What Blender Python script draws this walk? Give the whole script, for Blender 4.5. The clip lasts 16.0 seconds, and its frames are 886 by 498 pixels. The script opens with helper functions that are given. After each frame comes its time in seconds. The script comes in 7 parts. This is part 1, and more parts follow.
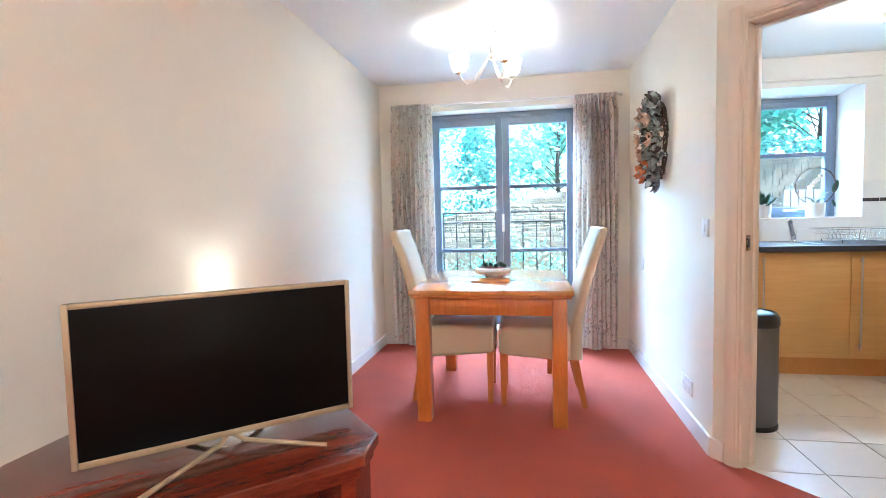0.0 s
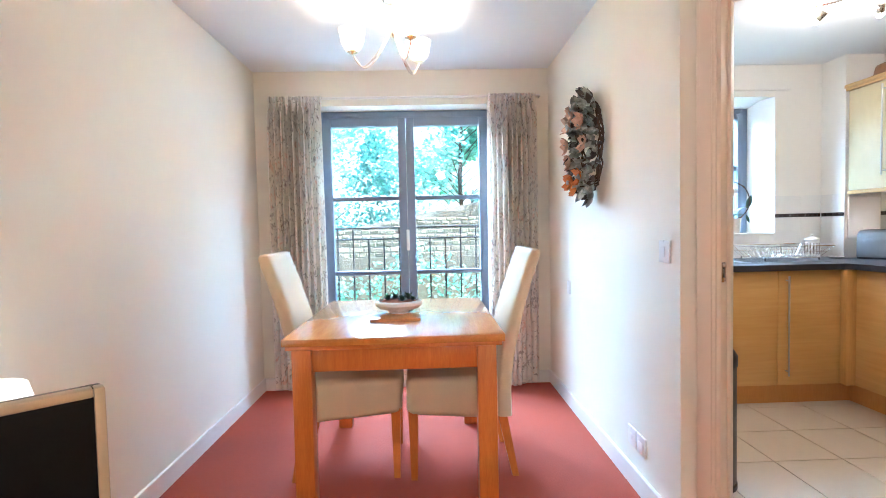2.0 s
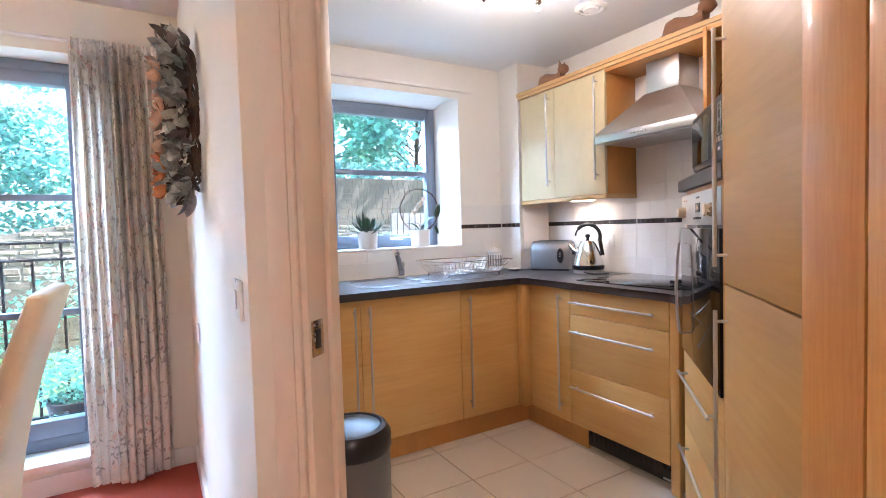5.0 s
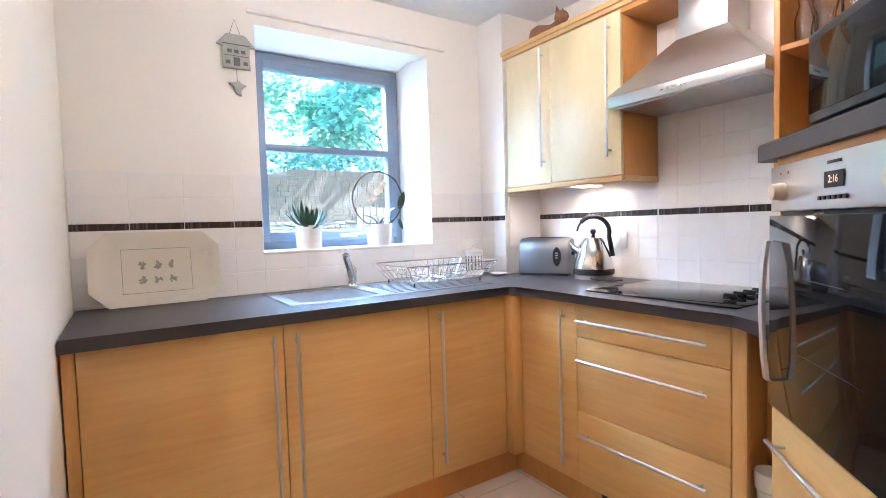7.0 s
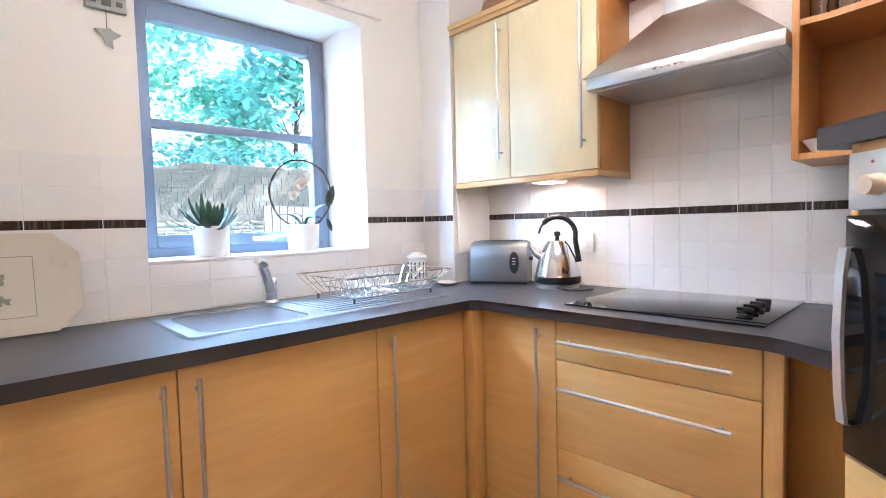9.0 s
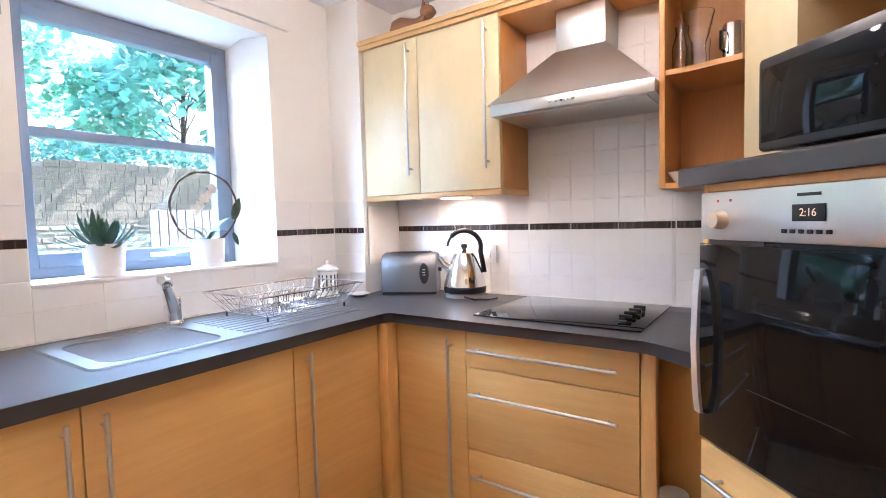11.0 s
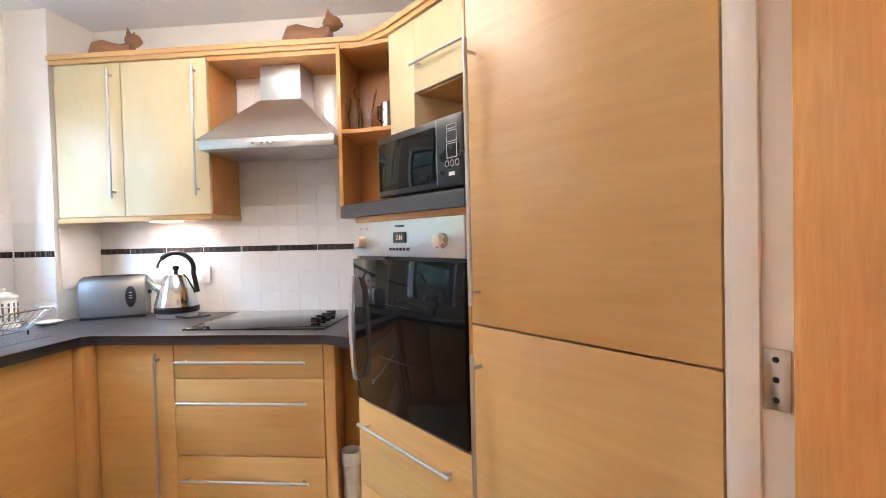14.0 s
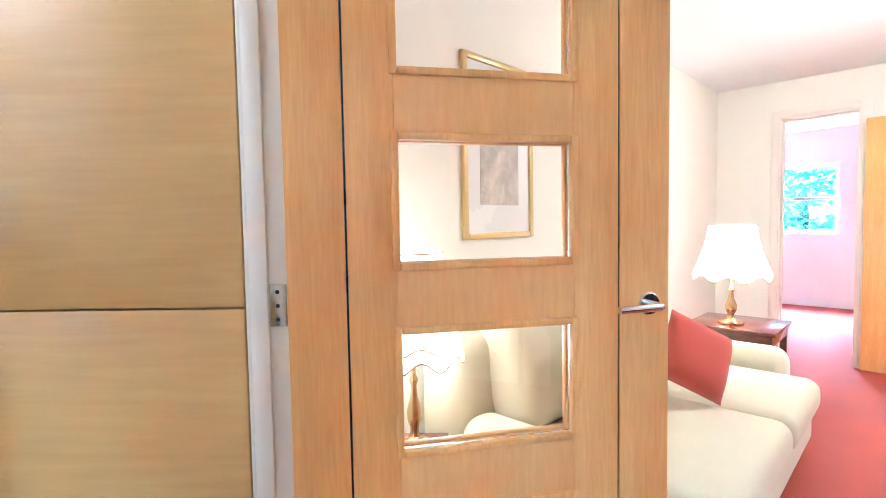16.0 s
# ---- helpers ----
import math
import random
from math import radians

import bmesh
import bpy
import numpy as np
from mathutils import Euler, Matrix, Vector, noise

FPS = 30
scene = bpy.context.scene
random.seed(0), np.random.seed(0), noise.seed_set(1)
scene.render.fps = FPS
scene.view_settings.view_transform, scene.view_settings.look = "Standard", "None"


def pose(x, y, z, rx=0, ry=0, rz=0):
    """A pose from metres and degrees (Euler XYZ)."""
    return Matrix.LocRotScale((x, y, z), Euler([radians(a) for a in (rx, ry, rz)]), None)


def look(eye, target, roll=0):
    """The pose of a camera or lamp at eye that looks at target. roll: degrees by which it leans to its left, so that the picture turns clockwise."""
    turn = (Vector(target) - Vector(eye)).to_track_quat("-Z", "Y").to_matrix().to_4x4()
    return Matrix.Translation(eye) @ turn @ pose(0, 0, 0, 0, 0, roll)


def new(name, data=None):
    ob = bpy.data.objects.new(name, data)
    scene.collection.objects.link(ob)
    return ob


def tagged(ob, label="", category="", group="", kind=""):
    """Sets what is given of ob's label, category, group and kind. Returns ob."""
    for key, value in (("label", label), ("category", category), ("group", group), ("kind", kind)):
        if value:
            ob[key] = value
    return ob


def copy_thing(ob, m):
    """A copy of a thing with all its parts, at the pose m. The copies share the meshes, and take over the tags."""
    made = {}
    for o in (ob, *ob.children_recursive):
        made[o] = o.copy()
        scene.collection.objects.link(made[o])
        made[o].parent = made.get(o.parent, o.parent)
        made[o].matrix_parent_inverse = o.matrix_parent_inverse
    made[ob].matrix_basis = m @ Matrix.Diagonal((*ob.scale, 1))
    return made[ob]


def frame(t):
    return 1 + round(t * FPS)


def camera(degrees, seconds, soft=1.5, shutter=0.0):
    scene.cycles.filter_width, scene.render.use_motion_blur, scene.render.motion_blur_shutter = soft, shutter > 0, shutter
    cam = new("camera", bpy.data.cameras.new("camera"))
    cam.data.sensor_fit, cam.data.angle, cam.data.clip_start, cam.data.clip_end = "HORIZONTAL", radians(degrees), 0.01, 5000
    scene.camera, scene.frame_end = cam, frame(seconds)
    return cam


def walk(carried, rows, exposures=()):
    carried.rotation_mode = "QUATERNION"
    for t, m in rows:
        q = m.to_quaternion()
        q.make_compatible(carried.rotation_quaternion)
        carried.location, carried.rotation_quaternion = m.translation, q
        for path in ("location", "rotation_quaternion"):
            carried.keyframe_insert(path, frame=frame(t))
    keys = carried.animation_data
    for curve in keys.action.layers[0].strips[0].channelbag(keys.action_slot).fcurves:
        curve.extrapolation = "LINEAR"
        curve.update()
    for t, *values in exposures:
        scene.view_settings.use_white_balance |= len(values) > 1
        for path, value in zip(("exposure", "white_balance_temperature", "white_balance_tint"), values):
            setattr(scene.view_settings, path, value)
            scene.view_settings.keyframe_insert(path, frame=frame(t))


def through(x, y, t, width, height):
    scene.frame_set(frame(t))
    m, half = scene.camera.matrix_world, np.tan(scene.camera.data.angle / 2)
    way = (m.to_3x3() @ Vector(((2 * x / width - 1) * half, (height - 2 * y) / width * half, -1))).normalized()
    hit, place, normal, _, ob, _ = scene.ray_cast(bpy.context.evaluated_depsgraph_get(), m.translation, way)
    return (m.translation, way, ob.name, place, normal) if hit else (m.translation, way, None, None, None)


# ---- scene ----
cam = camera(84.1, 16.0, 0.95)
PATH = [
    (0, (0.135, 0.283, 1.173), (-0.213, 2.249, 1.05), -1.3),
    (0.5, (0.103, 0.518, 1.188), (-0.175, 2.496, 1.076), -1.3),
    (1, (0.076, 0.696, 1.193), (-0.111, 2.684, 1.091), -1.3),
    (1.5, (0.059, 0.87, 1.207), (-0.026, 2.866, 1.111), -1.3),
    (2, (0.066, 0.98, 1.211), (0.119, 2.978, 1.126), -1.3),
    (2.5, (0.148, 1.104, 1.21), (0.37, 3.09, 1.131), -1.5),
    (3, (0.272, 1.224, 1.218), (0.678, 3.181, 1.138), -1.6),
    (3.5, (0.398, 1.317, 1.224), (0.991, 3.225, 1.14), -1.7),
    (4, (0.563, 1.464, 1.246), (1.336, 3.306, 1.159), -1.6),
    (4.5, (0.69, 1.591, 1.245), (1.615, 3.362, 1.157), -1.6),
    (5, (0.83, 1.728, 1.24), (1.84, 3.452, 1.156), -1.7),
    (5.2, (0.887, 1.783, 1.234), (1.917, 3.495, 1.155), -1.7),
    (7.5, (1.314, 2.48, 1.217), (2.451, 4.122, 1.111), -1.7),
    (8, (1.358, 2.601, 1.224), (2.568, 4.189, 1.119), -1.7),
    (8.5, (1.375, 2.711, 1.216), (2.668, 4.233, 1.111), -1.6),
    (9, (1.369, 2.775, 1.22), (2.753, 4.216, 1.118), -1.5),
    (11.5, (1.268, 2.741, 1.293), (2.953, 3.815, 1.2), -1.5),
    (12, (1.25, 2.666, 1.273), (2.978, 3.672, 1.217), -1.5),
    (12.5, (1.185, 2.576, 1.28), (2.978, 3.461, 1.234), -1.4),
    (13, (1.111, 2.515, 1.295), (2.983, 3.218, 1.259), -1.5),
    (13.5, (1.049, 2.47, 1.288), (2.99, 2.951, 1.255), -1.6),
    (14, (0.961, 2.454, 1.28), (2.952, 2.642, 1.234), -1.4),
    (14.5, (0.891, 2.489, 1.263), (2.878, 2.27, 1.195), -1.5),
    (15, (0.83, 2.522, 1.25), (2.707, 1.834, 1.173), -1.5),
    (15.5, (0.772, 2.535, 1.241), (2.435, 1.427, 1.155), -1.1),
    (16, (0.745, 2.533, 1.234), (2.143, 1.106, 1.128), -1.0),
]
EXPOSURE = [(0, 3.2, 4950, 9), (1, 3.22, 5100, 10), (2, 3.13, 5200, 11), (3, 2.95, 5000, 9), (4, 2.84, 5100, 11), (5, 2.9, 5550, 22), (7.5, 3.32, 5300, 20), (9, 3.28, 5300, 20), (11.5, 3.22, 5650, 24), (12.5, 3.2, 5850, 24), (14, 3.25, 5600, 18), (14.7, 3.45, 5050, 12), (15.3, 3.6, 4550, 6), (16, 3.52, 4400, 5)]
walk(cam, [(t, look(eye, target, roll)) for t, eye, target, roll in PATH], EXPOSURE)
# ---- light ----
world = bpy.data.worlds.new("sky")
scene.world = world
world.use_nodes = True
wn = world.node_tree.nodes
sky = wn.new("ShaderNodeTexSky")
sky.sky_type, sky.sun_disc = "NISHITA", False
sky.sun_elevation, sky.sun_rotation = radians(43), radians(102)
sky.air_density, sky.dust_density = 1.0, 2.0
world.node_tree.links.new(sky.outputs[0], wn["Background"].inputs[0])
wn["Background"].inputs[1].default_value = 0.15

sun = new("sun", bpy.data.lights.new("sun", "SUN"))
sun.data.energy, sun.data.angle, sun.data.color = 5.0, radians(0.6), (1, 0.95, 0.86)
sun.matrix_world = look((28, -6, 27), (0, 0, 0))


def lamp(name, kind, energy, color, m, size=0.05, size_y=0.0, spread=None):
    ob = new(name, bpy.data.lights.new(name, kind))
    ob.data.energy, ob.data.color = energy, color
    if kind == "AREA":
        ob.data.shape, ob.data.size, ob.data.size_y = "RECTANGLE", size, size_y or size
        if spread:
            ob.data.spread = radians(spread)
    else:
        ob.data.shadow_soft_size = size
    if kind == "SPOT":
        ob.data.spot_size, ob.data.spot_blend = radians(spread or 80), 0.5
    ob.matrix_world = m
    return ob


SOUTH_Y = -2.6
WARM = (1.0, 0.80, 0.58)
LAMPW = (1.0, 0.84, 0.64)
DAY = (0.56, 0.80, 1.0)
# the open sky above and outside each window
lamp("sky_dining", "AREA", 116, DAY, look((-1.1, 6.1, 3.1), (0.35, 4.2, 0.8)), 2.4, 1.5)
lamp("sky_kitchen", "AREA", 62, DAY, look((2.3, 5.85, 3.0), (2.3, 4.5, 1.2)), 1.8, 1.2)
lamp("sky_far_room", "AREA", 320, (0.8, 0.9, 1.0), look((2.2, SOUTH_Y - 4.6, 3.0), (1.9, SOUTH_Y - 2.0, 0.6)), 2.0, 1.5)

for a in (180, 52, -62):
    lamp("chandelier_bulb", "POINT", 1.5, WARM, pose(-0.10 + 0.21 * math.cos(radians(a)), 3.576 + 0.21 * math.sin(radians(a)), 2.19), 0.03)
for x, y in ((2.17, 3.66), (2.46, 3.55), (2.46, 3.19), (2.17, 3.25)):
    lamp("kitchen_spot_bulb", "POINT", 0.75, LAMPW, pose(x, y, 2.205), 0.03)
lamp("under_cabinet_bulb", "AREA", 0.15, WARM, pose(3.24, 4.03, 1.385), 0.09)
lamp("tv_lamp_bulb", "POINT", 0.42, WARM, pose(-1.05, 2.205, 0.75), 0.015)
lamp("sofa_lamp_bulb", "POINT", 0.4, WARM, pose(1.955, 1.45, 0.92), 0.05)
lamp("far_lamp_bulb", "POINT", 2.5, WARM, pose(1.62, -1.0, 1.02), 0.05)
# added fill light, out of view, to brighten lounge and near walls
lamp("lounge_fill_bulb", "POINT", 9.5, WARM, pose(0.3, -0.6, 2.22), 0.08)

# ---- materials ----


def srgb(r, g, b):
    return tuple(((c / 255) / 12.92 if c <= 10 else ((c / 255 + 0.055) / 1.055) ** 2.4) for c in (r, g, b))


def base_mat(name, rough, metal=0.0):
    m = bpy.data.materials.new(name)
    m.use_nodes = True
    bs = m.node_tree.nodes["Principled BSDF"]
    bs.inputs["Roughness"].default_value, bs.inputs["Metallic"].default_value = rough, metal
    return m, m.node_tree.nodes, m.node_tree.links, bs


def noise_node(nodes, links, scale, stretch, detail=5.0, rough=0.6, distort=0.0, placed=False):
    tc, mp, nz = nodes.new("ShaderNodeNewGeometry" if placed else "ShaderNodeTexCoord"), nodes.new("ShaderNodeMapping"), nodes.new("ShaderNodeTexNoise")
    mp.inputs["Scale"].default_value = stretch
    nz.inputs["Scale"].default_value, nz.inputs["Detail"].default_value = scale, detail
    nz.inputs["Roughness"].default_value, nz.inputs["Distortion"].default_value = rough, distort
    links.new(tc.outputs["Position" if placed else "Object"], mp.inputs["Vector"])
    links.new(mp.outputs["Vector"], nz.inputs["Vector"])
    return nz


def ramp_node(nodes, links, fac, stops):
    r = nodes.new("ShaderNodeValToRGB")
    els = r.color_ramp.elements
    while len(els) < len(stops):
        els.new(0.5)
    for e, (p, c) in zip(els, stops):
        e.position, e.color = p, (*c, 1)
    links.new(fac, r.inputs["Fac"])
    return r


def mat(name, col, rough=0.5, metal=0.0, var=0.08, scale=4.0, fine=60.0, bump=0.15, depth=0.002, stretch=(1, 1, 1), sheen=0.0, coat=0.0, rvar=0.1, vary=0.0, placed=False):
    """A surface with a slow stain, a fine grain and a low relief."""
    m, nodes, links, bs = base_mat(name, rough, metal)
    slow = noise_node(nodes, links, scale, stretch, placed=placed)
    quick = noise_node(nodes, links, fine, stretch, 3.0, placed=placed)
    mix = nodes.new("ShaderNodeMath")
    mix.operation = "MULTIPLY_ADD"
    mix.inputs[1].default_value = 0.35
    links.new(quick.outputs["Fac"], mix.inputs[0])
    half = nodes.new("ShaderNodeMath")
    half.operation = "MULTIPLY"
    half.inputs[1].default_value = 0.65
    links.new(slow.outputs["Fac"], half.inputs[0])
    links.new(half.outputs[0], mix.inputs[2])
    lo, hi = tuple(c * (1 - var) for c in col), tuple(min(1, c * (1 + var)) for c in col)
    r = ramp_node(nodes, links, mix.outputs[0], [(0.3, lo), (0.7, hi)])
    out = r.outputs["Color"]
    if vary:
        info, hsv, ma = nodes.new("ShaderNodeObjectInfo"), nodes.new("ShaderNodeHueSaturation"), nodes.new("ShaderNodeMapRange")
        ma.inputs["To Min"].default_value, ma.inputs["To Max"].default_value = 1 - vary, 1 + vary
        links.new(info.outputs["Random"], ma.inputs["Value"])
        links.new(ma.outputs[0], hsv.inputs["Value"])
        links.new(out, hsv.inputs["Color"])
        out = hsv.outputs["Color"]
    links.new(out, bs.inputs["Base Color"])
    if rvar:
        mr = nodes.new("ShaderNodeMapRange")
        mr.inputs["From Min"].default_value, mr.inputs["From Max"].default_value = 0.3, 0.7
        mr.inputs["To Min"].default_value, mr.inputs["To Max"].default_value = max(0, rough - rvar), min(1, rough + rvar)
        links.new(slow.outputs["Fac"], mr.inputs["Value"])
        links.new(mr.outputs[0], bs.inputs["Roughness"])
    if bump:
        b = nodes.new("ShaderNodeBump")
        b.inputs["Strength"].default_value, b.inputs["Distance"].default_value = bump, depth
        links.new(quick.outputs["Fac"], b.inputs["Height"])
        links.new(b.outputs[0], bs.inputs["Normal"])
    if sheen:
        bs.inputs["Sheen Weight"].default_value = sheen
    if coat:
        bs.inputs["Coat Weight"].default_value, bs.inputs["Coat Roughness"].default_value = coat, 0.08
    return m


def wood(name, dark, light, stretch, scale=3.0, rough=0.4, bump=0.06, coat=0.0, bands=0.5, coat_rough=0.1, coat_ior=1.5):
    """Timber: long streaks along the axis that stretch keeps short in scale, with a slow cloud over them."""
    m, nodes, links, bs = base_mat(name, rough)
    streak = noise_node(nodes, links, scale, stretch, 6.0, 0.65, 0.6)
    pore = noise_node(nodes, links, scale * 12, stretch, 2.0)
    cloud = noise_node(nodes, links, 1.3, (1, 1, 1), 2.0)
    add = nodes.new("ShaderNodeMath")
    add.operation = "MULTIPLY_ADD"
    add.inputs[1].default_value = bands
    links.new(streak.outputs["Fac"], add.inputs[0])
    half = nodes.new("ShaderNodeMath")
    half.operation = "MULTIPLY_ADD"
    half.inputs[1].default_value, half.inputs[2].default_value = 0.25, 0.0
    links.new(pore.outputs["Fac"], half.inputs[0])
    third = nodes.new("ShaderNodeMath")
    third.operation = "MULTIPLY_ADD"
    third.inputs[1].default_value = 0.75 - bands
    links.new(cloud.outputs["Fac"], third.inputs[0])
    links.new(half.outputs[0], third.inputs[2])
    links.new(third.outputs[0], add.inputs[2])
    mid = tuple((a + b) / 2 for a, b in zip(dark, light))
    r = ramp_node(nodes, links, add.outputs[0], [(0.36, dark), (0.5, mid), (0.62, light)])
    links.new(r.outputs["Color"], bs.inputs["Base Color"])
    b = nodes.new("ShaderNodeBump")
    b.inputs["Strength"].default_value, b.inputs["Distance"].default_value = bump, 0.002
    links.new(pore.outputs["Fac"], b.inputs["Height"])
    links.new(b.outputs[0], bs.inputs["Normal"])
    if coat:
        bs.inputs["Coat Weight"].default_value, bs.inputs["Coat Roughness"].default_value = coat, coat_rough
        bs.inputs["Coat IOR"].default_value = coat_ior
    return m


def glass_mat(name, tint=(1, 1, 1), rough=0.0, ior=1.45):
    m, nodes, links, bs = base_mat(name, rough)
    bs.inputs["Base Color"].default_value = (*tint, 1)
    bs.inputs["Transmission Weight"].default_value, bs.inputs["IOR"].default_value = 1.0, ior
    return m


def shade_mat(name, col, strength, through):
    """A lamp shade lit from within, which lets light through."""
    m, nodes, links, bs = base_mat(name, 0.5)
    bs.inputs["Base Color"].default_value = (0.82, 0.79, 0.72, 1)
    bs.inputs["Emission Color"].default_value, bs.inputs["Emission Strength"].default_value = (*col, 1), strength
    tl_, mx = nodes.new("ShaderNodeBsdfTranslucent"), nodes.new("ShaderNodeMixShader")
    tl_.inputs["Color"].default_value = (0.86, 0.82, 0.74, 1)
    mx.inputs[0].default_value = through
    links.new(bs.outputs[0], mx.inputs[1])
    links.new(tl_.outputs[0], mx.inputs[2])
    links.new(mx.outputs[0], nodes["Material Output"].inputs["Surface"])
    return m


def glow(name, col, strength):
    m, nodes, links, bs = base_mat(name, 0.5)
    bs.inputs["Base Color"].default_value = (0.8, 0.78, 0.72, 1)
    bs.inputs["Emission Color"].default_value, bs.inputs["Emission Strength"].default_value = (*col, 1), strength
    return m


M_WALL = mat("cream_emulsion", (0.82, 0.765, 0.645), 0.75, var=0.02, scale=1.5, fine=160, bump=0.12, depth=0.001)
M_KWALL = mat("white_emulsion", (0.83, 0.80, 0.74), 0.7, var=0.02, scale=1.5, fine=160, bump=0.12, depth=0.001)
M_CEIL = mat("ceiling_white", (0.80, 0.80, 0.79), 0.85, var=0.02, scale=1.2, fine=140, bump=0.12, depth=0.001)
M_GLOSS = mat("white_gloss_paint", (0.82, 0.79, 0.74), 0.36, var=0.02, scale=3, fine=40, bump=0.05, depth=0.0006, rvar=0.02)
M_PEACH = mat("magnolia_gloss_paint", (0.80, 0.71, 0.60), 0.42, var=0.01, scale=3, fine=40, bump=0.02, depth=0.0004, rvar=0)
M_CARPET = mat("red_carpet", (0.46, 0.084, 0.044), 0.95, var=0.16, scale=2.2, fine=420, bump=0.9, depth=0.006)
M_TILE = mat("floor_tile_cream", (0.64, 0.55, 0.43), 0.30, var=0.025, scale=5, fine=40, bump=0, vary=0.04, rvar=0, placed=True)
M_GROUT = mat("grout_brown", (0.16, 0.125, 0.095), 0.9, var=0.2, scale=8, fine=150, bump=0.5)
M_WTILE = mat("wall_tile_white", (0.82, 0.80, 0.77), 0.10, var=0.02, scale=6, fine=14, bump=0.05, depth=0.001, vary=0.02, rvar=0.03, placed=True)
M_WGROUT = mat("grout_white", (0.80, 0.78, 0.75), 0.85, var=0.06, scale=8, fine=150, bump=0.3)
M_BAND = mat("dark_border_tile", (0.035, 0.024, 0.02), 0.25, var=0.5, scale=60, fine=400, bump=0.2, stretch=(1, 1, 0.05))
M_MAPLE = wood("maple_laminate", srgb(204, 152, 82), srgb(224, 182, 112), (0.22, 0.22, 3.2), 1.3, 0.42, 0.01, coat=0.3, bands=0.3, coat_rough=0.42)
M_MAPLE_V = wood("maple_laminate_upright", srgb(203, 149, 80), srgb(222, 174, 104), (9, 9, 0.8), 1.3, 0.36, 0.015, coat=0.3, bands=0.25)
M_MAPLE_C = wood("maple_carcass", srgb(194, 134, 68), srgb(210, 154, 86), (7, 7, 1.0), 1.3, 0.42, 0.015, bands=0.25)
# upper cabinet fronts: paler and less orange than the base cabinet fronts
M_MAPLE_P = wood("pale_upper_front", srgb(206, 189, 146), srgb(221, 205, 163), (1.2, 1.2, 0.5), 1.2, 0.42, 0.008, coat=0.3, bands=0.12, coat_rough=0.35)
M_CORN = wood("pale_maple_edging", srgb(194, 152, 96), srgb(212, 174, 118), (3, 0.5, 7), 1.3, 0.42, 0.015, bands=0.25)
M_BRASS_P = mat("pale_knob", (0.72, 0.60, 0.46), 0.3, 0.6, var=0.03, bump=0.02)
M_GLOW_SPOT = glow("warm_diffuser", (1.0, 0.78, 0.5), 4)
M_OAK = wood("oak_veneer", srgb(224, 152, 76), srgb(246, 194, 114), (9, 9, 0.6), 1.5, 0.38, 0.05, coat=0.2, bands=0.4)
M_OAK_H = wood("oak_veneer_rail", srgb(228, 160, 84), srgb(245, 192, 116), (5, 5, 0.7), 1.3, 0.38, 0.03, coat=0.2, bands=0.3)
M_TABLE = wood("table_oak", srgb(190, 120, 52), srgb(218, 154, 78), (10, 0.9, 10), 2.0, 0.22, 0.05, coat=0.5)
M_TLEG = wood("table_leg_oak", srgb(190, 102, 36), srgb(214, 132, 54), (12, 12, 1.0), 2.0, 0.3, 0.05, coat=0.3)
M_TVWOOD = wood("mahogany_stained", srgb(70, 22, 12), srgb(128, 52, 28), (1.2, 10, 10), 2.4, 0.25, 0.05, coat=0.5)
M_WORKTOP = mat("worktop_charcoal", (0.043, 0.039, 0.042), 0.36, var=0.05, scale=18, fine=400, bump=0.03, depth=0.0004, rvar=0.01)
M_STEEL = mat("brushed_steel", (0.60, 0.59, 0.57), 0.36, 1.0, var=0.02, scale=2, fine=160, bump=0.015, depth=0.0005, rvar=0.03)
M_SINK = mat("satin_sink_steel", (0.19, 0.185, 0.18), 0.5, 0.8, var=0.06, scale=6, fine=200, bump=0.02, depth=0.0005, rvar=0.04)
M_BASIN = mat("dull_basin_steel", (0.20, 0.19, 0.18), 0.5, 0.85, var=0.08, scale=5, fine=200, bump=0.02, depth=0.0005, rvar=0.05)
M_ALU = mat("satin_aluminium", (0.70, 0.67, 0.64), 0.45, 0.85, var=0.03, fine=200, bump=0.02)
M_CHROME = mat("chrome", (0.78, 0.78, 0.78), 0.10, 1.0, var=0.02, bump=0, rvar=0.03)
M_BLACKGLASS = mat("black_glass", (0.006, 0.006, 0.007), 0.05, var=0.1, bump=0, rvar=0.02)
M_BLACKGLASS.node_tree.nodes["Principled BSDF"].inputs["Specular IOR Level"].default_value = 0.2
M_BLACK = mat("black_plastic", (0.012, 0.012, 0.013), 0.32, var=0.1, fine=200, bump=0.08)
M_SCREEN = mat("tv_screen", (0.004, 0.004, 0.004), 0.30, var=0.02, bump=0, rvar=0)
M_SCREEN.node_tree.nodes["Principled BSDF"].inputs["Specular IOR Level"].default_value = 0.12
M_SILVER = mat("champagne_silver_bezel", (0.46, 0.37, 0.24), 0.42, 0.35, var=0.04, bump=0.03)
M_FABRIC = mat("cream_faux_leather", (0.68, 0.55, 0.36), 0.48, var=0.06, scale=5, fine=220, bump=0.25, depth=0.001)
M_SOFA = mat("cream_sofa_fabric", (0.72, 0.64, 0.44), 0.85, var=0.05, scale=5, fine=300, bump=0.4, sheen=0.2)
M_RED = mat("coral_cushion_fabric", (0.55, 0.09, 0.055), 0.85, var=0.08, scale=6, fine=300, bump=0.4, sheen=0.2)
M_FRAME = mat("grey_blue_aluminium", (0.19, 0.235, 0.31), 0.38, 0.0, var=0.04, fine=200, bump=0.03)
M_RAIL = mat("black_painted_steel", (0.012, 0.013, 0.014), 0.45, var=0.2, fine=120, bump=0.2)
M_GLASS = glass_mat("window_glass")
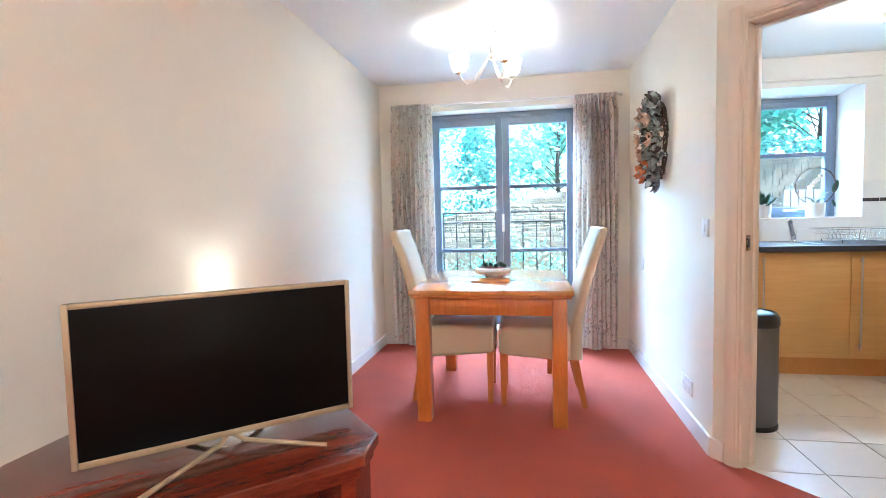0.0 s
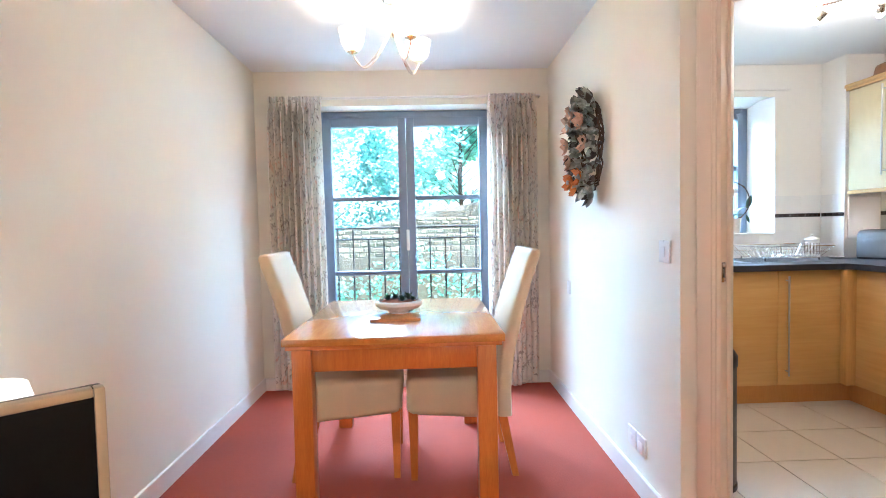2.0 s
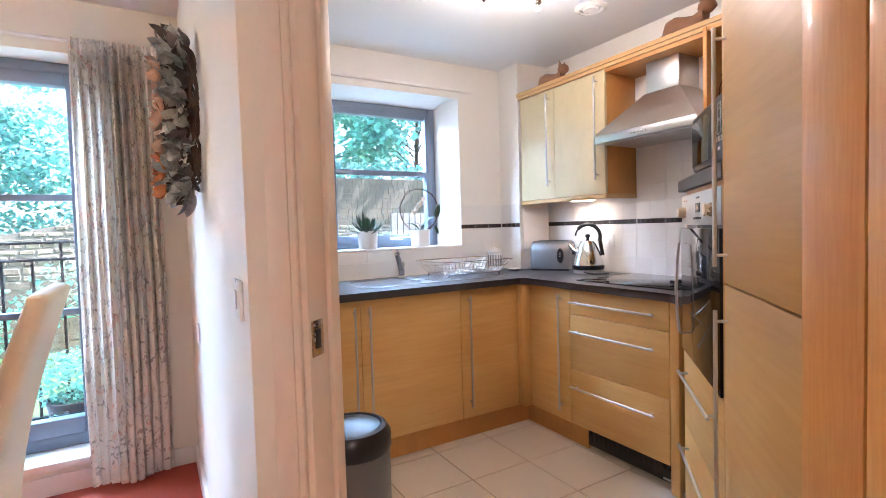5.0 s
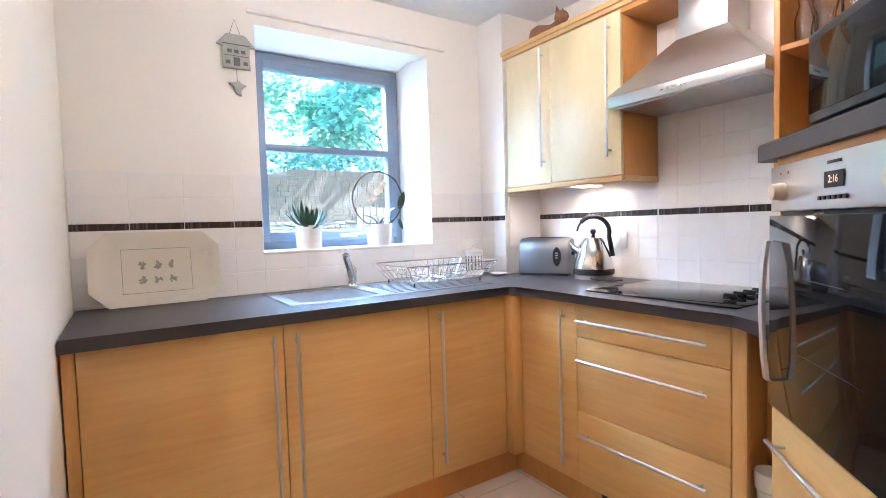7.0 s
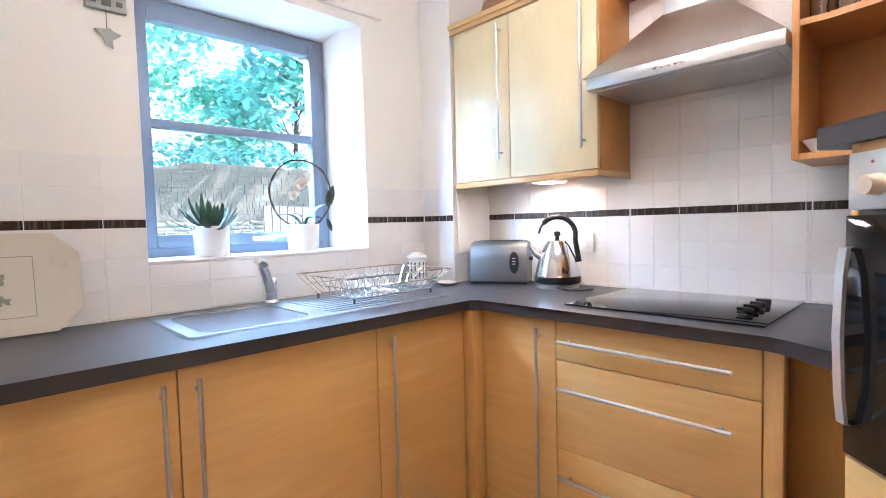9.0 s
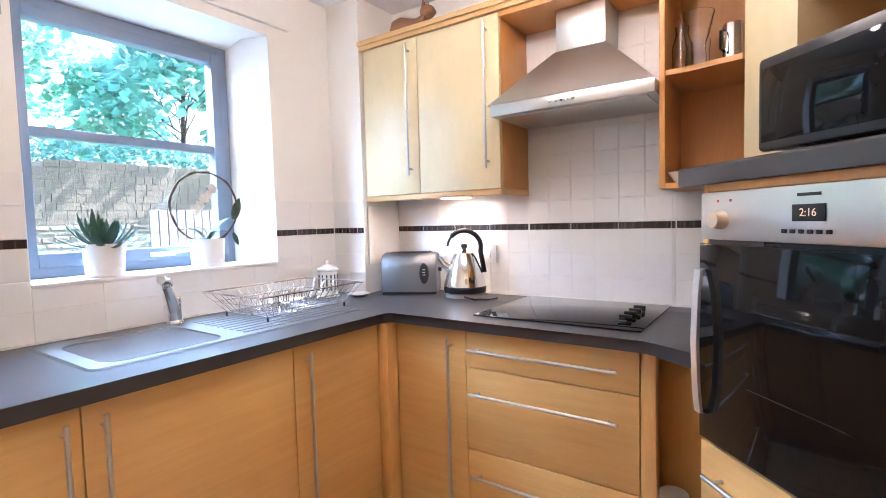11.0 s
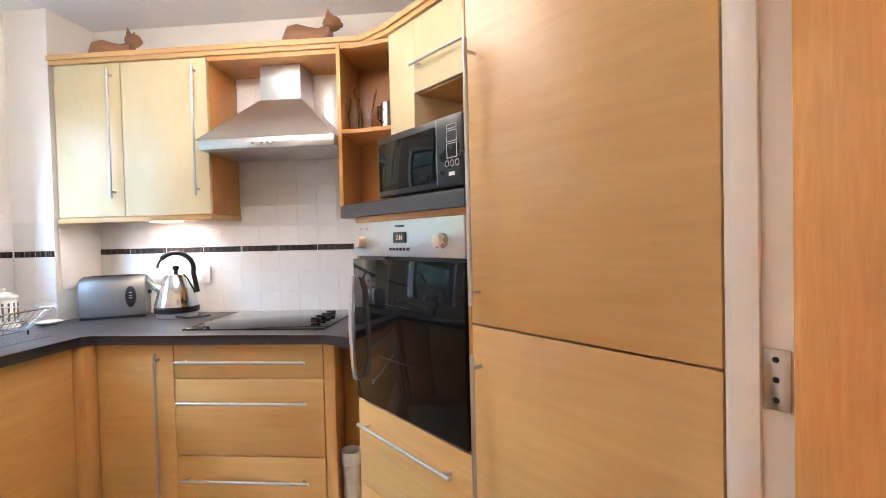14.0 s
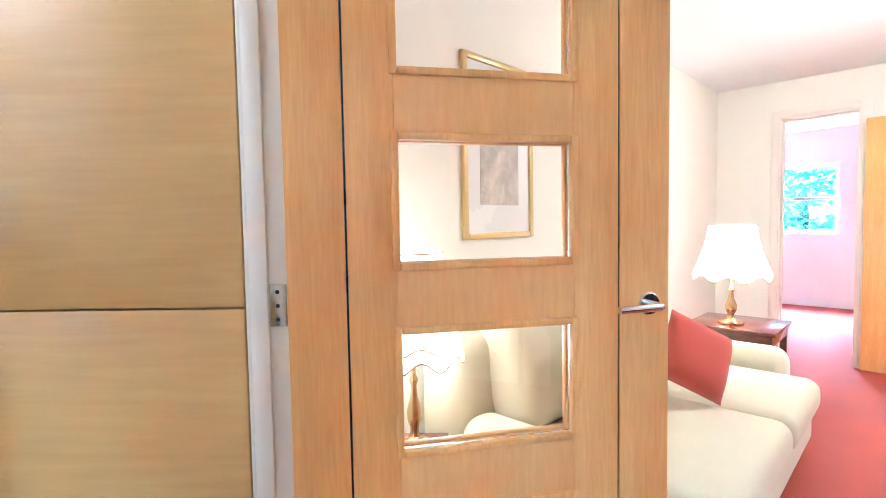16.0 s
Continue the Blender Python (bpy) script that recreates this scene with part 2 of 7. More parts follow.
M_CLEAR = glass_mat("clear_glass", (0.97, 0.98, 0.98))
M_PLANT = mat("succulent_leaf", (0.03, 0.075, 0.035), 0.42, var=0.35, scale=14, fine=90, bump=0.1)
M_POT = mat("white_ceramic", (0.80, 0.78, 0.74), 0.22, var=0.02, bump=0.03)
M_BRASS = mat("antique_brass", (0.55, 0.38, 0.18), 0.25, 1.0, var=0.1, bump=0.03)
M_NICKEL = mat("satin_nickel", (0.62, 0.56, 0.48), 0.25, 1.0, var=0.04, bump=0.02)
M_BROWN = mat("carved_wood", (0.25, 0.115, 0.05), 0.5, var=0.25, scale=10, fine=90, bump=0.3, stretch=(1, 4, 4))
M_PLASTIC = mat("white_plastic", (0.80, 0.78, 0.74), 0.3, var=0.02, bump=0.02)
M_GRASS = mat("lawn", (0.06, 0.13, 0.035), 0.9, var=0.4, scale=1.5, fine=60, bump=0.8, depth=0.03)
M_STONE = mat("sandstone", (0.19, 0.165, 0.115), 0.9, var=0.35, scale=5, fine=50, bump=0.7, depth=0.01, vary=0.35, placed=True)
M_MORTAR = mat("lime_mortar", (0.19, 0.17, 0.13), 0.95, var=0.15, scale=4, fine=80, bump=0.6, depth=0.01)
M_BARK = mat("bark", (0.07, 0.055, 0.04), 0.95, var=0.4, scale=6, fine=40, bump=0.9, depth=0.02, stretch=(4, 4, 1))

# ---- mesh tools ----


def box(bm, x0, x1, y0, y1, z0, z1, bevel=0.0, seg=2, m=None):
    r = bmesh.ops.create_cube(bm, size=1.0)
    vs = r["verts"]
    for v in vs:
        v.co = Vector((x0 + (v.co.x + 0.5) * (x1 - x0), y0 + (v.co.y + 0.5) * (y1 - y0), z0 + (v.co.z + 0.5) * (z1 - z0)))
    if bevel:
        es = list({e for v in vs for e in v.link_edges})
        out = bmesh.ops.bevel(bm, geom=es, offset=bevel, segments=seg, profile=0.5, affect="EDGES")
        vs = list({v for f in out["faces"] for v in f.verts} | {v for v in vs if v.is_valid})
    if m is not None:
        bmesh.ops.transform(bm, matrix=m, verts=[v for v in vs if v.is_valid])
    return vs


def prism(bm, pts, z0, z1, bevel=0.0):
    """An upright prism over a counter-clockwise outline."""
    lo = [bm.verts.new((x, y, z0)) for x, y in pts]
    hi = [bm.verts.new((x, y, z1)) for x, y in pts]
    n = len(pts)
    fs = [bm.faces.new(hi), bm.faces.new(lo[::-1])]
    for i in range(n):
        fs.append(bm.faces.new((lo[i], lo[(i + 1) % n], hi[(i + 1) % n], hi[i])))
    if bevel:
        es = [e for v in hi for e in v.link_edges if e.other_vert(v) in hi]
        bmesh.ops.bevel(bm, geom=list(set(es)), offset=bevel, segments=3, profile=0.5, affect="EDGES")
    return lo + hi


def tube(bm, pts, r, seg=8, r_end=None, closed=False):
    """A round bar along a line of points."""
    pts = [Vector(p) for p in pts]
    rings, up = [], None
    n = len(pts)
    for i, p in enumerate(pts):
        if closed:
            d = (pts[(i + 1) % n] - pts[i - 1]).normalized()
        else:
            d = (pts[min(i + 1, n - 1)] - pts[max(i - 1, 0)]).normalized()
        if up is None or abs(up.dot(d)) > 0.99:
            up = Vector((0, 0, 1)) if abs(d.z) < 0.9 else Vector((1, 0, 0))
        a = d.cross(up).normalized()
        b = a.cross(d).normalized()
        up = b
        rad = r if r_end is None else r + (r_end - r) * i / (n - 1)
        rings.append([bm.verts.new(p + a * rad * math.cos(k * 2 * math.pi / seg) + b * rad * math.sin(k * 2 * math.pi / seg)) for k in range(seg)])
    last = n if closed else n - 1
    for i in range(last):
        r0, r1 = rings[i], rings[(i + 1) % n]
        for k in range(seg):
            bm.faces.new((r0[k], r0[(k + 1) % seg], r1[(k + 1) % seg], r1[k]))
    if not closed:
        bm.faces.new(rings[0][::-1])
        bm.faces.new(rings[-1])


def lathe(bm, profile, seg=32, centre=(0, 0), cap=True):
    """Turns a list of (radius, height) about an upright axis."""
    rings = []
    for r, z in profile:
        if r < 1e-5:
            rings.append([bm.verts.new((centre[0], centre[1], z))])
        else:
            rings.append([bm.verts.new((centre[0] + r * math.cos(k * 2 * math.pi / seg), centre[1] + r * math.sin(k * 2 * math.pi / seg), z)) for k in range(seg)])
    for a, b in zip(rings, rings[1:]):
        for k in range(seg):
            k2 = (k + 1) % seg
            if len(a) == 1 and len(b) == 1:
                continue
            if len(a) == 1:
                bm.faces.new((a[0], b[k2], b[k]))
            elif len(b) == 1:
                bm.faces.new((a[k], a[k2], b[0]))
            else:
                bm.faces.new((a[k], a[k2], b[k2], b[k]))


def arc(c, r, a0, a1, n, plane="xz"):
    out = []
    for i in range(n + 1):
        a = radians(a0 + (a1 - a0) * i / n)
        u, v = r * math.cos(a), r * math.sin(a)
        out.append(Vector(c) + (Vector((u, 0, v)) if plane == "xz" else Vector((0, u, v)) if plane == "yz" else Vector((u, v, 0))))
    return out


def link(name, bm, material, parent=None, smooth=None):
    bmesh.ops.recalc_face_normals(bm, faces=bm.faces)
    me = bpy.data.meshes.new(name)
    bm.to_mesh(me)
    bm.free()
    me.materials.append(material)
    if smooth is not None:
        me.shade_smooth()
        me.set_sharp_from_angle(angle=radians(smooth))
    ob = new(name, me)
    if parent is not None:
        ob.parent = parent
    return ob


def part(name, bm, material, parent, label="", smooth=40):
    ob = link(name, bm, material, parent, smooth)
    if label:
        tagged(ob, label)
    return ob


def boxed(name, dims, material, parent, label="", bevel=0.002):
    bm = bmesh.new()
    box(bm, *dims, bevel=bevel)
    return part(name, bm, material, parent, label)


def thing(name, label, category, m=None, group=""):
    ob = new(name)
    ob.empty_display_size = 0.1
    if m is not None:
        ob.matrix_world = m
    return tagged(ob, label, category, group)


def structure(name, bm, material, label="", category="", smooth=None):
    return tagged(link(name, bm, material, None, smooth), label, category, kind="structure")


# ---- plan ----
WEST, PART, NORTH, EAST, SOUTH, LOUNGE_E, CEIL = -1.22, 0.985, 4.72, 3.38, -2.6, 2.15, 2.40
S = Vector((1.081, 2.653, 0))          # latch jamb of the kitchen doorway
F = Vector((0.671, -0.742, 0))         # along the doorway
G = Vector((0.742, 0.671, 0))          # into the kitchen
A = Vector((2.1936, 2.4906, 0))           # where oven housing and fridge housing meet
E1, E2 = Vector((0.731, 0.682, 0)), Vector((0.682, -0.731, 0))


def doorway(s, g, z=0.0):
    p = S + F * s + G * g
    return (p.x, p.y) if z is None else Vector((p.x, p.y, z))


def xy(s, g):
    return doorway(s, g, None)


def tower(s, d, z=0.0):
    p = A + E1 * s + E2 * d
    return Vector((p.x, p.y, z))


DOOR_FRAME = Matrix(((F.x, G.x, 0, S.x), (F.y, G.y, 0, S.y), (0, 0, 1, 0), (0, 0, 0, 1)))
TOWER_FRAME = Matrix(((E1.x, E2.x, 0, A.x), (E1.y, E2.y, 0, A.y), (0, 0, 1, 0), (0, 0, 0, 1)))
# ---- structure ----
bm = bmesh.new()
prism(bm, [(WEST - 0.1, SOUTH - 0.1), (LOUNGE_E + 0.1, SOUTH - 0.1), (LOUNGE_E + 0.1, 1.40), xy(0.87, 0.02), xy(0, 0.02), (1.03, 2.74), (1.03, NORTH), (WEST - 0.1, NORTH)], -0.12, 0.004)
structure("floor_carpet", bm, M_CARPET, "red-orange fitted carpet through lounge and dining area", "carpet")
bm = bmesh.new()
prism(bm, [(1.03, 2.741), xy(0, 0.021), xy(0.87, 0.021), xy(1.75, 0.021), (EAST + 0.1, 1.30), (EAST + 0.1, NORTH + 0.1), (1.03, NORTH + 0.1)], -0.12, -0.004)
kitchen_floor = structure("floor_kitchen", bm, M_GROUT, "cream square ceramic floor tiles with brown grout", "tiled floor")

bm = bmesh.new()
box(bm, WEST - 0.3, WEST, SOUTH - 0.3, NORTH + 0.3, -0.1, CEIL)
structure("wall_west", bm, M_WALL, "plain cream painted wall", "wall")


def pierced(bm, x0, x1, y0, y1, ox0, ox1, oz0, oz1, z1=CEIL):
    """One solid wall with one opening through it."""
    xs = [x0, ox0, ox1, x1]
    zs = [-0.1, oz0, oz1, z1] if oz0 > -0.1 else [-0.1, oz1, z1]
    hole = (1, len(zs) - 3)
    g = {(i, j, k): bm.verts.new((x, y, z)) for i, x in enumerate(xs) for j, y in enumerate((y0, y1)) for k, z in enumerate(zs)}
    solid = [(i, k) for i in range(3) for k in range(len(zs) - 1) if (i, k) != hole]
    for i, k in solid:
        for j in (0, 1):
            bm.faces.new([g[i, j, k], g[i + 1, j, k], g[i + 1, j, k + 1], g[i, j, k + 1]])
        for (di, dk), (a, b) in {(-1, 0): ((i, k), (i, k + 1)), (1, 0): ((i + 1, k), (i + 1, k + 1)), (0, -1): ((i, k), (i + 1, k)), (0, 1): ((i, k + 1), (i + 1, k + 1))}.items():
            if (i + di, k + dk) not in solid:
                bm.faces.new([g[a[0], 0, a[1]], g[b[0], 0, b[1]], g[b[0], 1, b[1]], g[a[0], 1, a[1]]])


FRX, FRZ = 2.668, 2.122                          # kitchen frame, inside the splayed reveal
DX0, DX1, DZ0, DZ1 = -0.80, 0.58, 0.16, 2.14     # dining window opening
KX0, KX1, KZ0, KZ1 = 1.812, 2.74, 1.115, 2.16     # kitchen window opening
bm = bmesh.new()
pierced(bm, WEST, 1.035, NORTH, NORTH + 0.3, DX0, DX1, DZ0, DZ1)
structure("wall_north_dining", bm, M_WALL, "cream painted wall with french window opening", "wall")
bm = bmesh.new()
pierced(bm, 1.035, EAST + 0.3, NORTH, NORTH + 0.3, KX0, KX1, KZ0, KZ1)
structure("wall_north_kitchen", bm, M_KWALL, "white painted kitchen wall with deep window reveal", "wall")
bm = bmesh.new()
prism(bm, [(PART, NORTH), (PART, 2.759), xy(-0.036, 0.0), xy(-0.036, 0.1), (1.085, 2.815), (1.085, NORTH)], -0.05, CEIL)
structure("wall_partition", bm, M_WALL, "cream partition wall between dining area and kitchen", "wall")
bm = bmesh.new()
prism(bm, [xy(0.866, 0), xy(0.866, 0.1), (LOUNGE_E + 0.1, 1.51), (LOUNGE_E + 0.1, 1.40), xy(1.593, 0)], -0.05, CEIL)
prism(bm, [xy(-0.036, 0), xy(0.866, 0), xy(0.866, 0.1), xy(-0.036, 0.1)], 2.02, CEIL)
structure("wall_doorway", bm, M_WALL, "cream diagonal wall around the kitchen doorway", "wall")
bm = bmesh.new()
box(bm, LOUNGE_E, LOUNGE_E + 0.1, SOUTH, 1.40, -0.05, CEIL)
structure("wall_lounge_east", bm, M_WALL, "plain cream lounge wall behind the sofa", "wall")
bm = bmesh.new()
box(bm, EAST, EAST + 0.3, 1.2, NORTH, -0.05, CEIL)
box(bm, LOUNGE_E + 0.1, EAST + 0.3, 1.1, 1.2, -0.05, CEIL)
structure("wall_kitchen_east", bm, M_KWALL, "white painted kitchen wall", "wall")
LDX0, LDX1 = 1.10, 1.675                          # doorway from lounge to the far room
bm = bmesh.new()
pierced(bm, WEST, LOUNGE_E + 0.1, SOUTH - 0.1, SOUTH, LDX0, LDX1, -0.2, 2.10)
structure("wall_south", bm, M_WALL, "cream lounge wall with open doorway", "wall")
bm = bmesh.new()
box(bm, 0.2, 0.3, SOUTH - 3.2, SOUTH - 0.1, -0.05, CEIL)
box(bm, 3.4, 3.5, SOUTH - 3.2, SOUTH - 0.1, -0.05, CEIL)
# unseen wall piece added to stop sun leaking in
box(bm, LOUNGE_E + 0.1, 3.5, SOUTH - 0.0995, SOUTH, -0.05, CEIL)
pierced(bm, 0.2, 3.5, SOUTH - 3.4, SOUTH - 3.2, 1.55, 2.65, 1.00, 1.95)
structure("wall_far_room", bm, M_KWALL, "pale far room walls with a window", "wall")
bm = bmesh.new()
box(bm, 0.2, 3.5, SOUTH - 3.4, SOUTH - 0.1, -0.12, 0.002)
structure("floor_far_room", bm, M_CARPET, "red carpet running on into the far room", "carpet")
bm = bmesh.new()
box(bm, WEST - 0.3, EAST + 0.3, SOUTH - 3.4, NORTH + 0.3, CEIL, CEIL + 0.25)
structure("ceiling", bm, M_CEIL, "plain white ceiling", "ceiling")
# boxing in the corner behind the wall unit
bm = bmesh.new()
box(bm, 3.105, EAST, 4.50, NORTH, 0.926, CEIL)
structure("wall_boxing", bm, M_KWALL, "white boxed-in corner pipe casing", "wall")


def skirting(name, pts):
    """A skirting board along a line; the wall is on its left side."""
    bm = bmesh.new()
    for (x0, y0), (x1, y1) in zip(pts, pts[1:]):
        d = Vector((x1 - x0, y1 - y0, 0))
        n = Vector((d.y, -d.x, 0)).normalized() * 0.016
        lo = [Vector((x0, y0, 0)), Vector((x1, y1, 0)), Vector((x1, y1, 0)) + n, Vector((x0, y0, 0)) + n]
        prism(bm, [(p.x, p.y) for p in lo], 0.004, 0.098, 0.004)
    return structure(name, bm, M_GLOSS, "white gloss painted skirting board", "skirting")


skirting("baseboard_west", [(WEST, SOUTH), (WEST, NORTH)])
skirting("baseboard_north", [(WEST + 0.017, NORTH), (PART - 0.017, NORTH)])
skirting("baseboard_partition", [(PART, NORTH), (PART, 2.762), xy(-0.085, 0.0)])
skirting("baseboard_lounge_diagonal", [xy(0.94, 0.0), xy(1.59, 0.0)])
skirting("baseboard_lounge_east", [(LOUNGE_E, 1.45), (LOUNGE_E, SOUTH)])


def door_case(name, m, w, h, thick, material, label, strike=False, over=0.0):
    """A door lining with stop and architraves; x along the opening, y through the wall."""
    ob = tagged(new(name), label, "door frame", kind="structure")
    ob.matrix_world = m
    for nm, x0, x1, z0, z1 in (("jamb", -0.03, 0.0, 0, h + 0.03), ("jamb", w, w + 0.03, 0, h + 0.03), ("head", 0.0, w, h, h + 0.03)):
        boxed(nm, (x0, x1, -0.004, thick + 0.004, z0, z1), material, ob)
    for x0, x1, z0, z1 in ((0.0, 0.012, 0, h - 0.012), (w - 0.010, w, 0, h - 0.012), (0.0, w, h - 0.012, h)):
        boxed("stop", (x0, x1, 0.062, thick - 0.006, z0, z1), material, ob)
    for y0, y1, s in ((-0.018, -0.0045, -1), (thick + 0.0045, thick + 0.018, 1)):
        for x0, x1, z0, z1 in ((-0.075, -0.012, 0, h + 0.075), (w + 0.012, w + 0.075, 0, h + 0.075), (-0.0115, w + 0.0115, h + 0.012, h + 0.075)):
            bm = bmesh.new()
            box(bm, x0, x1, y0, y1, z0, z1, 0.004)
            q = 0.012
            wide = x1 - x0 > 0.2
            a, b = (x0, x1) if wide else (x0 + q, x1 - q)
            yy0, yy1 = (y0 - 0.005, y0 + 0.001) if s < 0 else (y1 - 0.001, y1 + 0.005)
            box(bm, a, b, yy0, yy1, z0 + (q if wide else 0), z1 - (q if wide else 0.0), 0.002)
            part("architrave", bm, material, ob)
    return ob


case = door_case("door_frame_kitchen", DOOR_FRAME @ pose(-0.006, 0, 0), 0.842, 1.99, 0.10, M_PEACH, "cream gloss painted door lining with moulded architrave")
bm = bmesh.new()
box(bm, 0.0005, 0.003, 0.002, 0.042, 1.00, 1.07, 0.001)
plate = part("strike_plate", bm, M_NICKEL, case, "worn satin metal strike plate")
boxed("keeper_hole", (0.0032, 0.0042, 0.012, 0.030, 1.015, 1.052), M_BLACK, plate, "dark latch hole", 0.0003)
for z in (0.22, 1.031, 1.80):
    bm = bmesh.new()
    box(bm, 0.8370, 0.8415, 0.026, 0.061, z, z + 0.085, 0.0008)
    hinge = part("hinge", bm, M_NICKEL, case, "satin steel butt hinge leaf")
    for k in (0.014, 0.042, 0.070):
        bm = bmesh.new()
        lathe(bm, [(0, 0), (0.0045, 0.0), (0.0035, 0.0012), (0, 0.0012)], 12)
        bmesh.ops.transform(bm, matrix=pose(0.8370, 0.044, z + k, 0, -90, 0), verts=bm.verts)
        part("screw", bm, M_BLACK, hinge)

case2 = door_case("door_frame_lounge", Matrix(((-1, 0, 0, LDX1 - 0.03), (0, -1, 0, SOUTH), (0, 0, 1, 0), (0, 0, 0, 1))), LDX1 - LDX0 - 0.06, 2.07, 0.10, M_PEACH, "cream painted open doorway at the end of the lounge")

leaf2 = tagged(new("door_2"), "plain oak door standing open against the lounge wall", "door", kind="structure")
leaf2.matrix_world = pose(LDX0 - 0.02, SOUTH + 0.03, 0.008, 0, 0, 176)
boxed("slab", (0, 0.70, -0.044, 0, 0, 1.98), M_OAK, leaf2)
# ---- windows ----


def bar_box(name, dims, parent, material=None, bevel=0.003, label=""):
    return boxed(name, dims, material or M_FRAME, parent, label, bevel)


def pane(x0, x1, y, z0, z1, parent):
    ob = boxed("pane", (x0, x1, y - 0.004, y + 0.004, z0, z1), M_GLASS, parent, "", 0)
    ob.visible_shadow = False
    return ob


win = tagged(new("window_1"), "grey-blue french window with two glazed leaves", "french window", kind="structure")
WY0, WY1 = 4.90, 4.97
bar_box("jamb", (DX0, DX0 + 0.045, WY0, WY1, DZ0, DZ1), win)
bar_box("jamb", (DX1 - 0.045, DX1, WY0, WY1, DZ0, DZ1), win)
bar_box("head", (DX0 + 0.046, DX1 - 0.046, WY0, WY1, DZ1 - 0.05, DZ1), win)
bar_box("threshold", (DX0 + 0.046, DX1 - 0.046, WY0, WY1, DZ0 + 0.001, DZ0 + 0.065), win)
MIDX = -0.105
for i, (x0, x1) in enumerate(((DX0 + 0.047, MIDX - 0.002), (MIDX + 0.002, DX1 - 0.047))):
    z0, z1 = DZ0 + 0.068, DZ1 - 0.053
    y0, y1 = WY0 - 0.012, WY1 - 0.012
    bm = bmesh.new()
    box(bm, x0, x0 + 0.062, y0, y1, z0, z1, 0.004)
    box(bm, x1 - 0.062, x1, y0, y1, z0, z1, 0.004)
    box(bm, x0 + 0.0625, x1 - 0.0625, y0, y1, z1 - 0.065, z1, 0.004)
    box(bm, x0 + 0.0625, x1 - 0.0625, y0, y1, z0, z0 + 0.085, 0.004)
    leaf = part("leaf", bm, M_FRAME, win)
    for zc in (0.865, 1.455):
        bar_box("glazing_bar", (x0 + 0.063, x1 - 0.063, y0 + 0.008, y1 - 0.004, zc - 0.016, zc + 0.016), leaf)
    edges = [z0 + 0.086, 0.865, 1.455, z1 - 0.066]
    for a, b in zip(edges, edges[1:]):
        pane(x0 + 0.06, x1 - 0.06, y0 + 0.035, a + 0.0165, b - 0.0165, leaf)
bm = bmesh.new()
box(bm, MIDX - 0.012, MIDX + 0.012, WY0 - 0.024, WY0 - 0.012, 1.04, 1.205, 0.004)
tube(bm, [(MIDX, WY0 - 0.02, 1.175), (MIDX, WY0 - 0.05, 1.175), (MIDX, WY0 - 0.056, 1.16), (MIDX, WY0 - 0.056, 1.05)], 0.008)
part("handle", bm, M_PLASTIC, win, "white lever window handle")
bm = bmesh.new()
box(bm, DX0 + 0.001, DX1 - 0.001, 4.69, WY0 - 0.0145, DZ0 - 0.03, DZ0 + 0.005, 0.004)
tagged(link("sill_dining", bm, M_GLOSS, None, 40), "white painted low window sill step", "window sill", kind="structure")

win2 = tagged(new("window_2"), "grey-blue casement window with horizontal glazing bar", "window", kind="structure")
KY0, KY1 = 4.945, 5.005
for nm, dims in (("jamb", (KX0, KX0 + 0.05, KY0, KY1, KZ0, FRZ)), ("jamb", (FRX - 0.05, FRX, KY0, KY1, KZ0, FRZ)),
                 ("head", (KX0 + 0.051, FRX - 0.051, KY0, KY1, FRZ - 0.05, FRZ)), ("cill", (KX0 + 0.051, FRX - 0.051, KY0, KY1, KZ0, KZ0 + 0.05))):
    bar_box(nm, dims, win2)
x0, x1, z0, z1, y0, y1 = KX0 + 0.04, FRX - 0.04, KZ0 + 0.04, FRZ - 0.04, KY0 - 0.014, KY1 - 0.014
bm = bmesh.new()
box(bm, x0, x0 + 0.045, y0, y1, z0, z1, 0.004)
box(bm, x1 - 0.045, x1, y0, y1, z0, z1, 0.004)
box(bm, x0 + 0.0455, x1 - 0.0455, y0, y1, z1 - 0.045, z1, 0.004)
box(bm, x0 + 0.0455, x1 - 0.0455, y0, y1, z0, z0 + 0.05, 0.004)
leaf = part("sash", bm, M_FRAME, win2)
bar_box("glazing_bar", (x0 + 0.046, x1 - 0.046, y0 + 0.006, y1 - 0.006, 1.625, 1.66), leaf)
pane(x0 + 0.043, x1 - 0.043, y0 + 0.03, z0 + 0.048, 1.6255, leaf)
pane(x0 + 0.043, x1 - 0.043, y0 + 0.03, 1.6595, z1 - 0.043, leaf)
bm = bmesh.new()
box(bm, 2.27, 2.37, y0 - 0.01, y0 + 0.001, z0 + 0.012, z0 + 0.032, 0.003)
tube(bm, [(2.31, y0 - 0.008, z0 + 0.022), (2.31, y0 - 0.035, z0 + 0.024), (2.33, y0 - 0.042, z0 + 0.026), (2.43, y0 - 0.042, z0 + 0.034)], 0.007)
part("handle", bm, M_PLASTIC, win2, "white casement handle")
bm = bmesh.new()
box(bm, KX0 + 0.001, KX1 - 0.001, 4.712, KY0 + 0.0, KZ0 - 0.012, KZ0 + 0.002, 0.004)
tagged(link("sill_kitchen", bm, M_GLOSS, None, 40), "white tiled kitchen window sill", "window sill", kind="structure")

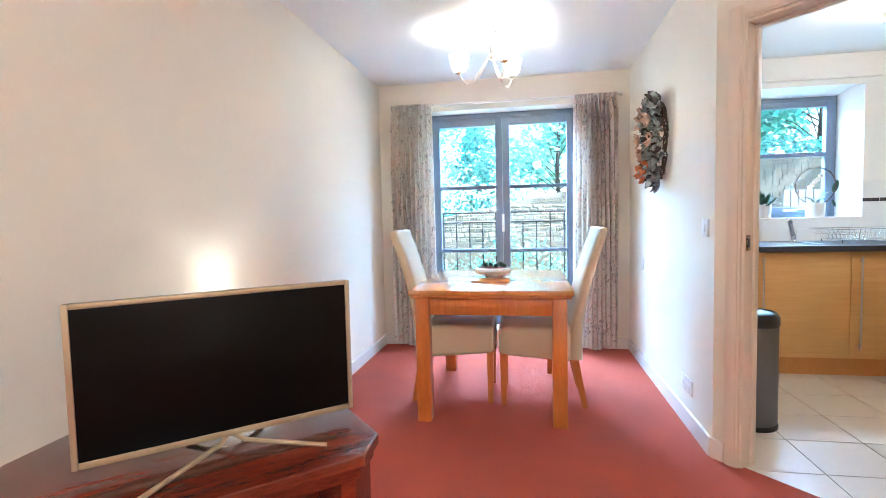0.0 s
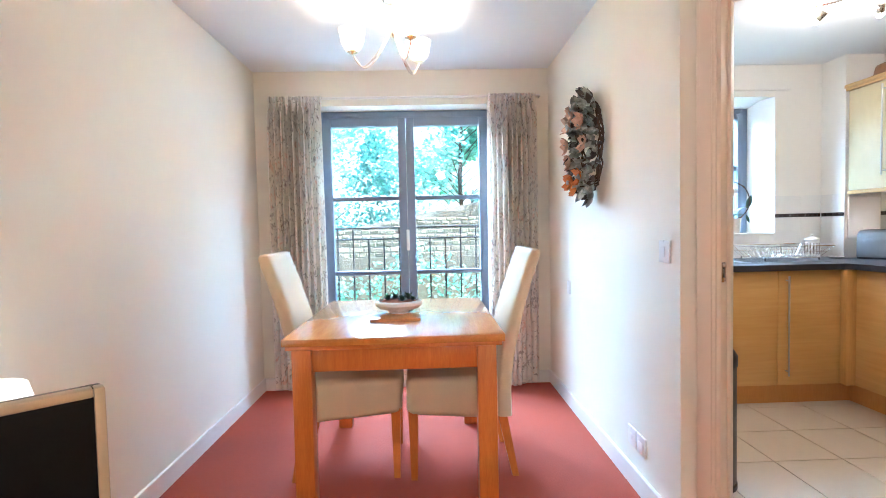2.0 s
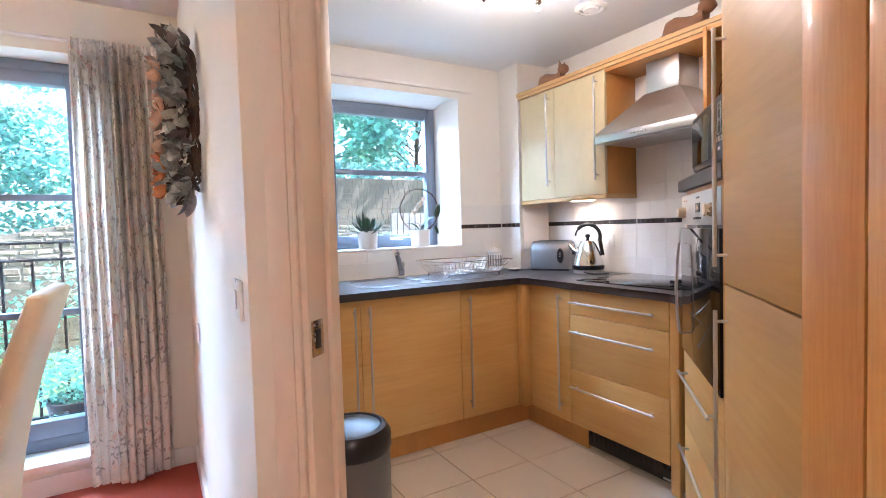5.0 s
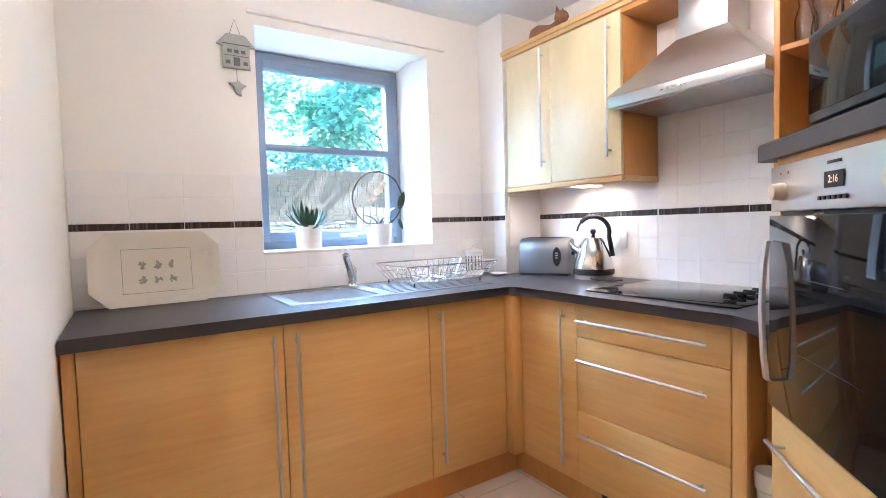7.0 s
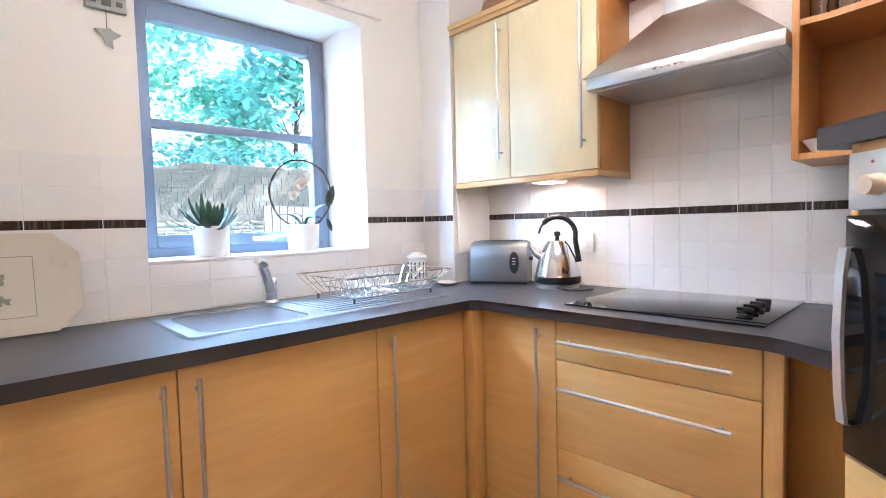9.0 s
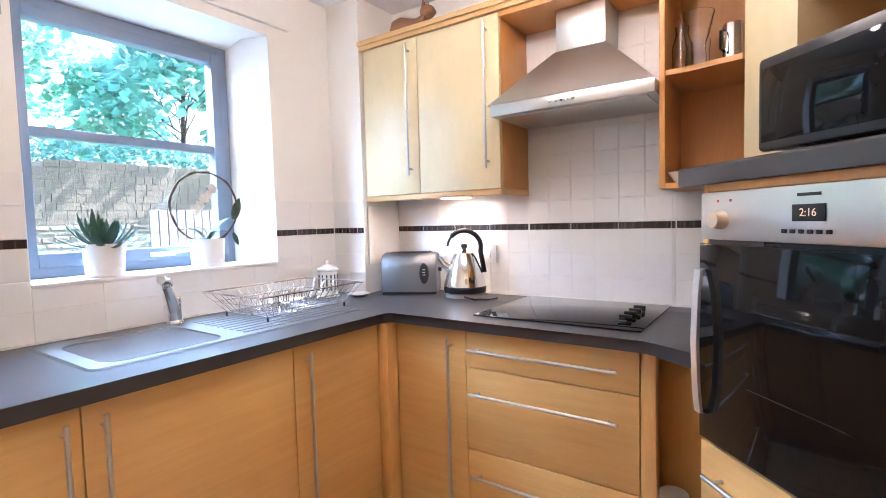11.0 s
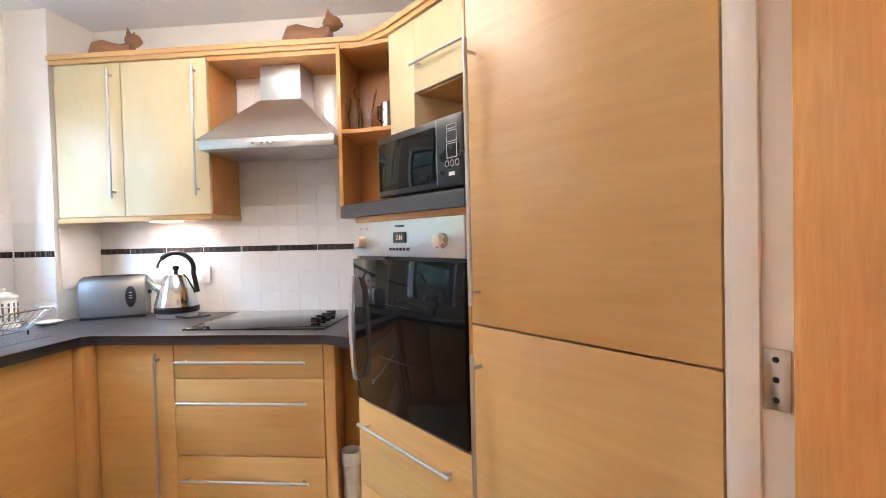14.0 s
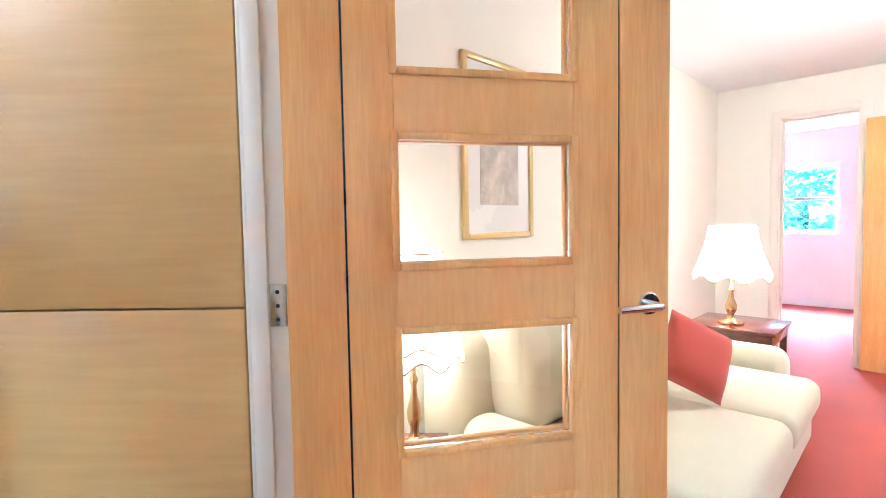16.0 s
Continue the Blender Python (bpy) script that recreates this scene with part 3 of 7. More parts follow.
bm = bmesh.new()
prism(bm, [(KX1 + 0.002, NORTH + 0.004), (KX1 + 0.002, KY1), (FRX + 0.001, KY1), (FRX + 0.001, KY0 - 0.016)], KZ0 + 0.003, KZ1)
lo = [bm.verts.new((x, y, z)) for x in (KX0, FRX) for y, z in ((NORTH + 0.004, KZ1 + 0.002), (KY0 - 0.016, FRZ + 0.001), (KY1, FRZ + 0.001), (KY1, KZ1 + 0.002))]
for k in range(4):
    bm.faces.new((lo[k], lo[(k + 1) % 4], lo[4 + (k + 1) % 4], lo[4 + k]))
bm.faces.new(lo[:4])
bm.faces.new(lo[4:])
structure("wall_window_reveal", bm, M_KWALL, "white plastered splayed window reveal", "wall")

win3 = tagged(new("window_3"), "white framed window of the far room", "window", kind="structure")
yb = SOUTH - 3.32
for nm, d in (("jamb", (1.55, 1.60, 1.0, 1.95)), ("jamb", (2.60, 2.65, 1.0, 1.95)), ("head", (1.601, 2.599, 1.90, 1.95)), ("cill", (1.601, 2.599, 1.0, 1.05)), ("transom", (1.601, 2.599, 1.46, 1.50))):
    boxed(nm, (d[0], d[1], yb, yb + 0.06, d[2], d[3]), M_GLOSS, win3)
pane(1.601, 2.599, yb + 0.03, 1.051, 1.459, win3)
pane(1.601, 2.599, yb + 0.03, 1.501, 1.899, win3)

# ---- the oak door with four glass lights ----
HP = Vector((1.622, 2.074, 0))
DU = Vector((-0.553, -0.833, 0)).normalized()
DV = Vector((DU.y, -DU.x, 0))          # towards the wall behind the leaf
DV = DV if DV.dot(F) > 0 else -DV
LEAF = Matrix(((DU.x, DV.x, 0, HP.x), (DU.y, DV.y, 0, HP.y), (0, 0, 1, 0.008), (0, 0, 0, 1)))
door = tagged(new("door_1"), "open oak veneer door with four clear glass lights", "door", kind="structure")
door.matrix_world = LEAF
DW, DH, T = 0.838, 1.975, 0.042
g0, g1 = 0.224, 0.596
lights = [(0.370, 0.612), (0.760, 1.000), (1.147, 1.392), (1.537, 1.782)]
bm = bmesh.new()
box(bm, 0.003, 0.115, 0, T, 0, DH, 0.002)
part("hinge_stile", bm, M_OAK, door)
bm = bmesh.new()
box(bm, 0.7145, DW, 0, T, 0, DH, 0.002)
part("lock_stile", bm, M_OAK, door)
for s0 in (0.1155, 0.7100):
    boxed("groove", (s0, s0 + 0.004, 0.004, T - 0.004, 0, DH), M_BLACK, door, "dark inlaid line", 0)
for s0, s1 in ((0.120, g0 - 0.008), (g1 + 0.008, 0.7095)):
    boxed("inner_stile", (s0, s1, 0, T, 0, DH), M_OAK, door, "", 0.0005)
zs = [0.0] + [z for ab in lights for z in ab] + [DH]
for a, b in zip(zs[0::2], zs[1::2]):
    boxed("rail", (g0 - 0.0075, g1 + 0.0075, 0, T, a + (0.008 if a else 0), b - (0.008 if b < DH else 0)), M_OAK_H, door, "", 0.0005)
for a, b in lights:
    ob = boxed("glass", (g0 - 0.004, g1 + 0.004, T / 2 - 0.003, T / 2 + 0.003, a - 0.004, b + 0.004), M_GLASS, door, "clear glass light", 0)
    ob.visible_shadow = False
    for y0, y1 in ((-0.008, 0.012), (T - 0.012, T + 0.008)):
        bm = bmesh.new()
        w = 0.016
        box(bm, g0 - w, g0, y0, y1, a - w, b + w, 0.004)
        box(bm, g1, g1 + w, y0, y1, a - w, b + w, 0.004)
        box(bm, g0 + 0.0003, g1 - 0.0003, y0, y1, a - w, a, 0.004)
        box(bm, g0 + 0.0003, g1 - 0.0003, y0, y1, b, b + w, 0.004)
        part("bead", bm, M_OAK, door, "moulded oak glazing bead")
for sg, y in ((-1, 0.0), (1, T)):
    bm = bmesh.new()
    lathe(bm, [(0, 0), (0.026, 0), (0.026, 0.006), (0.023, 0.009), (0, 0.009)], 28)
    bmesh.ops.transform(bm, matrix=pose(0.785, y, 1.036, 90 * (1 if sg < 0 else -1), 0, 0), verts=bm.verts)
    rose = part("rose", bm, M_CHROME, door, "round chrome handle rose")
    bm = bmesh.new()
    tube(bm, [(0.785, y, 1.036), (0.785, y + sg * 0.048, 1.036), (0.777, y + sg * 0.055, 1.036), (0.68, y + sg * 0.055, 1.034)], 0.0085, 12)
    part("lever", bm, M_CHROME, rose, "straight chrome lever")
# ---- dining area ----
table = thing("dining_table", "pale oak square-legged dining table with polished top", "table", pose(-0.091, 3.505, 0.004))
TX, TY = 0.458, 0.535
boxed("tabletop", (-TX, TX, -TY, TY, 0.737, 0.768), M_TABLE, table, "", 0.004)
boxed("underlay", (-TX + 0.012, TX - 0.012, -TY + 0.012, TY - 0.012, 0.719, 0.7368), M_TLEG, table, "", 0.003)
for sx in (-1, 1):
    for sy in (-1, 1):
        boxed("leg", (min(sx * (TX - 0.035), sx * (TX - 0.115)), max(sx * (TX - 0.035), sx * (TX - 0.115)), min(sy * (TY - 0.02), sy * (TY - 0.095)), max(sy * (TY - 0.02), sy * (TY - 0.095)), 0, 0.7185), M_TLEG, table, "", 0.004)
    boxed("apron", (min(sx * (TX - 0.06), sx * (TX - 0.082)), max(sx * (TX - 0.06), sx * (TX - 0.082)), -TY + 0.0955, TY - 0.0955, 0.622, 0.7185), M_TLEG, table)
    boxed("apron", (-TX + 0.1155, TX - 0.1155, min(sx * (TY - 0.04), sx * (TY - 0.062)), max(sx * (TY - 0.04), sx * (TY - 0.062)), 0.622, 0.7185), M_TLEG, table)


def dining_chair(m):
    """An upholstered parsons chair; the sitter looks along +x, the back stands at -x."""
    c = thing("dining_chair", "cream faux-leather high-backed dining chair with oak legs", "chair", m, "chairs at the dining table")
    bm = bmesh.new()
    box(bm, -0.20, 0.245, -0.22, 0.22, 0.285, 0.495, 0.03, 4)
    for v in bm.verts:
        if v.co.z > 0.45:
            k = 1 - (v.co.y / 0.22) ** 2
            v.co.z += 0.012 * max(0, k)
        if v.co.z < 0.33:
            v.co.z += 0.035 * max(0, (v.co.x + 0.2) / 0.445)
    part("seat", bm, M_FABRIC, c)
    bm = bmesh.new()
    n = 14
    rows = []
    for i in range(n + 1):
        z = 0.30 + (1.075 - 0.30) * i / n
        lean = -0.225 - 0.16 * max(0, (z - 0.42) / 0.65) ** 1.5
        half = 0.222 - 0.012 * i / n
        th = 0.042 - 0.010 * i / n
        ring = []
        for a in range(20):
            t = a * 2 * math.pi / 20
            cx, cy = math.cos(t), math.sin(t)
            px = math.copysign(abs(cx) ** 0.45, cx) * th
            py = math.copysign(abs(cy) ** 0.3, cy) * half
            ring.append(bm.verts.new((lean + px, py, z)))
        rows.append(ring)
    for scale_f, dz in ((0.86, 0.016), (0.5, 0.024)):
        ring = []
        for v in rows[n]:
            ring.append(bm.verts.new((lean + (v.co.x - lean) * scale_f, v.co.y * (0.96 + 0.04 * scale_f) * (1 if scale_f > 0.6 else 0.96), 1.075 + dz)))
        rows.append(ring)
    for a, b in zip(rows, rows[1:]):
        for k in range(20):
            bm.faces.new((a[k], a[(k + 1) % 20], b[(k + 1) % 20], b[k]))
    bm.faces.new(rows[0][::-1])
    bm.faces.new(rows[-1])
    part("backrest", bm, M_FABRIC, c, "", 50)
    for sx, sy in ((-1, -1), (-1, 1), (1, -1), (1, 1)):
        bm = bmesh.new()
        x, y = 0.215 * sx if sx > 0 else -0.215, 0.19 * sy
        top = [(x - 0.022, y - 0.022), (x + 0.022, y - 0.022), (x + 0.022, y + 0.022), (x - 0.022, y + 0.022)]
        off = -0.06 if sx < 0 else 0.0
        lo = [bm.verts.new((x + off + (px - x) * 0.7, y + (py - y) * 0.7, 0)) for px, py in top]
        hi = [bm.verts.new((px, py, 0.345 if sx > 0 else 0.300)) for px, py in top]
        bm.faces.new(lo[::-1])
        bm.faces.new(hi)
        for k in range(4):
            bm.faces.new((lo[k], lo[(k + 1) % 4], hi[(k + 1) % 4], hi[k]))
        part("leg", bm, M_TLEG, c)
    return c


chair = dining_chair(pose(-0.338, 3.52, 0.004, 0, 0, 1.5))
copy_thing(chair, pose(0.178, 3.50, 0.004, 0, 0, 181))


def curtain(name, x0, x1, seed):
    rnd = random.Random(seed)
    c = thing("curtain", "floral grey and cream pleated curtain on a rod", "curtain", pose(0, 0, 0), "curtains at the french window")
    bm = bmesh.new()
    nu, nv = 110, 30
    folds = 9.5
    ph = rnd.random() * 6
    grid = []
    for j in range(nv + 1):
        v = j / nv
        z = 0.03 + (2.198 - 0.03) * v
        row = []
        for i in range(nu + 1):
            u = i / nu
            wide = 1 + 0.06 * (1 - v) * math.sin(v * 3)
            x = (x0 + x1) / 2 + (u - 0.5) * (x1 - x0) * wide
            w = u * folds * 2 * math.pi + ph + 0.5 * math.sin(u * 9 + ph) + 0.35 * math.sin(v * 2.2 + u * 5)
            amp = 0.040 + 0.014 * math.sin(u * 13 + ph)
            if v > 0.955:
                w2 = u * 34 * math.pi
                y = 4.650 + 0.011 * math.sin(w2) + amp * 0.3 * math.sin(w)
            else:
                y = 4.638 + amp * math.sin(w) + 0.008 * math.sin(3 * w + v * 4)
            x += 0.010 * math.cos(w) * (1 - v)
            row.append(bm.verts.new((x, y, z + 0.012 * (1 - v) * math.sin(u * 7 + ph))))
        grid.append(row)
    for j in range(nv):
        for i in range(nu):
            bm.faces.new((grid[j][i], grid[j][i + 1], grid[j + 1][i + 1], grid[j + 1][i]))
    bmesh.ops.solidify(bm, geom=bm.faces[:], thickness=0.003)
    part("drop", bm, M_CURTAIN, c, "", 80)
    return c


def curtain_mat():
    m, nodes, links, bs = base_mat("floral_curtain", 0.9)
    big = noise_node(nodes, links, 12, (1, 1, 0.8), 3, 0.6, 1.6)
    mid = noise_node(nodes, links, 30, (1, 1, 0.8), 2, 0.6, 1.0)
    fine = noise_node(nodes, links, 420, (1, 1, 1), 2)
    r1 = ramp_node(nodes, links, big.outputs["Fac"], [(0.36, (0.66, 0.60, 0.56)), (0.41, (0.95, 0.91, 0.84)), (0.60, (0.95, 0.91, 0.84)), (0.66, (0.90, 0.70, 0.60))])
    r2 = ramp_node(nodes, links, mid.outputs["Fac"], [(0.33, (0.58, 0.53, 0.50)), (0.42, (1, 1, 1)), (0.70, (1.0, 0.96, 0.92))])
    mx = nodes.new("ShaderNodeMix")
    mx.data_type, mx.blend_type = "RGBA", "MULTIPLY"
    mx.inputs["Factor"].default_value = 1.0
    links.new(r1.outputs["Color"], mx.inputs["A"])
    links.new(r2.outputs["Color"], mx.inputs["B"])
    links.new(mx.outputs["Result"], bs.inputs["Base Color"])
    b = nodes.new("ShaderNodeBump")
    b.inputs["Strength"].default_value, b.inputs["Distance"].default_value = 0.3, 0.001
    links.new(fine.outputs["Fac"], b.inputs["Height"])
    links.new(b.outputs[0], bs.inputs["Normal"])
    tl_ = nodes.new("ShaderNodeBsdfTranslucent")
    links.new(mx.outputs["Result"], tl_.inputs["Color"])
    ms = nodes.new("ShaderNodeMixShader")
    ms.inputs[0].default_value = 0.4
    links.new(bs.outputs[0], ms.inputs[1])
    links.new(tl_.outputs[0], ms.inputs[2])
    links.new(ms.outputs[0], nodes["Material Output"].inputs["Surface"])
    return m


M_CURTAIN = curtain_mat()
curtain("curtain", -1.10, -0.70, 3)
curtain("curtain", 0.515, 0.868, 8)
rod = thing("curtain_rod", "slim white metal curtain rod above the window", "curtain rod", pose(0, 0, 0))
bm = bmesh.new()
tube(bm, [(-1.10, 4.665, 2.185), (0.91, 4.665, 2.185)], 0.009, 10)
part("pole", bm, M_GLOSS, rod)
for x in (-1.10, 0.91):
    bm = bmesh.new()
    tube(bm, [(x, 4.665, 2.185), (x, NORTH, 2.185)], 0.007, 8)
    part("bracket", bm, M_GLOSS, rod)

# television on its corner cabinet
cab = thing("tv_cabinet", "dark red-brown stained corner television cabinet", "cabinet", pose(-0.71, 1.475, 0.004, 0, 0, 42.0))
top = [(-0.50, -0.27), (0.31, -0.27), (0.395, -0.17), (0.395, 0.14), (0.30, 0.40), (-0.36, 0.40), (-0.50, 0.22)]
bm = bmesh.new()
prism(bm, [(x * 1.0, y) for x, y in top], 0.525, 0.555, 0.006)
part("top", bm, M_TVWOOD, cab)
bm = bmesh.new()
prism(bm, [(x * 0.965, y * 0.955) for x, y in top], 0.488, 0.5245, 0.004)
part("moulding", bm, M_TVWOOD, cab)
bm = bmesh.new()
inner = [(x * 0.94, y * 0.93) for x, y in top]
prism(bm, inner[:1] + [(-0.42, inner[0][1]), (-0.42, -0.05), (0.25, -0.05), (0.25, inner[1][1])] + inner[1:], 0.10, 0.4875)
part("body", bm, M_TVWOOD, cab)
bm = bmesh.new()
prism(bm, [(x * 0.96, y * 0.95) for x, y in top], 0.0, 0.0995)
part("base", bm, M_TVWOOD, cab)
boxed("shelf", (-0.418, 0.248, -0.246, -0.052, 0.28, 0.30), M_TVWOOD, cab)

tv = thing("television", "flat-screen television with champagne frame, switched off", "television", pose(-0.680, 1.475, 0.559, 0, 0, 41.5))
TW, TZ0, TZ1 = 0.348, 0.040, 0.434
bm = bmesh.new()
box(bm, -TW, TW, -0.012, 0.018, TZ0, TZ1, 0.004)
part("back_shell", bm, M_BLACK, tv)
bm = bmesh.new()
for d in ((-TW - 0.001, -TW + 0.013, TZ0 - 0.001, TZ1 + 0.001), (TW - 0.013, TW + 0.001, TZ0 - 0.001, TZ1 + 0.001), (-TW + 0.0132, TW - 0.0132, TZ1 - 0.012, TZ1 + 0.001), (-TW + 0.0132, TW - 0.0132, TZ0 - 0.001, TZ0 + 0.016)):
    box(bm, d[0], d[1], -0.019, 0.004, d[2], d[3], 0.003)
part("bezel", bm, M_SILVER, tv)
boxed("screen", (-TW + 0.013, TW - 0.013, -0.0155, -0.0125, TZ0 + 0.016, TZ1 - 0.012), M_SCREEN, tv, "", 0.0005)
bm = bmesh.new()
tube(bm, [(-0.24, -0.20, 0.007), (-0.03, -0.03, 0.026), (0.0, 0.0, 0.045)], 0.0065, 8)
tube(bm, [(0.22, -0.15, 0.007), (0.03, -0.03, 0.026), (0.0, 0.0, 0.045)], 0.0065, 8)
tube(bm, [(0.10, 0.10, 0.008), (0.0, 0.02, 0.035)], 0.0085, 8)
tube(bm, [(-0.10, 0.10, 0.008), (0.0, 0.02, 0.035)], 0.0085, 8)
part("stand", bm, M_SILVER, tv, "splayed champagne metal stand")
# ---- kitchen units ----
FY, FX = 4.095, 2.795            # fronts of the two runs


def pull(parent, p, q, axis):
    """A round bar handle from p to q with two posts; axis points out of the front."""
    p, q, a = Vector(p), Vector(q), Vector(axis)
    d = (q - p).normalized()
    bm = bmesh.new()
    tube(bm, [p + a * 0.030, q + a * 0.030], 0.0058, 10)
    for e in (p + d * 0.03, q - d * 0.03):
        tube(bm, [e, e + a * 0.030], 0.0045, 8)
    return part("handle", bm, M_STEEL, parent, "slim brushed steel bar handle")


def base_north(x0, x1, hx, name="base_cabinet"):
    c = thing(name, "maple-fronted kitchen base cabinet with long steel handle", "cabinet", pose(0, 0, 0), "kitchen base cabinets")
    boxed("body", (x0, x1, FY + 0.021, NORTH - 0.03, 0.13, 0.884), M_MAPLE_C, c, "", 0)
    d = boxed("door", (x0 + 0.001, x1 - 0.001, FY, FY + 0.019, 0.133, 0.882), M_MAPLE, c, "", 0.002)
    if hx:
        pull(d, (hx, FY, 0.20), (hx, FY, 0.852), (0, -1, 0))
    return c


base_north(1.125, 1.717, 1.679)
fp = thing("end_panel", "narrow maple filler panel beside the base cabinets", "filler panel", pose(0, 0, 0))
boxed("panel", (1.0905, 1.1235, FY + 0.004, FY + 0.35, 0.13, 0.883), M_MAPLE_V, fp, "", 0.001)
boxed("plinth", (1.0905, 1.1235, FY + 0.08, FY + 0.35, 0.0, 0.1295), M_MAPLE_V, fp, "", 0)
base_north(1.718, 2.320, 1.759)
base_north(2.321, 2.735, 2.372)
c = thing("corner_cabinet", "maple-fronted corner base cabinet with steel handle", "cabinet", pose(0, 0, 0), "kitchen base cabinets")
boxed("body", (FX + 0.021, EAST - 0.01, 3.716, NORTH - 0.03, 0.13, 0.884), M_MAPLE_C, c, "", 0)
boxed("corner_post", (2.738, FX + 0.019, 4.048, FY + 0.019, 0.13, 0.883), M_MAPLE_V, c, "", 0.008)
d = boxed("door", (FX, FX + 0.019, 3.717, 4.044, 0.133, 0.882), M_MAPLE, c, "", 0.002)
pull(d, (FX, 3.777, 0.19), (FX, 3.777, 0.852), (-1, 0, 0))
c = thing("drawer_unit", "three-drawer maple unit with horizontal steel handles", "drawers", pose(0, 0, 0), "kitchen base cabinets")
boxed("body", (FX + 0.021, EAST - 0.01, 3.104, 3.714, 0.13, 0.884), M_MAPLE_C, c, "", 0)
for z0, z1, hz in ((0.747, 0.882, 0.815), (0.438, 0.744, 0.654), (0.133, 0.435, 0.346)):
    d = boxed("drawer_front", (FX, FX + 0.019, 3.105, 3.714, z0, z1), M_MAPLE, c, "", 0.002)
    pull(d, (FX, 3.165, hz), (FX, 3.692, hz), (-1, 0, 0))
c = thing("end_panel", "maple end panel of the drawer unit beside the oven housing", "panel", pose(0, 0, 0))
boxed("panel", (FX + 0.030, 3.0, 3.084, 3.1035, 0.0, 0.884), M_MAPLE_V, c, "", 0.001)
bm = bmesh.new()
prism(bm, [(2.98, 3.0835), (2.80, 2.78), (2.815, 2.77), (3.0, 3.0835)], 0.0, 0.884)
part("back_panel", bm, M_MAPLE_V, c)
boxed("post", (FX + 0.002, FX + 0.0295, 3.058, 3.1035, 0.0, 0.884), M_MAPLE_V, c, "", 0.006)
bm = bmesh.new()
prism(bm, [(1.09, FY + 0.05), (FX + 0.05, FY + 0.05), (FX + 0.05, 3.64), (FX + 0.068, 3.64), (FX + 0.068, FY + 0.068), (1.09, FY + 0.068)], 0.0, 0.128)
pl = tagged(link("plinth", bm, M_MAPLE_C), "maple plinth under the base cabinets", "plinth")
g = thing("plinth_heater", "black ventilated plinth grille under the drawers", "heater", pose(0, 0, 0))
boxed("casing", (FX + 0.052, FX + 0.066, 3.125, 3.639, 0.022, 0.128), M_BLACK, g, "", 0.002)
for k in range(16):
    y = 3.14 + k * 0.031
    boxed("slat", (FX + 0.046, FX + 0.0515, y, y + 0.018, 0.05, 0.115), M_BLACK, g, "", 0.001)
boxed("badge", (FX + 0.048, FX + 0.0515, 3.135, 3.175, 0.030, 0.040), M_PLASTIC, g, "pale badge", 0.0005)

# worktop
bm = bmesh.new()
C0 = tower(0.632, 0.0)
C1 = tower(0.632, 0.98)
prism(bm, [(1.087, 4.062), (2.735, 4.062), (2.762, 4.035), (2.762, 3.085), (2.750, 3.055), (C0.x + 0.004, C0.y + 0.012), (C1.x, C1.y + 0.01), (EAST - 0.002, 2.24), (EAST - 0.002, 4.498), (3.103, 4.498), (3.103, NORTH - 0.002), (1.087, NORTH - 0.002)], 0.887, 0.926, 0.010)
worktop = thing("worktop", "charcoal laminate L-shaped kitchen worktop with rounded edge", "worktop", pose(0, 0, 0))
part("slab", bm, M_WORKTOP, worktop)
bm = bmesh.new()
box(bm, 1.09, 3.100, NORTH - 0.012, NORTH - 0.0055, 0.9262, 0.932)
box(bm, EAST - 0.012, EAST - 0.0055, 2.66, 4.494, 0.9262, 0.932)
part("sealant_bead", bm, M_PLASTIC, worktop, "white silicone bead along the tiles")

# wall unit over the toaster
WX, WZ0, WZ1 = 3.108, 1.415, 2.13
wu = thing("wall_cabinet", "pale two-door wall cabinet with long steel handles", "cabinet", pose(0, 0, 0))
boxed("body", (WX + 0.021, EAST - 0.003, 3.72, 4.478, WZ0, WZ1), M_MAPLE_C, wu, "", 0.001)
for y0, y1, hy in ((4.142, 4.476, 4.185), (3.722, 4.139, 3.775)):
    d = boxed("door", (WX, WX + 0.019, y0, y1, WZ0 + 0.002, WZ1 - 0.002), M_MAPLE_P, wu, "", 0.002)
    pull(d, (WX, hy, 1.50), (WX, hy, 2.10), (-1, 0, 0))
bm = bmesh.new()
box(bm, WX - 0.004, WX + 0.03, 3.716, 4.48, WZ0 - 0.026, WZ0 - 0.001, 0.003)
box(bm, WX + 0.0305, EAST - 0.004, 3.716, 3.735, WZ0 - 0.026, WZ0 - 0.001, 0.003)
part("pelmet", bm, M_CORN, wu)
lamp_u = thing("under_cabinet_light", "small triangular under-cabinet light, lit", "light", pose(3.24, 4.03, WZ0 - 0.001))
bm = bmesh.new()
prism(bm, [(-0.06, -0.06), (0.06, -0.06), (0.06, 0.06), (-0.06, 0.06)], -0.022, 0.0, 0.003)
part("casing", bm, M_STEEL, lamp_u)
boxed("diffuser", (-0.05, 0.05, -0.05, 0.05, -0.0245, -0.0225), M_GLOW_SPOT, lamp_u, "glowing diffuser", 0)

# cornice over units, hood and towers, one moulded length
U0 = tower(0.915, 0.29)


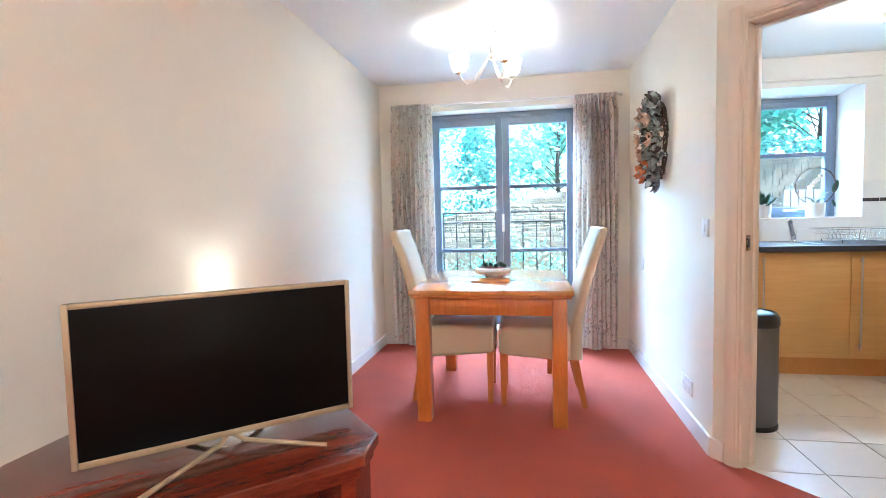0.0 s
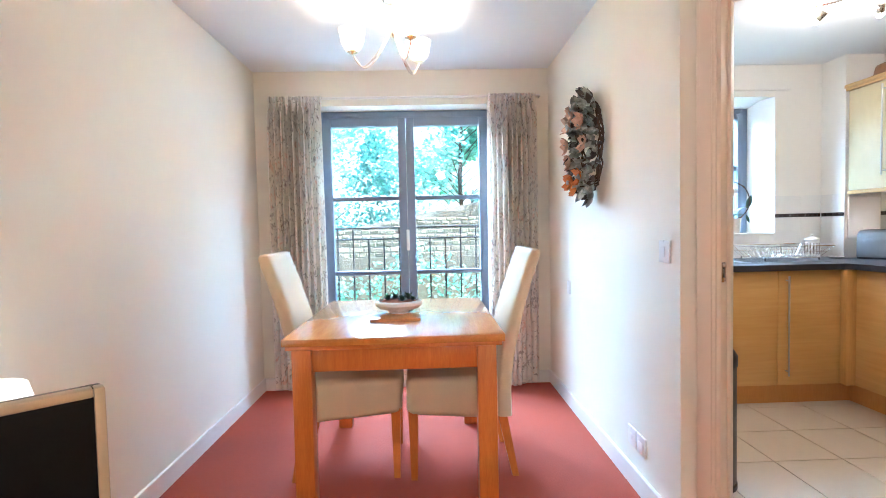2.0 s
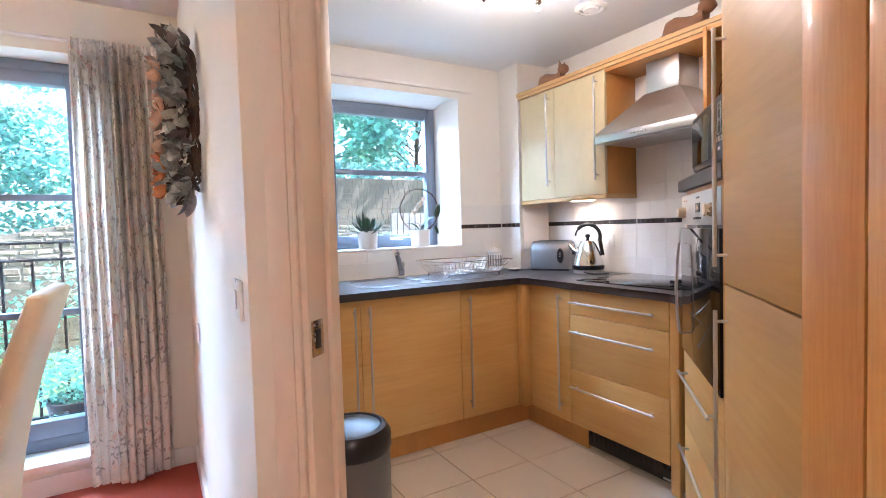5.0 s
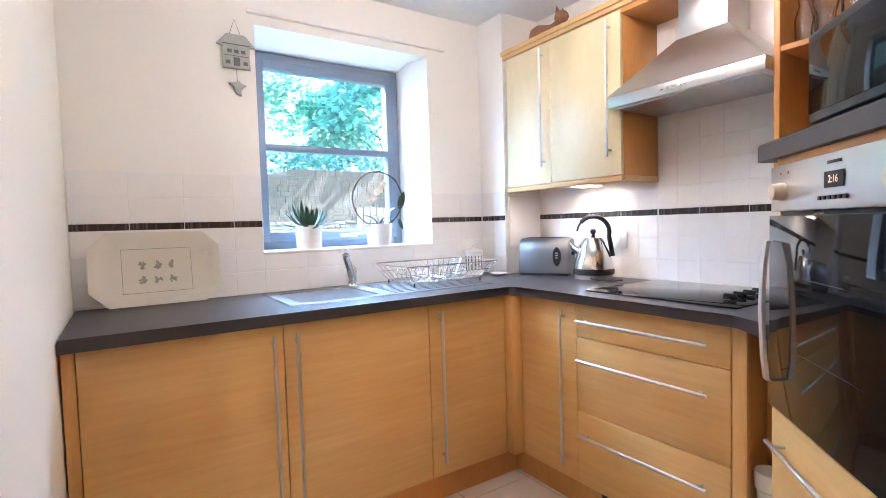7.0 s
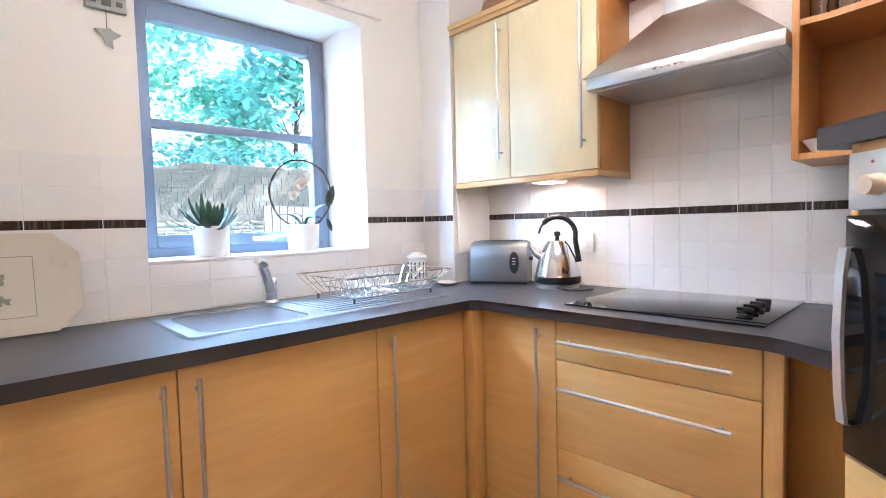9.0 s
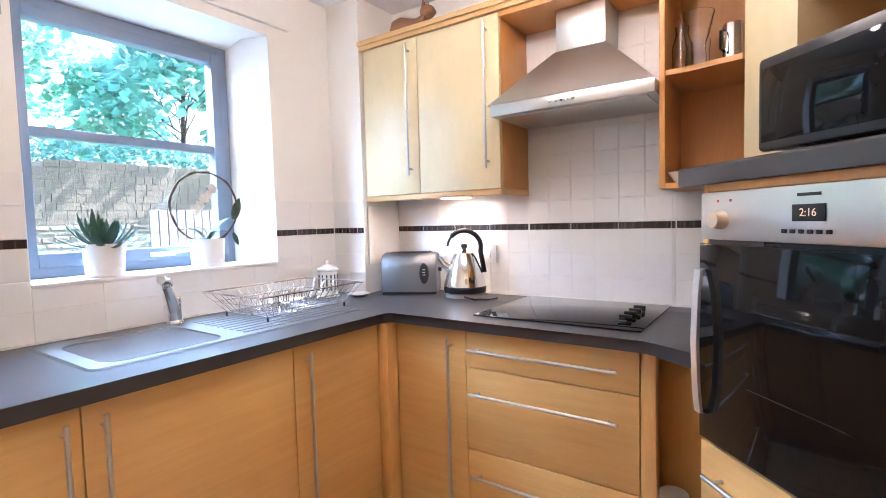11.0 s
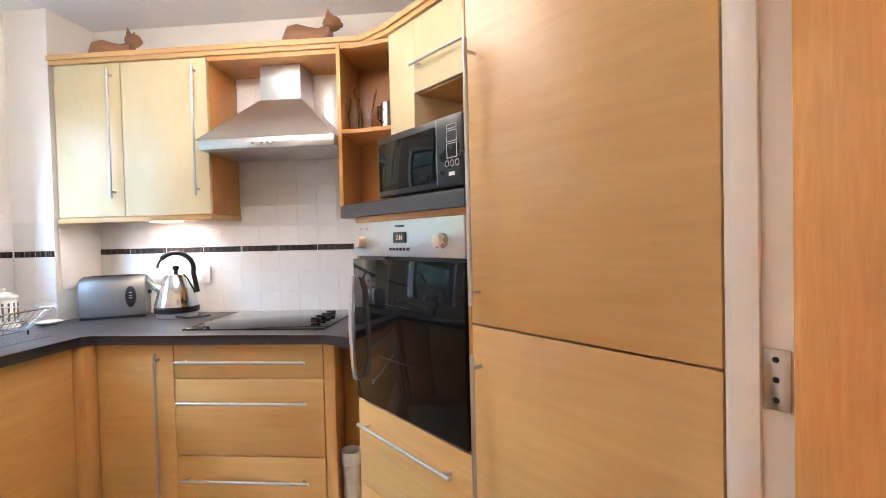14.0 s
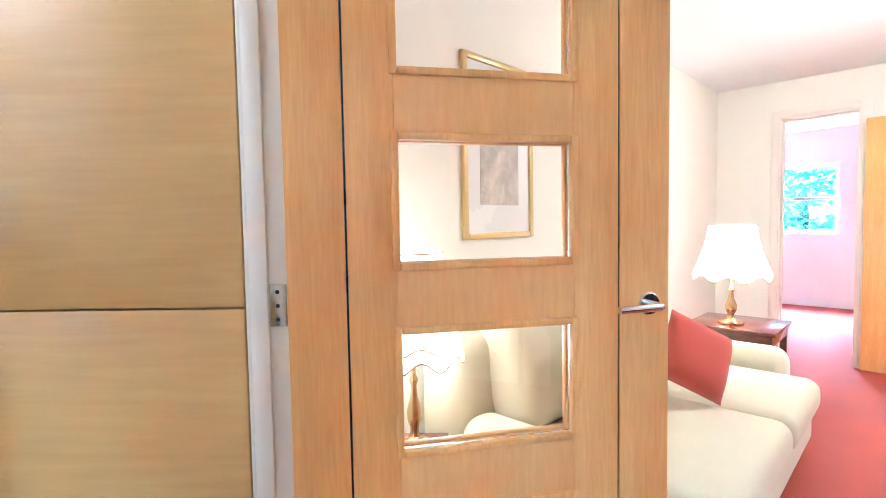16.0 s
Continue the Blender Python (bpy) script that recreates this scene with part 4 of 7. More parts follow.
def strip(bm, pts, z0, z1, out, inn):
    """A moulding of given overhang along a line of plan points, the room on its left."""
    lefts, rights = [], []
    n = len(pts)
    for i, p in enumerate(pts):
        a = (Vector(pts[min(i + 1, n - 1)]) - Vector(pts[i if i < n - 1 else i - 1])).normalized()
        b = (Vector(pts[i if i > 0 else 1]) - Vector(pts[max(i - 1, 0)])).normalized()
        t = (a + b).normalized()
        nrm = Vector((-t.y, t.x))
        k = 1 / max(0.4, nrm.dot(Vector((-a.y, a.x))))
        lefts.append(Vector(p) + nrm * out * k)
        rights.append(Vector(p) - nrm * inn * k)
    for i in range(n - 1):
        q = [rights[i], rights[i + 1], lefts[i + 1], lefts[i]]
        prism(bm, [(v.x, v.y) for v in q], z0, z1)


cor_line = [(WX, 4.49), (WX, 2.99), tuple(tower(0.84, 0.285).xy), tuple(tower(0.012, 0.285).xy)]
bm = bmesh.new()
strip(bm, cor_line[::-1], WZ1 + 0.001, WZ1 + 0.020, 0.012, 0.06)
strip(bm, cor_line[::-1], WZ1 + 0.0202, WZ1 + 0.042, 0.024, 0.06)
tagged(link("cornice", bm, M_CORN), "maple cornice moulding along the wall cabinets", "cornice")
bm = bmesh.new()
box(bm, WX + 0.002, EAST - 0.003, 3.103, 3.718, WZ1 - 0.02, WZ1)
tagged(link("bridge_panel", bm, M_MAPLE_C), "maple bridging panel above the cooker hood", "panel")
bm = bmesh.new()
prism(bm, [(WX + 0.061, 4.478), (WX + 0.061, 3.05), (EAST - 0.003, 3.05), (EAST - 0.003, 4.478)], WZ1 + 0.001, WZ1 + 0.016)
tagged(link("cabinet_top_board", bm, M_MAPLE_C), "maple dust board on top of the wall cabinets", "panel")

# open corner shelf unit
sh = thing("open_shelf_unit", "open maple corner shelf unit with angled shelves", "shelf", pose(0, 0, 0))
boxed("side_panel", (WX - 0.048, EAST - 0.003, 3.082, 3.10, 1.375, WZ1), M_MAPLE_C, sh)
B0, B1 = tower(0.86, 0.295), tower(0.86, 0.60)
for z in (1.375, 1.745, WZ1 - 0.018):
    bm = bmesh.new()
    prism(bm, [(WX - 0.044, 3.0815), (WX - 0.044, 3.02), (B0.x, B0.y), (B1.x, B1.y), (EAST - 0.02, 2.70), (EAST - 0.02, 3.0815)], z, z + 0.017)
    part("shelf", bm, M_MAPLE_C, sh)
boxed("back_panel", (EAST - 0.019, EAST - 0.004, 2.62, 3.0815, 1.375, WZ1), M_MAPLE_C, sh, "", 0)

# oven housing and fridge housing, built along the tower line
oh = thing("oven_housing", "tall maple oven housing with drawer below", "cabinet", TOWER_FRAME)
boxed("side_panel", (0.612, 0.630, 0.0, 0.62, 0.0, 1.358), M_MAPLE_V, oh)
boxed("body", (0.008, 0.6115, 0.04, 0.62, 0.13, 1.358), M_MAPLE_C, oh, "", 0)
boxed("rail", (0.008, 0.6115, 0.0, 0.039, 1.338, 1.358), M_MAPLE_C, oh)
boxed("plinth", (0.008, 0.6115, 0.05, 0.066, 0.0, 0.128), M_MAPLE_C, oh)
for z0, z1, hz in ((0.438, 0.728, 0.655), (0.133, 0.435, 0.36)):
    d = boxed("drawer_front", (0.010, 0.610, -0.018, 0.0, z0, z1), M_MAPLE, oh, "", 0.002)
    pull(d, (0.065, -0.018, hz), (0.565, -0.018, hz), (0, -1, 0))
sf = tagged(new("oven_shelf"), "charcoal laminate shelf on top of the oven housing", "shelf")
sf.matrix_world = TOWER_FRAME
bm = bmesh.new()
prism(bm, [(0.012, -0.02), (0.70, -0.02), (0.72, 0.0), (0.72, 0.20), (0.86, 0.34), (0.86, 0.60), (0.012, 0.60)], 1.3585, 1.405, 0.008)
part("board", bm, M_WORKTOP, sf)
uc = thing("upper_cabinet", "maple upper corner cabinet with lift-up flap over open niche", "cabinet", TOWER_FRAME)
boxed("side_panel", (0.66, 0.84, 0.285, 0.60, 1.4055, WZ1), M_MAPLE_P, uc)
boxed("back_panel", (0.012, 0.6595, 0.56, 0.60, 1.4055, WZ1), M_MAPLE_C, uc, "", 0)
boxed("niche_top", (0.012, 0.6595, 0.304, 0.5595, 1.84, 1.858), M_MAPLE_C, uc)
boxed("top_panel", (0.012, 0.6595, 0.304, 0.5595, WZ1 - 0.018, WZ1), M_MAPLE_C, uc)
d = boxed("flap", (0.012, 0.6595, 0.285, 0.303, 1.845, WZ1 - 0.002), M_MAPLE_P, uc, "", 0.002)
pull(d, (0.10, 0.285, 1.945), (0.645, 0.285, 1.945), (0, -1, 0))
fh = thing("fridge_housing", "tall maple fridge-freezer housing with two doors", "cabinet", TOWER_FRAME)
boxed("body", (-0.593, -0.002, 0.003, 0.60, 0.13, WZ1 + 0.04), M_MAPLE_V, fh, "", 0)
boxed("plinth", (-0.591, -0.004, 0.05, 0.066, 0.0, 0.128), M_MAPLE_C, fh)
boxed("edge_panel", (-0.0015, 0.010, -0.018, 0.60, 0.0, WZ1 + 0.04), M_MAPLE_V, fh)
for z0, z1, h0, h1 in ((1.067, WZ1 + 0.038, 1.115, 1.75), (0.133, 1.062, 0.36, 0.995)):
    d = boxed("door", (-0.591, -0.004, -0.018, 0.0, z0, z1), M_MAPLE, fh, "", 0.002)
    pull(d, (-0.035, -0.018, h0), (-0.035, -0.018, h1), (0, -1, 0))

# oven
M_RING = mat("grey_print", (0.022, 0.022, 0.022), 0.3, bump=0)
ov = thing("oven", "built-in oven with steel control panel and black glass door", "oven", TOWER_FRAME)
boxed("casing", (0.012, 0.6085, 0.0005, 0.039, 0.735, 1.336), M_BLACK, ov, "", 0.001)
boxed("control_panel", (0.012, 0.608, -0.022, 0.0, 1.226, 1.336), M_STEEL, ov, "brushed steel control panel", 0.003)
dr = boxed("door", (0.012, 0.608, -0.026, -0.001, 0.738, 1.216), M_BLACKGLASS, ov, "glossy black glass oven door", 0.003)
bm = bmesh.new()
pts = [(0.595, -0.026, 0.80), (0.595, -0.036, 0.802), (0.594, -0.043, 0.86), (0.594, -0.048, 0.98), (0.594, -0.043, 1.10), (0.595, -0.036, 1.153), (0.595, -0.026, 1.155)]
ringv = []
for p in pts:
    ringv.append([bm.verts.new((p[0] + dx, p[1] + dy, p[2])) for dx, dy in ((-0.011, -0.004), (0.011, -0.004), (0.011, 0.004), (-0.011, 0.004))])
for a, b in zip(ringv, ringv[1:]):
    for k in range(4):
        bm.faces.new((a[k], a[(k + 1) % 4], b[(k + 1) % 4], b[k]))
bm.faces.new(ringv[0][::-1])
bm.faces.new(ringv[-1])
part("handle", bm, M_ALU, dr, "curved satin grip handle")
for z in (1.075, 0.905):
    boxed("rack_edge", (0.20, 0.45, -0.0272, -0.0262, z, z + 0.0012), M_RING, dr, "oven rack edge", 0)
for s, r in ((0.10, 0.021), (0.535, 0.021)):
    bm = bmesh.new()
    lathe(bm, [(0, 0.0), (r, 0.0), (r, 0.006), (r * 0.85, 0.026), (0, 0.028)], 24)
    bmesh.ops.transform(bm, matrix=pose(s, -0.022, 1.272, 90, 0, 0), verts=bm.verts)
    kn = part("knob", bm, M_BRASS_P, ov, "pale metal control knob")
boxed("display", (0.275, 0.345, -0.0245, -0.0225, 1.268, 1.300), M_BLACK, ov, "small digital clock display", 0.0005)
for k in range(6):
    boxed("button", (0.262 + k * 0.019, 0.273 + k * 0.019, -0.026, -0.0225, 1.245, 1.253), M_BLACK, ov, "", 0.001)

# microwave
mw = thing("microwave", "black microwave oven with dark glass door", "microwave", TOWER_FRAME @ pose(0.236, 0.0, 1.407, 0, 0, 0))
MWW, MWH = 0.212, 0.192
boxed("casing", (-MWW, MWW, 0.012, 0.33, 0.008, MWH), M_BLACK, mw, "", 0.006)
boxed("front", (-MWW, MWW, -0.012, 0.0115, 0.004, MWH + 0.002), M_BLACK, mw, "", 0.01)
boxed("door_glass", (-0.098, MWW - 0.016, -0.0155, -0.0125, 0.022, MWH - 0.022), M_BLACKGLASS, mw, "tinted glass window", 0.001)

# hood
hd = thing("cooker_hood", "brushed steel chimney cooker hood with push buttons", "cooker hood", pose(0, 0, 0))
HX, HY0, HY1 = 3.015, 3.104, 3.728
HY1b = 3.715
bm = bmesh.new()
lo = [bm.verts.new(p) for p in ((HX, HY0, 1.735), (HX, HY1, 1.735), (EAST - 0.004, HY1b, 1.735), (EAST - 0.004, HY0, 1.735))]
hi = [bm.verts.new(p) for p in ((HX + 0.18, 3.31, 1.945), (HX + 0.18, 3.515, 1.945), (EAST - 0.004, 3.515, 1.945), (EAST - 0.004, 3.31, 1.945))]
for k in range(4):
    bm.faces.new((lo[k], lo[(k + 1) % 4], hi[(k + 1) % 4], hi[k]))
bm.faces.new(hi)
bm.faces.new(lo[::-1])
part("canopy", bm, M_STEEL, hd, "", 20)
boxed("lip", (HX, EAST - 0.005, HY0, HY1b, 1.69, 1.7348), M_STEEL, hd, "", 0.003)
boxed("filter", (HX + 0.03, EAST - 0.03, HY0 + 0.03, HY1b - 0.03, 1.686, 1.6895), M_STEEL, hd, "aluminium grease filter", 0.0005)
boxed("chimney", (HX + 0.185, EAST - 0.006, 3.315, 3.51, 1.9455, WZ1 - 0.021), M_STEEL, hd, "", 0.002)
for k in range(5):
    boxed("button", (HX - 0.006, HX - 0.0005, 3.37 + k * 0.022, 3.382 + k * 0.022, 1.706, 1.716), M_CHROME, hd, "", 0.001)
# ---- dining: small things ----
M_SHADE = shade_mat("frosted_shade", (1.0, 0.88, 0.72), 0.35, 0.65)
M_BULB = glow("lit_bulb", (1.0, 0.88, 0.7), 4.0)
M_LSHADE = glow("lit_fabric_shade", (1.0, 0.86, 0.62), 0.28)

CH = Vector((-0.10, 3.576, 0))
ch = thing("chandelier", "three-arm nickel ceiling light with frosted glass shades, lit", "ceiling light", pose(CH.x, CH.y, CEIL))
bm = bmesh.new()
lathe(bm, [(0, 0), (0.055, 0), (0.052, -0.012), (0.020, -0.022), (0.0, -0.022)], 28)
part("ceiling_rose", bm, M_NICKEL, ch)
bm = bmesh.new()
tube(bm, [(0, 0, -0.02), (0, 0, -0.175)], 0.007, 10)
lathe(bm, [(0, -0.20), (0.010, -0.196), (0.018, -0.18), (0.010, -0.165), (0.0, -0.16)], 20)
part("stem", bm, M_NICKEL, ch)
for a in (180, 52, -62):
    d = Vector((math.cos(radians(a)), math.sin(radians(a)), 0))
    bm = bmesh.new()
    pts = []
    for i in range(15):
        t = i / 14
        r = 0.010 + 0.20 * t
        z = -0.165 - 0.185 * math.sin(min(1, t / 0.72) * math.pi / 2) + 0.07 * max(0, (t - 0.72) / 0.28) ** 1.6
        pts.append(d * r + Vector((0, 0, z)))
    tube(bm, pts, 0.0048, 8)
    tube(bm, [p + Vector((0, 0, 0.022 * math.sin(math.pi * min(1, i / 11)))) for i, p in enumerate(pts[:12])], 0.0036, 8)
    arm = part("arm", bm, M_NICKEL, ch)
    c = d * 0.21
    ztop = pts[-1].z
    bm = bmesh.new()
    lathe(bm, [(0, ztop - 0.004), (0.012, ztop), (0.030, ztop + 0.012), (0.026, ztop + 0.018), (0, ztop + 0.018)], 20, (c.x, c.y))
    part("cup", bm, M_NICKEL, arm)
    bm = bmesh.new()
    z0 = ztop + 0.019
    lathe(bm, [(0.024, z0), (0.042, z0 + 0.014), (0.056, z0 + 0.045), (0.060, z0 + 0.075), (0.068, z0 + 0.105), (0.066, z0 + 0.106), (0.057, z0 + 0.075), (0.053, z0 + 0.045), (0.040, z0 + 0.017), (0.0, z0 + 0.004)], 32, (c.x, c.y))
    part("shade", bm, M_SHADE, arm, "frosted white glass bell shade")


def leaf_blade(bm, base, tip, width, up, bend=0.0, n=4, thick=0.0):
    """A pointed leaf from base to tip."""
    base, tip = Vector(base), Vector(tip)
    d = tip - base
    side = d.cross(Vector(up)).normalized()
    nrm = side.cross(d).normalized()
    left, right, mid = [], [], []
    for i in range(n + 1):
        t = i / n
        w = width * math.sin(math.pi * (0.12 + 0.88 * t)) ** 0.8 if i < n else 0.0
        p = base + d * t + nrm * bend * math.sin(t * math.pi)
        mid.append(bm.verts.new(p - nrm * w * 0.25))
        left.append(bm.verts.new(p + side * w))
        right.append(bm.verts.new(p - side * w))
    for i in range(n):
        bm.faces.new((left[i], mid[i], mid[i + 1], left[i + 1]))
        bm.faces.new((mid[i], right[i], right[i + 1], mid[i + 1]))


# wreath on the partition wall
rnd = random.Random(5)
wr = thing("wreath", "oval dried-flower wreath of grey leaves and orange blooms", "wreath", pose(PART, 3.66, 1.645))
M_WLEAF = mat("dried_grey_leaf", (0.34, 0.36, 0.32), 0.75, var=0.7, scale=14, fine=60, bump=0.3)
M_WORANGE = mat("dried_orange_petal", (0.60, 0.20, 0.06), 0.8, var=0.35, scale=14, fine=60, bump=0.3)
M_WPINK = mat("dried_pink_petal", (0.62, 0.40, 0.28), 0.8, var=0.3, scale=14, fine=60, bump=0.3)
M_WDARK = mat("dried_dark_leaf", (0.10, 0.085, 0.075), 0.8, var=0.4, scale=14, fine=60, bump=0.3)
M_TWIG = mat("twig", (0.09, 0.055, 0.035), 0.9, var=0.3, scale=20, fine=100, bump=0.5)
bm = bmesh.new()
for k in range(5):
    pts = []
    for i in range(40):
        a = i * 2 * math.pi / 40
        pts.append((-0.025 - 0.012 * math.sin(a * 7 + k), (0.150 + 0.012 * math.sin(a * 5 + k * 2)) * math.cos(a), (0.235 + 0.012 * math.cos(a * 6 + k)) * math.sin(a)))
    tube(bm, pts, 0.005, 5, closed=True)
part("ring", bm, M_TWIG, wr)
for mname, material, count, size in (("grey_leaf", M_WLEAF, 210, 0.030), ("dark_leaf", M_WDARK, 80, 0.028), ("pink_bloom", M_WPINK, 0, 0.0), ("orange_bloom", M_WORANGE, 0, 0.0)):
    if count:
        bm = bmesh.new()
        for i in range(count):
            a = rnd.random() * 2 * math.pi
            rr = rnd.uniform(0.75, 1.15)
            p = Vector((-rnd.uniform(0.03, 0.085), 0.150 * rr * math.cos(a), 0.245 * rr * math.sin(a)))
            out = Vector((-rnd.uniform(0.2, 1.0), math.cos(a) * rnd.uniform(0, 1.2) + rnd.uniform(-0.5, 0.5), math.sin(a) * rnd.uniform(0, 1.2) + rnd.uniform(-0.5, 0.5))).normalized()
            ln = rnd.uniform(0.045, 0.085)
            leaf_blade(bm, p, p + out * ln, size * rnd.uniform(0.45, 0.8), (rnd.uniform(-1, 1), rnd.uniform(-1, 1), rnd.uniform(-1, 1)), rnd.uniform(-0.028, 0.028), 6)
        part(mname, bm, material, wr, "", 60)
for material, nm, spots in ((M_WPINK, "pink_bloom", ((0.6, 1.0, 9), (0.1, 1.05, 9), (1.0, 0.95, 8), (5.9, 0.9, 8), (2.6, 0.9, 7), (3.2, 1.0, 8))), (M_WORANGE, "orange_bloom", ((5.3, 1.0, 16), (4.2, 0.9, 10), (4.8, 1.0, 14)))):
    for a, rr, n in spots:
        bm = bmesh.new()
        c = Vector((-0.118, 0.150 * rr * math.cos(a), 0.23 * rr * math.sin(a)))
        for i in range(n):
            b = i * 2 * math.pi / n + rnd.random()
            out = Vector((-rnd.uniform(0.3, 0.9), math.cos(b), math.sin(b))).normalized()
            leaf_blade(bm, c, c + out * rnd.uniform(0.046, 0.066), 0.025, (-1, 0, 0.1), -0.012)
        part(nm, bm, material, wr, "dried bloom", 60)


def wall_plate(name, label, cat, m, w, h, rockers):
    """A white faceplate that looks along -y."""
    p = thing(name, label, cat, m)
    boxed("plate", (-w / 2, w / 2, -0.009, 0, -h / 2, h / 2), M_PLASTIC, p, "", 0.003)
    for x0, x1, z0, z1 in rockers:
        boxed("rocker", (x0, x1, -0.0125, -0.0092, z0, z1), M_PLASTIC, p, "", 0.001)
    return p


FACE_W = Matrix.Rotation(radians(-90), 4, "Z")
wall_plate("light_switch", "white plastic light switch on the partition wall", "switch", Matrix.Translation((PART, 2.868, 1.10)) @ FACE_W, 0.086, 0.086, [(-0.012, 0.012, -0.02, 0.02)])
wall_plate("aerial_socket", "white plastic aerial socket plate", "socket", Matrix.Translation((PART, 3.185, 0.232)) @ FACE_W, 0.086, 0.086, [(-0.010, 0.010, -0.012, 0.012)])
wall_plate("power_socket", "white plastic power socket plate with plug", "socket", Matrix.Translation((PART, 3.088, 0.232)) @ FACE_W, 0.086, 0.086, [(-0.025, 0.025, -0.03, 0.012)])
wall_plate("blank_plate", "white plastic blank wall plate near the window", "socket", Matrix.Translation((PART, 4.20, 0.80)) @ FACE_W, 0.05, 0.086, [])

# board and bowl on the table
bd = thing("serving_board", "square pale wooden board on the table", "board", pose(-0.112, 3.455, 0.773, 0, 0, 2))
boxed("board", (-0.12, 0.12, -0.155, 0.155, 0, 0.014), M_TABLE, bd, "", 0.003)
bw = thing("bowl_planter", "shallow cream ceramic bowl planted with succulents", "bowl", pose(-0.10, 3.475, 0.788))
bm = bmesh.new()
lathe(bm, [(0, 0), (0.05, 0), (0.055, 0.012), (0.105, 0.026), (0.122, 0.044), (0.118, 0.058), (0.104, 0.064), (0.100, 0.058), (0.112, 0.046), (0.09, 0.034), (0, 0.03)], 40)
part("bowl", bm, M_POT, bw)
bm = bmesh.new()
lathe(bm, [(0.105, 0.045), (0.08, 0.062), (0, 0.066)], 30)
part("gravel", bm, mat("terracotta_gravel", (0.36, 0.13, 0.07), 0.95, var=0.5, scale=60, fine=200, bump=1.0, depth=0.006), bw, "reddish gravel")
rnd = random.Random(11)
for cx, cy, r in ((-0.055, 0.0, 0.04), (0.05, 0.02, 0.045), (0.02, -0.045, 0.035), (0.075, -0.03, 0.03), (-0.02, 0.05, 0.035)):
    bm = bmesh.new()
    for i in range(22):
        a, e = i * 2.4, 0.25 + 0.9 * (i / 22)
        d = Vector((math.cos(a) * math.cos(e), math.sin(a) * math.cos(e), math.sin(e)))
        b = Vector((cx, cy, 0.062))
        leaf_blade(bm, b, b + d * r * rnd.uniform(0.8, 1.15), 0.008, (0, 0, 1), 0.004, 3)
    part("succulent", bm, M_PLANT, bw, "dark green succulent", 60)

# lamp behind the television
tl = thing("table_lamp", "lit table lamp with cream shade behind the television", "lamp", pose(-1.05, 2.205, 0.004))
bm = bmesh.new()
lathe(bm, [(0, 0), (0.11, 0), (0.11, 0.02), (0.02, 0.04), (0.015, 0.50), (0.03, 0.52), (0.015, 0.54), (0.012, 0.69), (0, 0.69)], 28)
part("base", bm, M_BRASS, tl)
bm = bmesh.new()
lathe(bm, [(0.145, 0.62), (0.092, 0.835), (0.089, 0.835), (0.142, 0.62)], 40)
part("shade", bm, M_LSHADE, tl, "lit cream fabric shade")

# ---- kitchen: things on the worktop ----
WT = 0.9265
sk = thing("sink", "stainless steel sink with ribbed drainer let into the worktop", "sink", pose(0, 0, WT))
bm = bmesh.new()
X0, X1, Y0, Y1 = 1.772, 2.768, 4.187, 4.668
bx0, bx1, by0, by1 = 1.825, 2.175, 4.228, 4.590


def rrect(x0, x1, y0, y1, r, n, z):
    out = []
    for cx, cy, a0 in ((x1 - r, y1 - r, 0), (x0 + r, y1 - r, 90), (x0 + r, y0 + r, 180), (x1 - r, y0 + r, 270)):
        for i in range(n + 1):
            a = radians(a0 + 90 * i / n)
            out.append((cx + r * math.cos(a), cy + r * math.sin(a), z))
    return out


outer = [bm.verts.new(p) for p in rrect(X0, X1, Y0, Y1, 0.03, 5, 0.0005)]
rim = [bm.verts.new(p) for p in rrect(X0 + 0.008, X1 - 0.008, Y0 + 0.008, Y1 - 0.008, 0.025, 5, 0.005)]
n = len(outer)
for i in range(n):
    bm.faces.new((outer[i], outer[(i + 1) % n], rim[(i + 1) % n], rim[i]))
part("rim", bm, M_SINK, sk)
bm = bmesh.new()
prev = None
for z, g, r in ((0.004, 0.0, 0.06), (-0.006, 0.006, 0.06), (-0.13, 0.02, 0.06), (-0.15, 0.05, 0.05)):
    ring = [bm.verts.new(p) for p in rrect(bx0 + g, bx1 - g, by0 + g, by1 - g, r, 6, z)]
    if prev:
        for i in range(len(ring)):
            bm.faces.new((prev[i], prev[(i + 1) % len(ring)], ring[(i + 1) % len(ring)], ring[i]))
    prev = ring
bm.faces.new(prev)
part("bowl", bm, M_BASIN, sk)
bm = bmesh.new()
o = [bm.verts.new(p) for p in rrect(X0 + 0.008, X1 - 0.008, Y0 + 0.008, Y1 - 0.008, 0.025, 6, 0.0045)]
i_ = [bm.verts.new(p) for p in rrect(bx0, bx1, by0, by1, 0.06, 6, 0.0035)]
n = len(o)
for k in range(n):
    bm.faces.new((o[k], o[(k + 1) % n], i_[(k + 1) % n], i_[k]))
part("deck", bm, M_SINK, sk)
for k in range(9):
    y = 4.235 + k * 0.04
    boxed("drainer_rib", (2.24, 2.74, y, y + 0.012, 0.0038, 0.0062), M_SINK, sk, "", 0.001)
tp = thing("tap", "chrome single-lever kitchen mixer tap", "tap", pose(2.205, 4.622, WT + 0.005))
bm = bmesh.new()
lathe(bm, [(0, 0), (0.030, 0), (0.028, 0.007), (0.023, 0.012), (0.023, 0.055), (0.025, 0.085), (0.020, 0.100), (0, 0.103)], 28)
part("body", bm, M_CHROME, tp)
bm = bmesh.new()
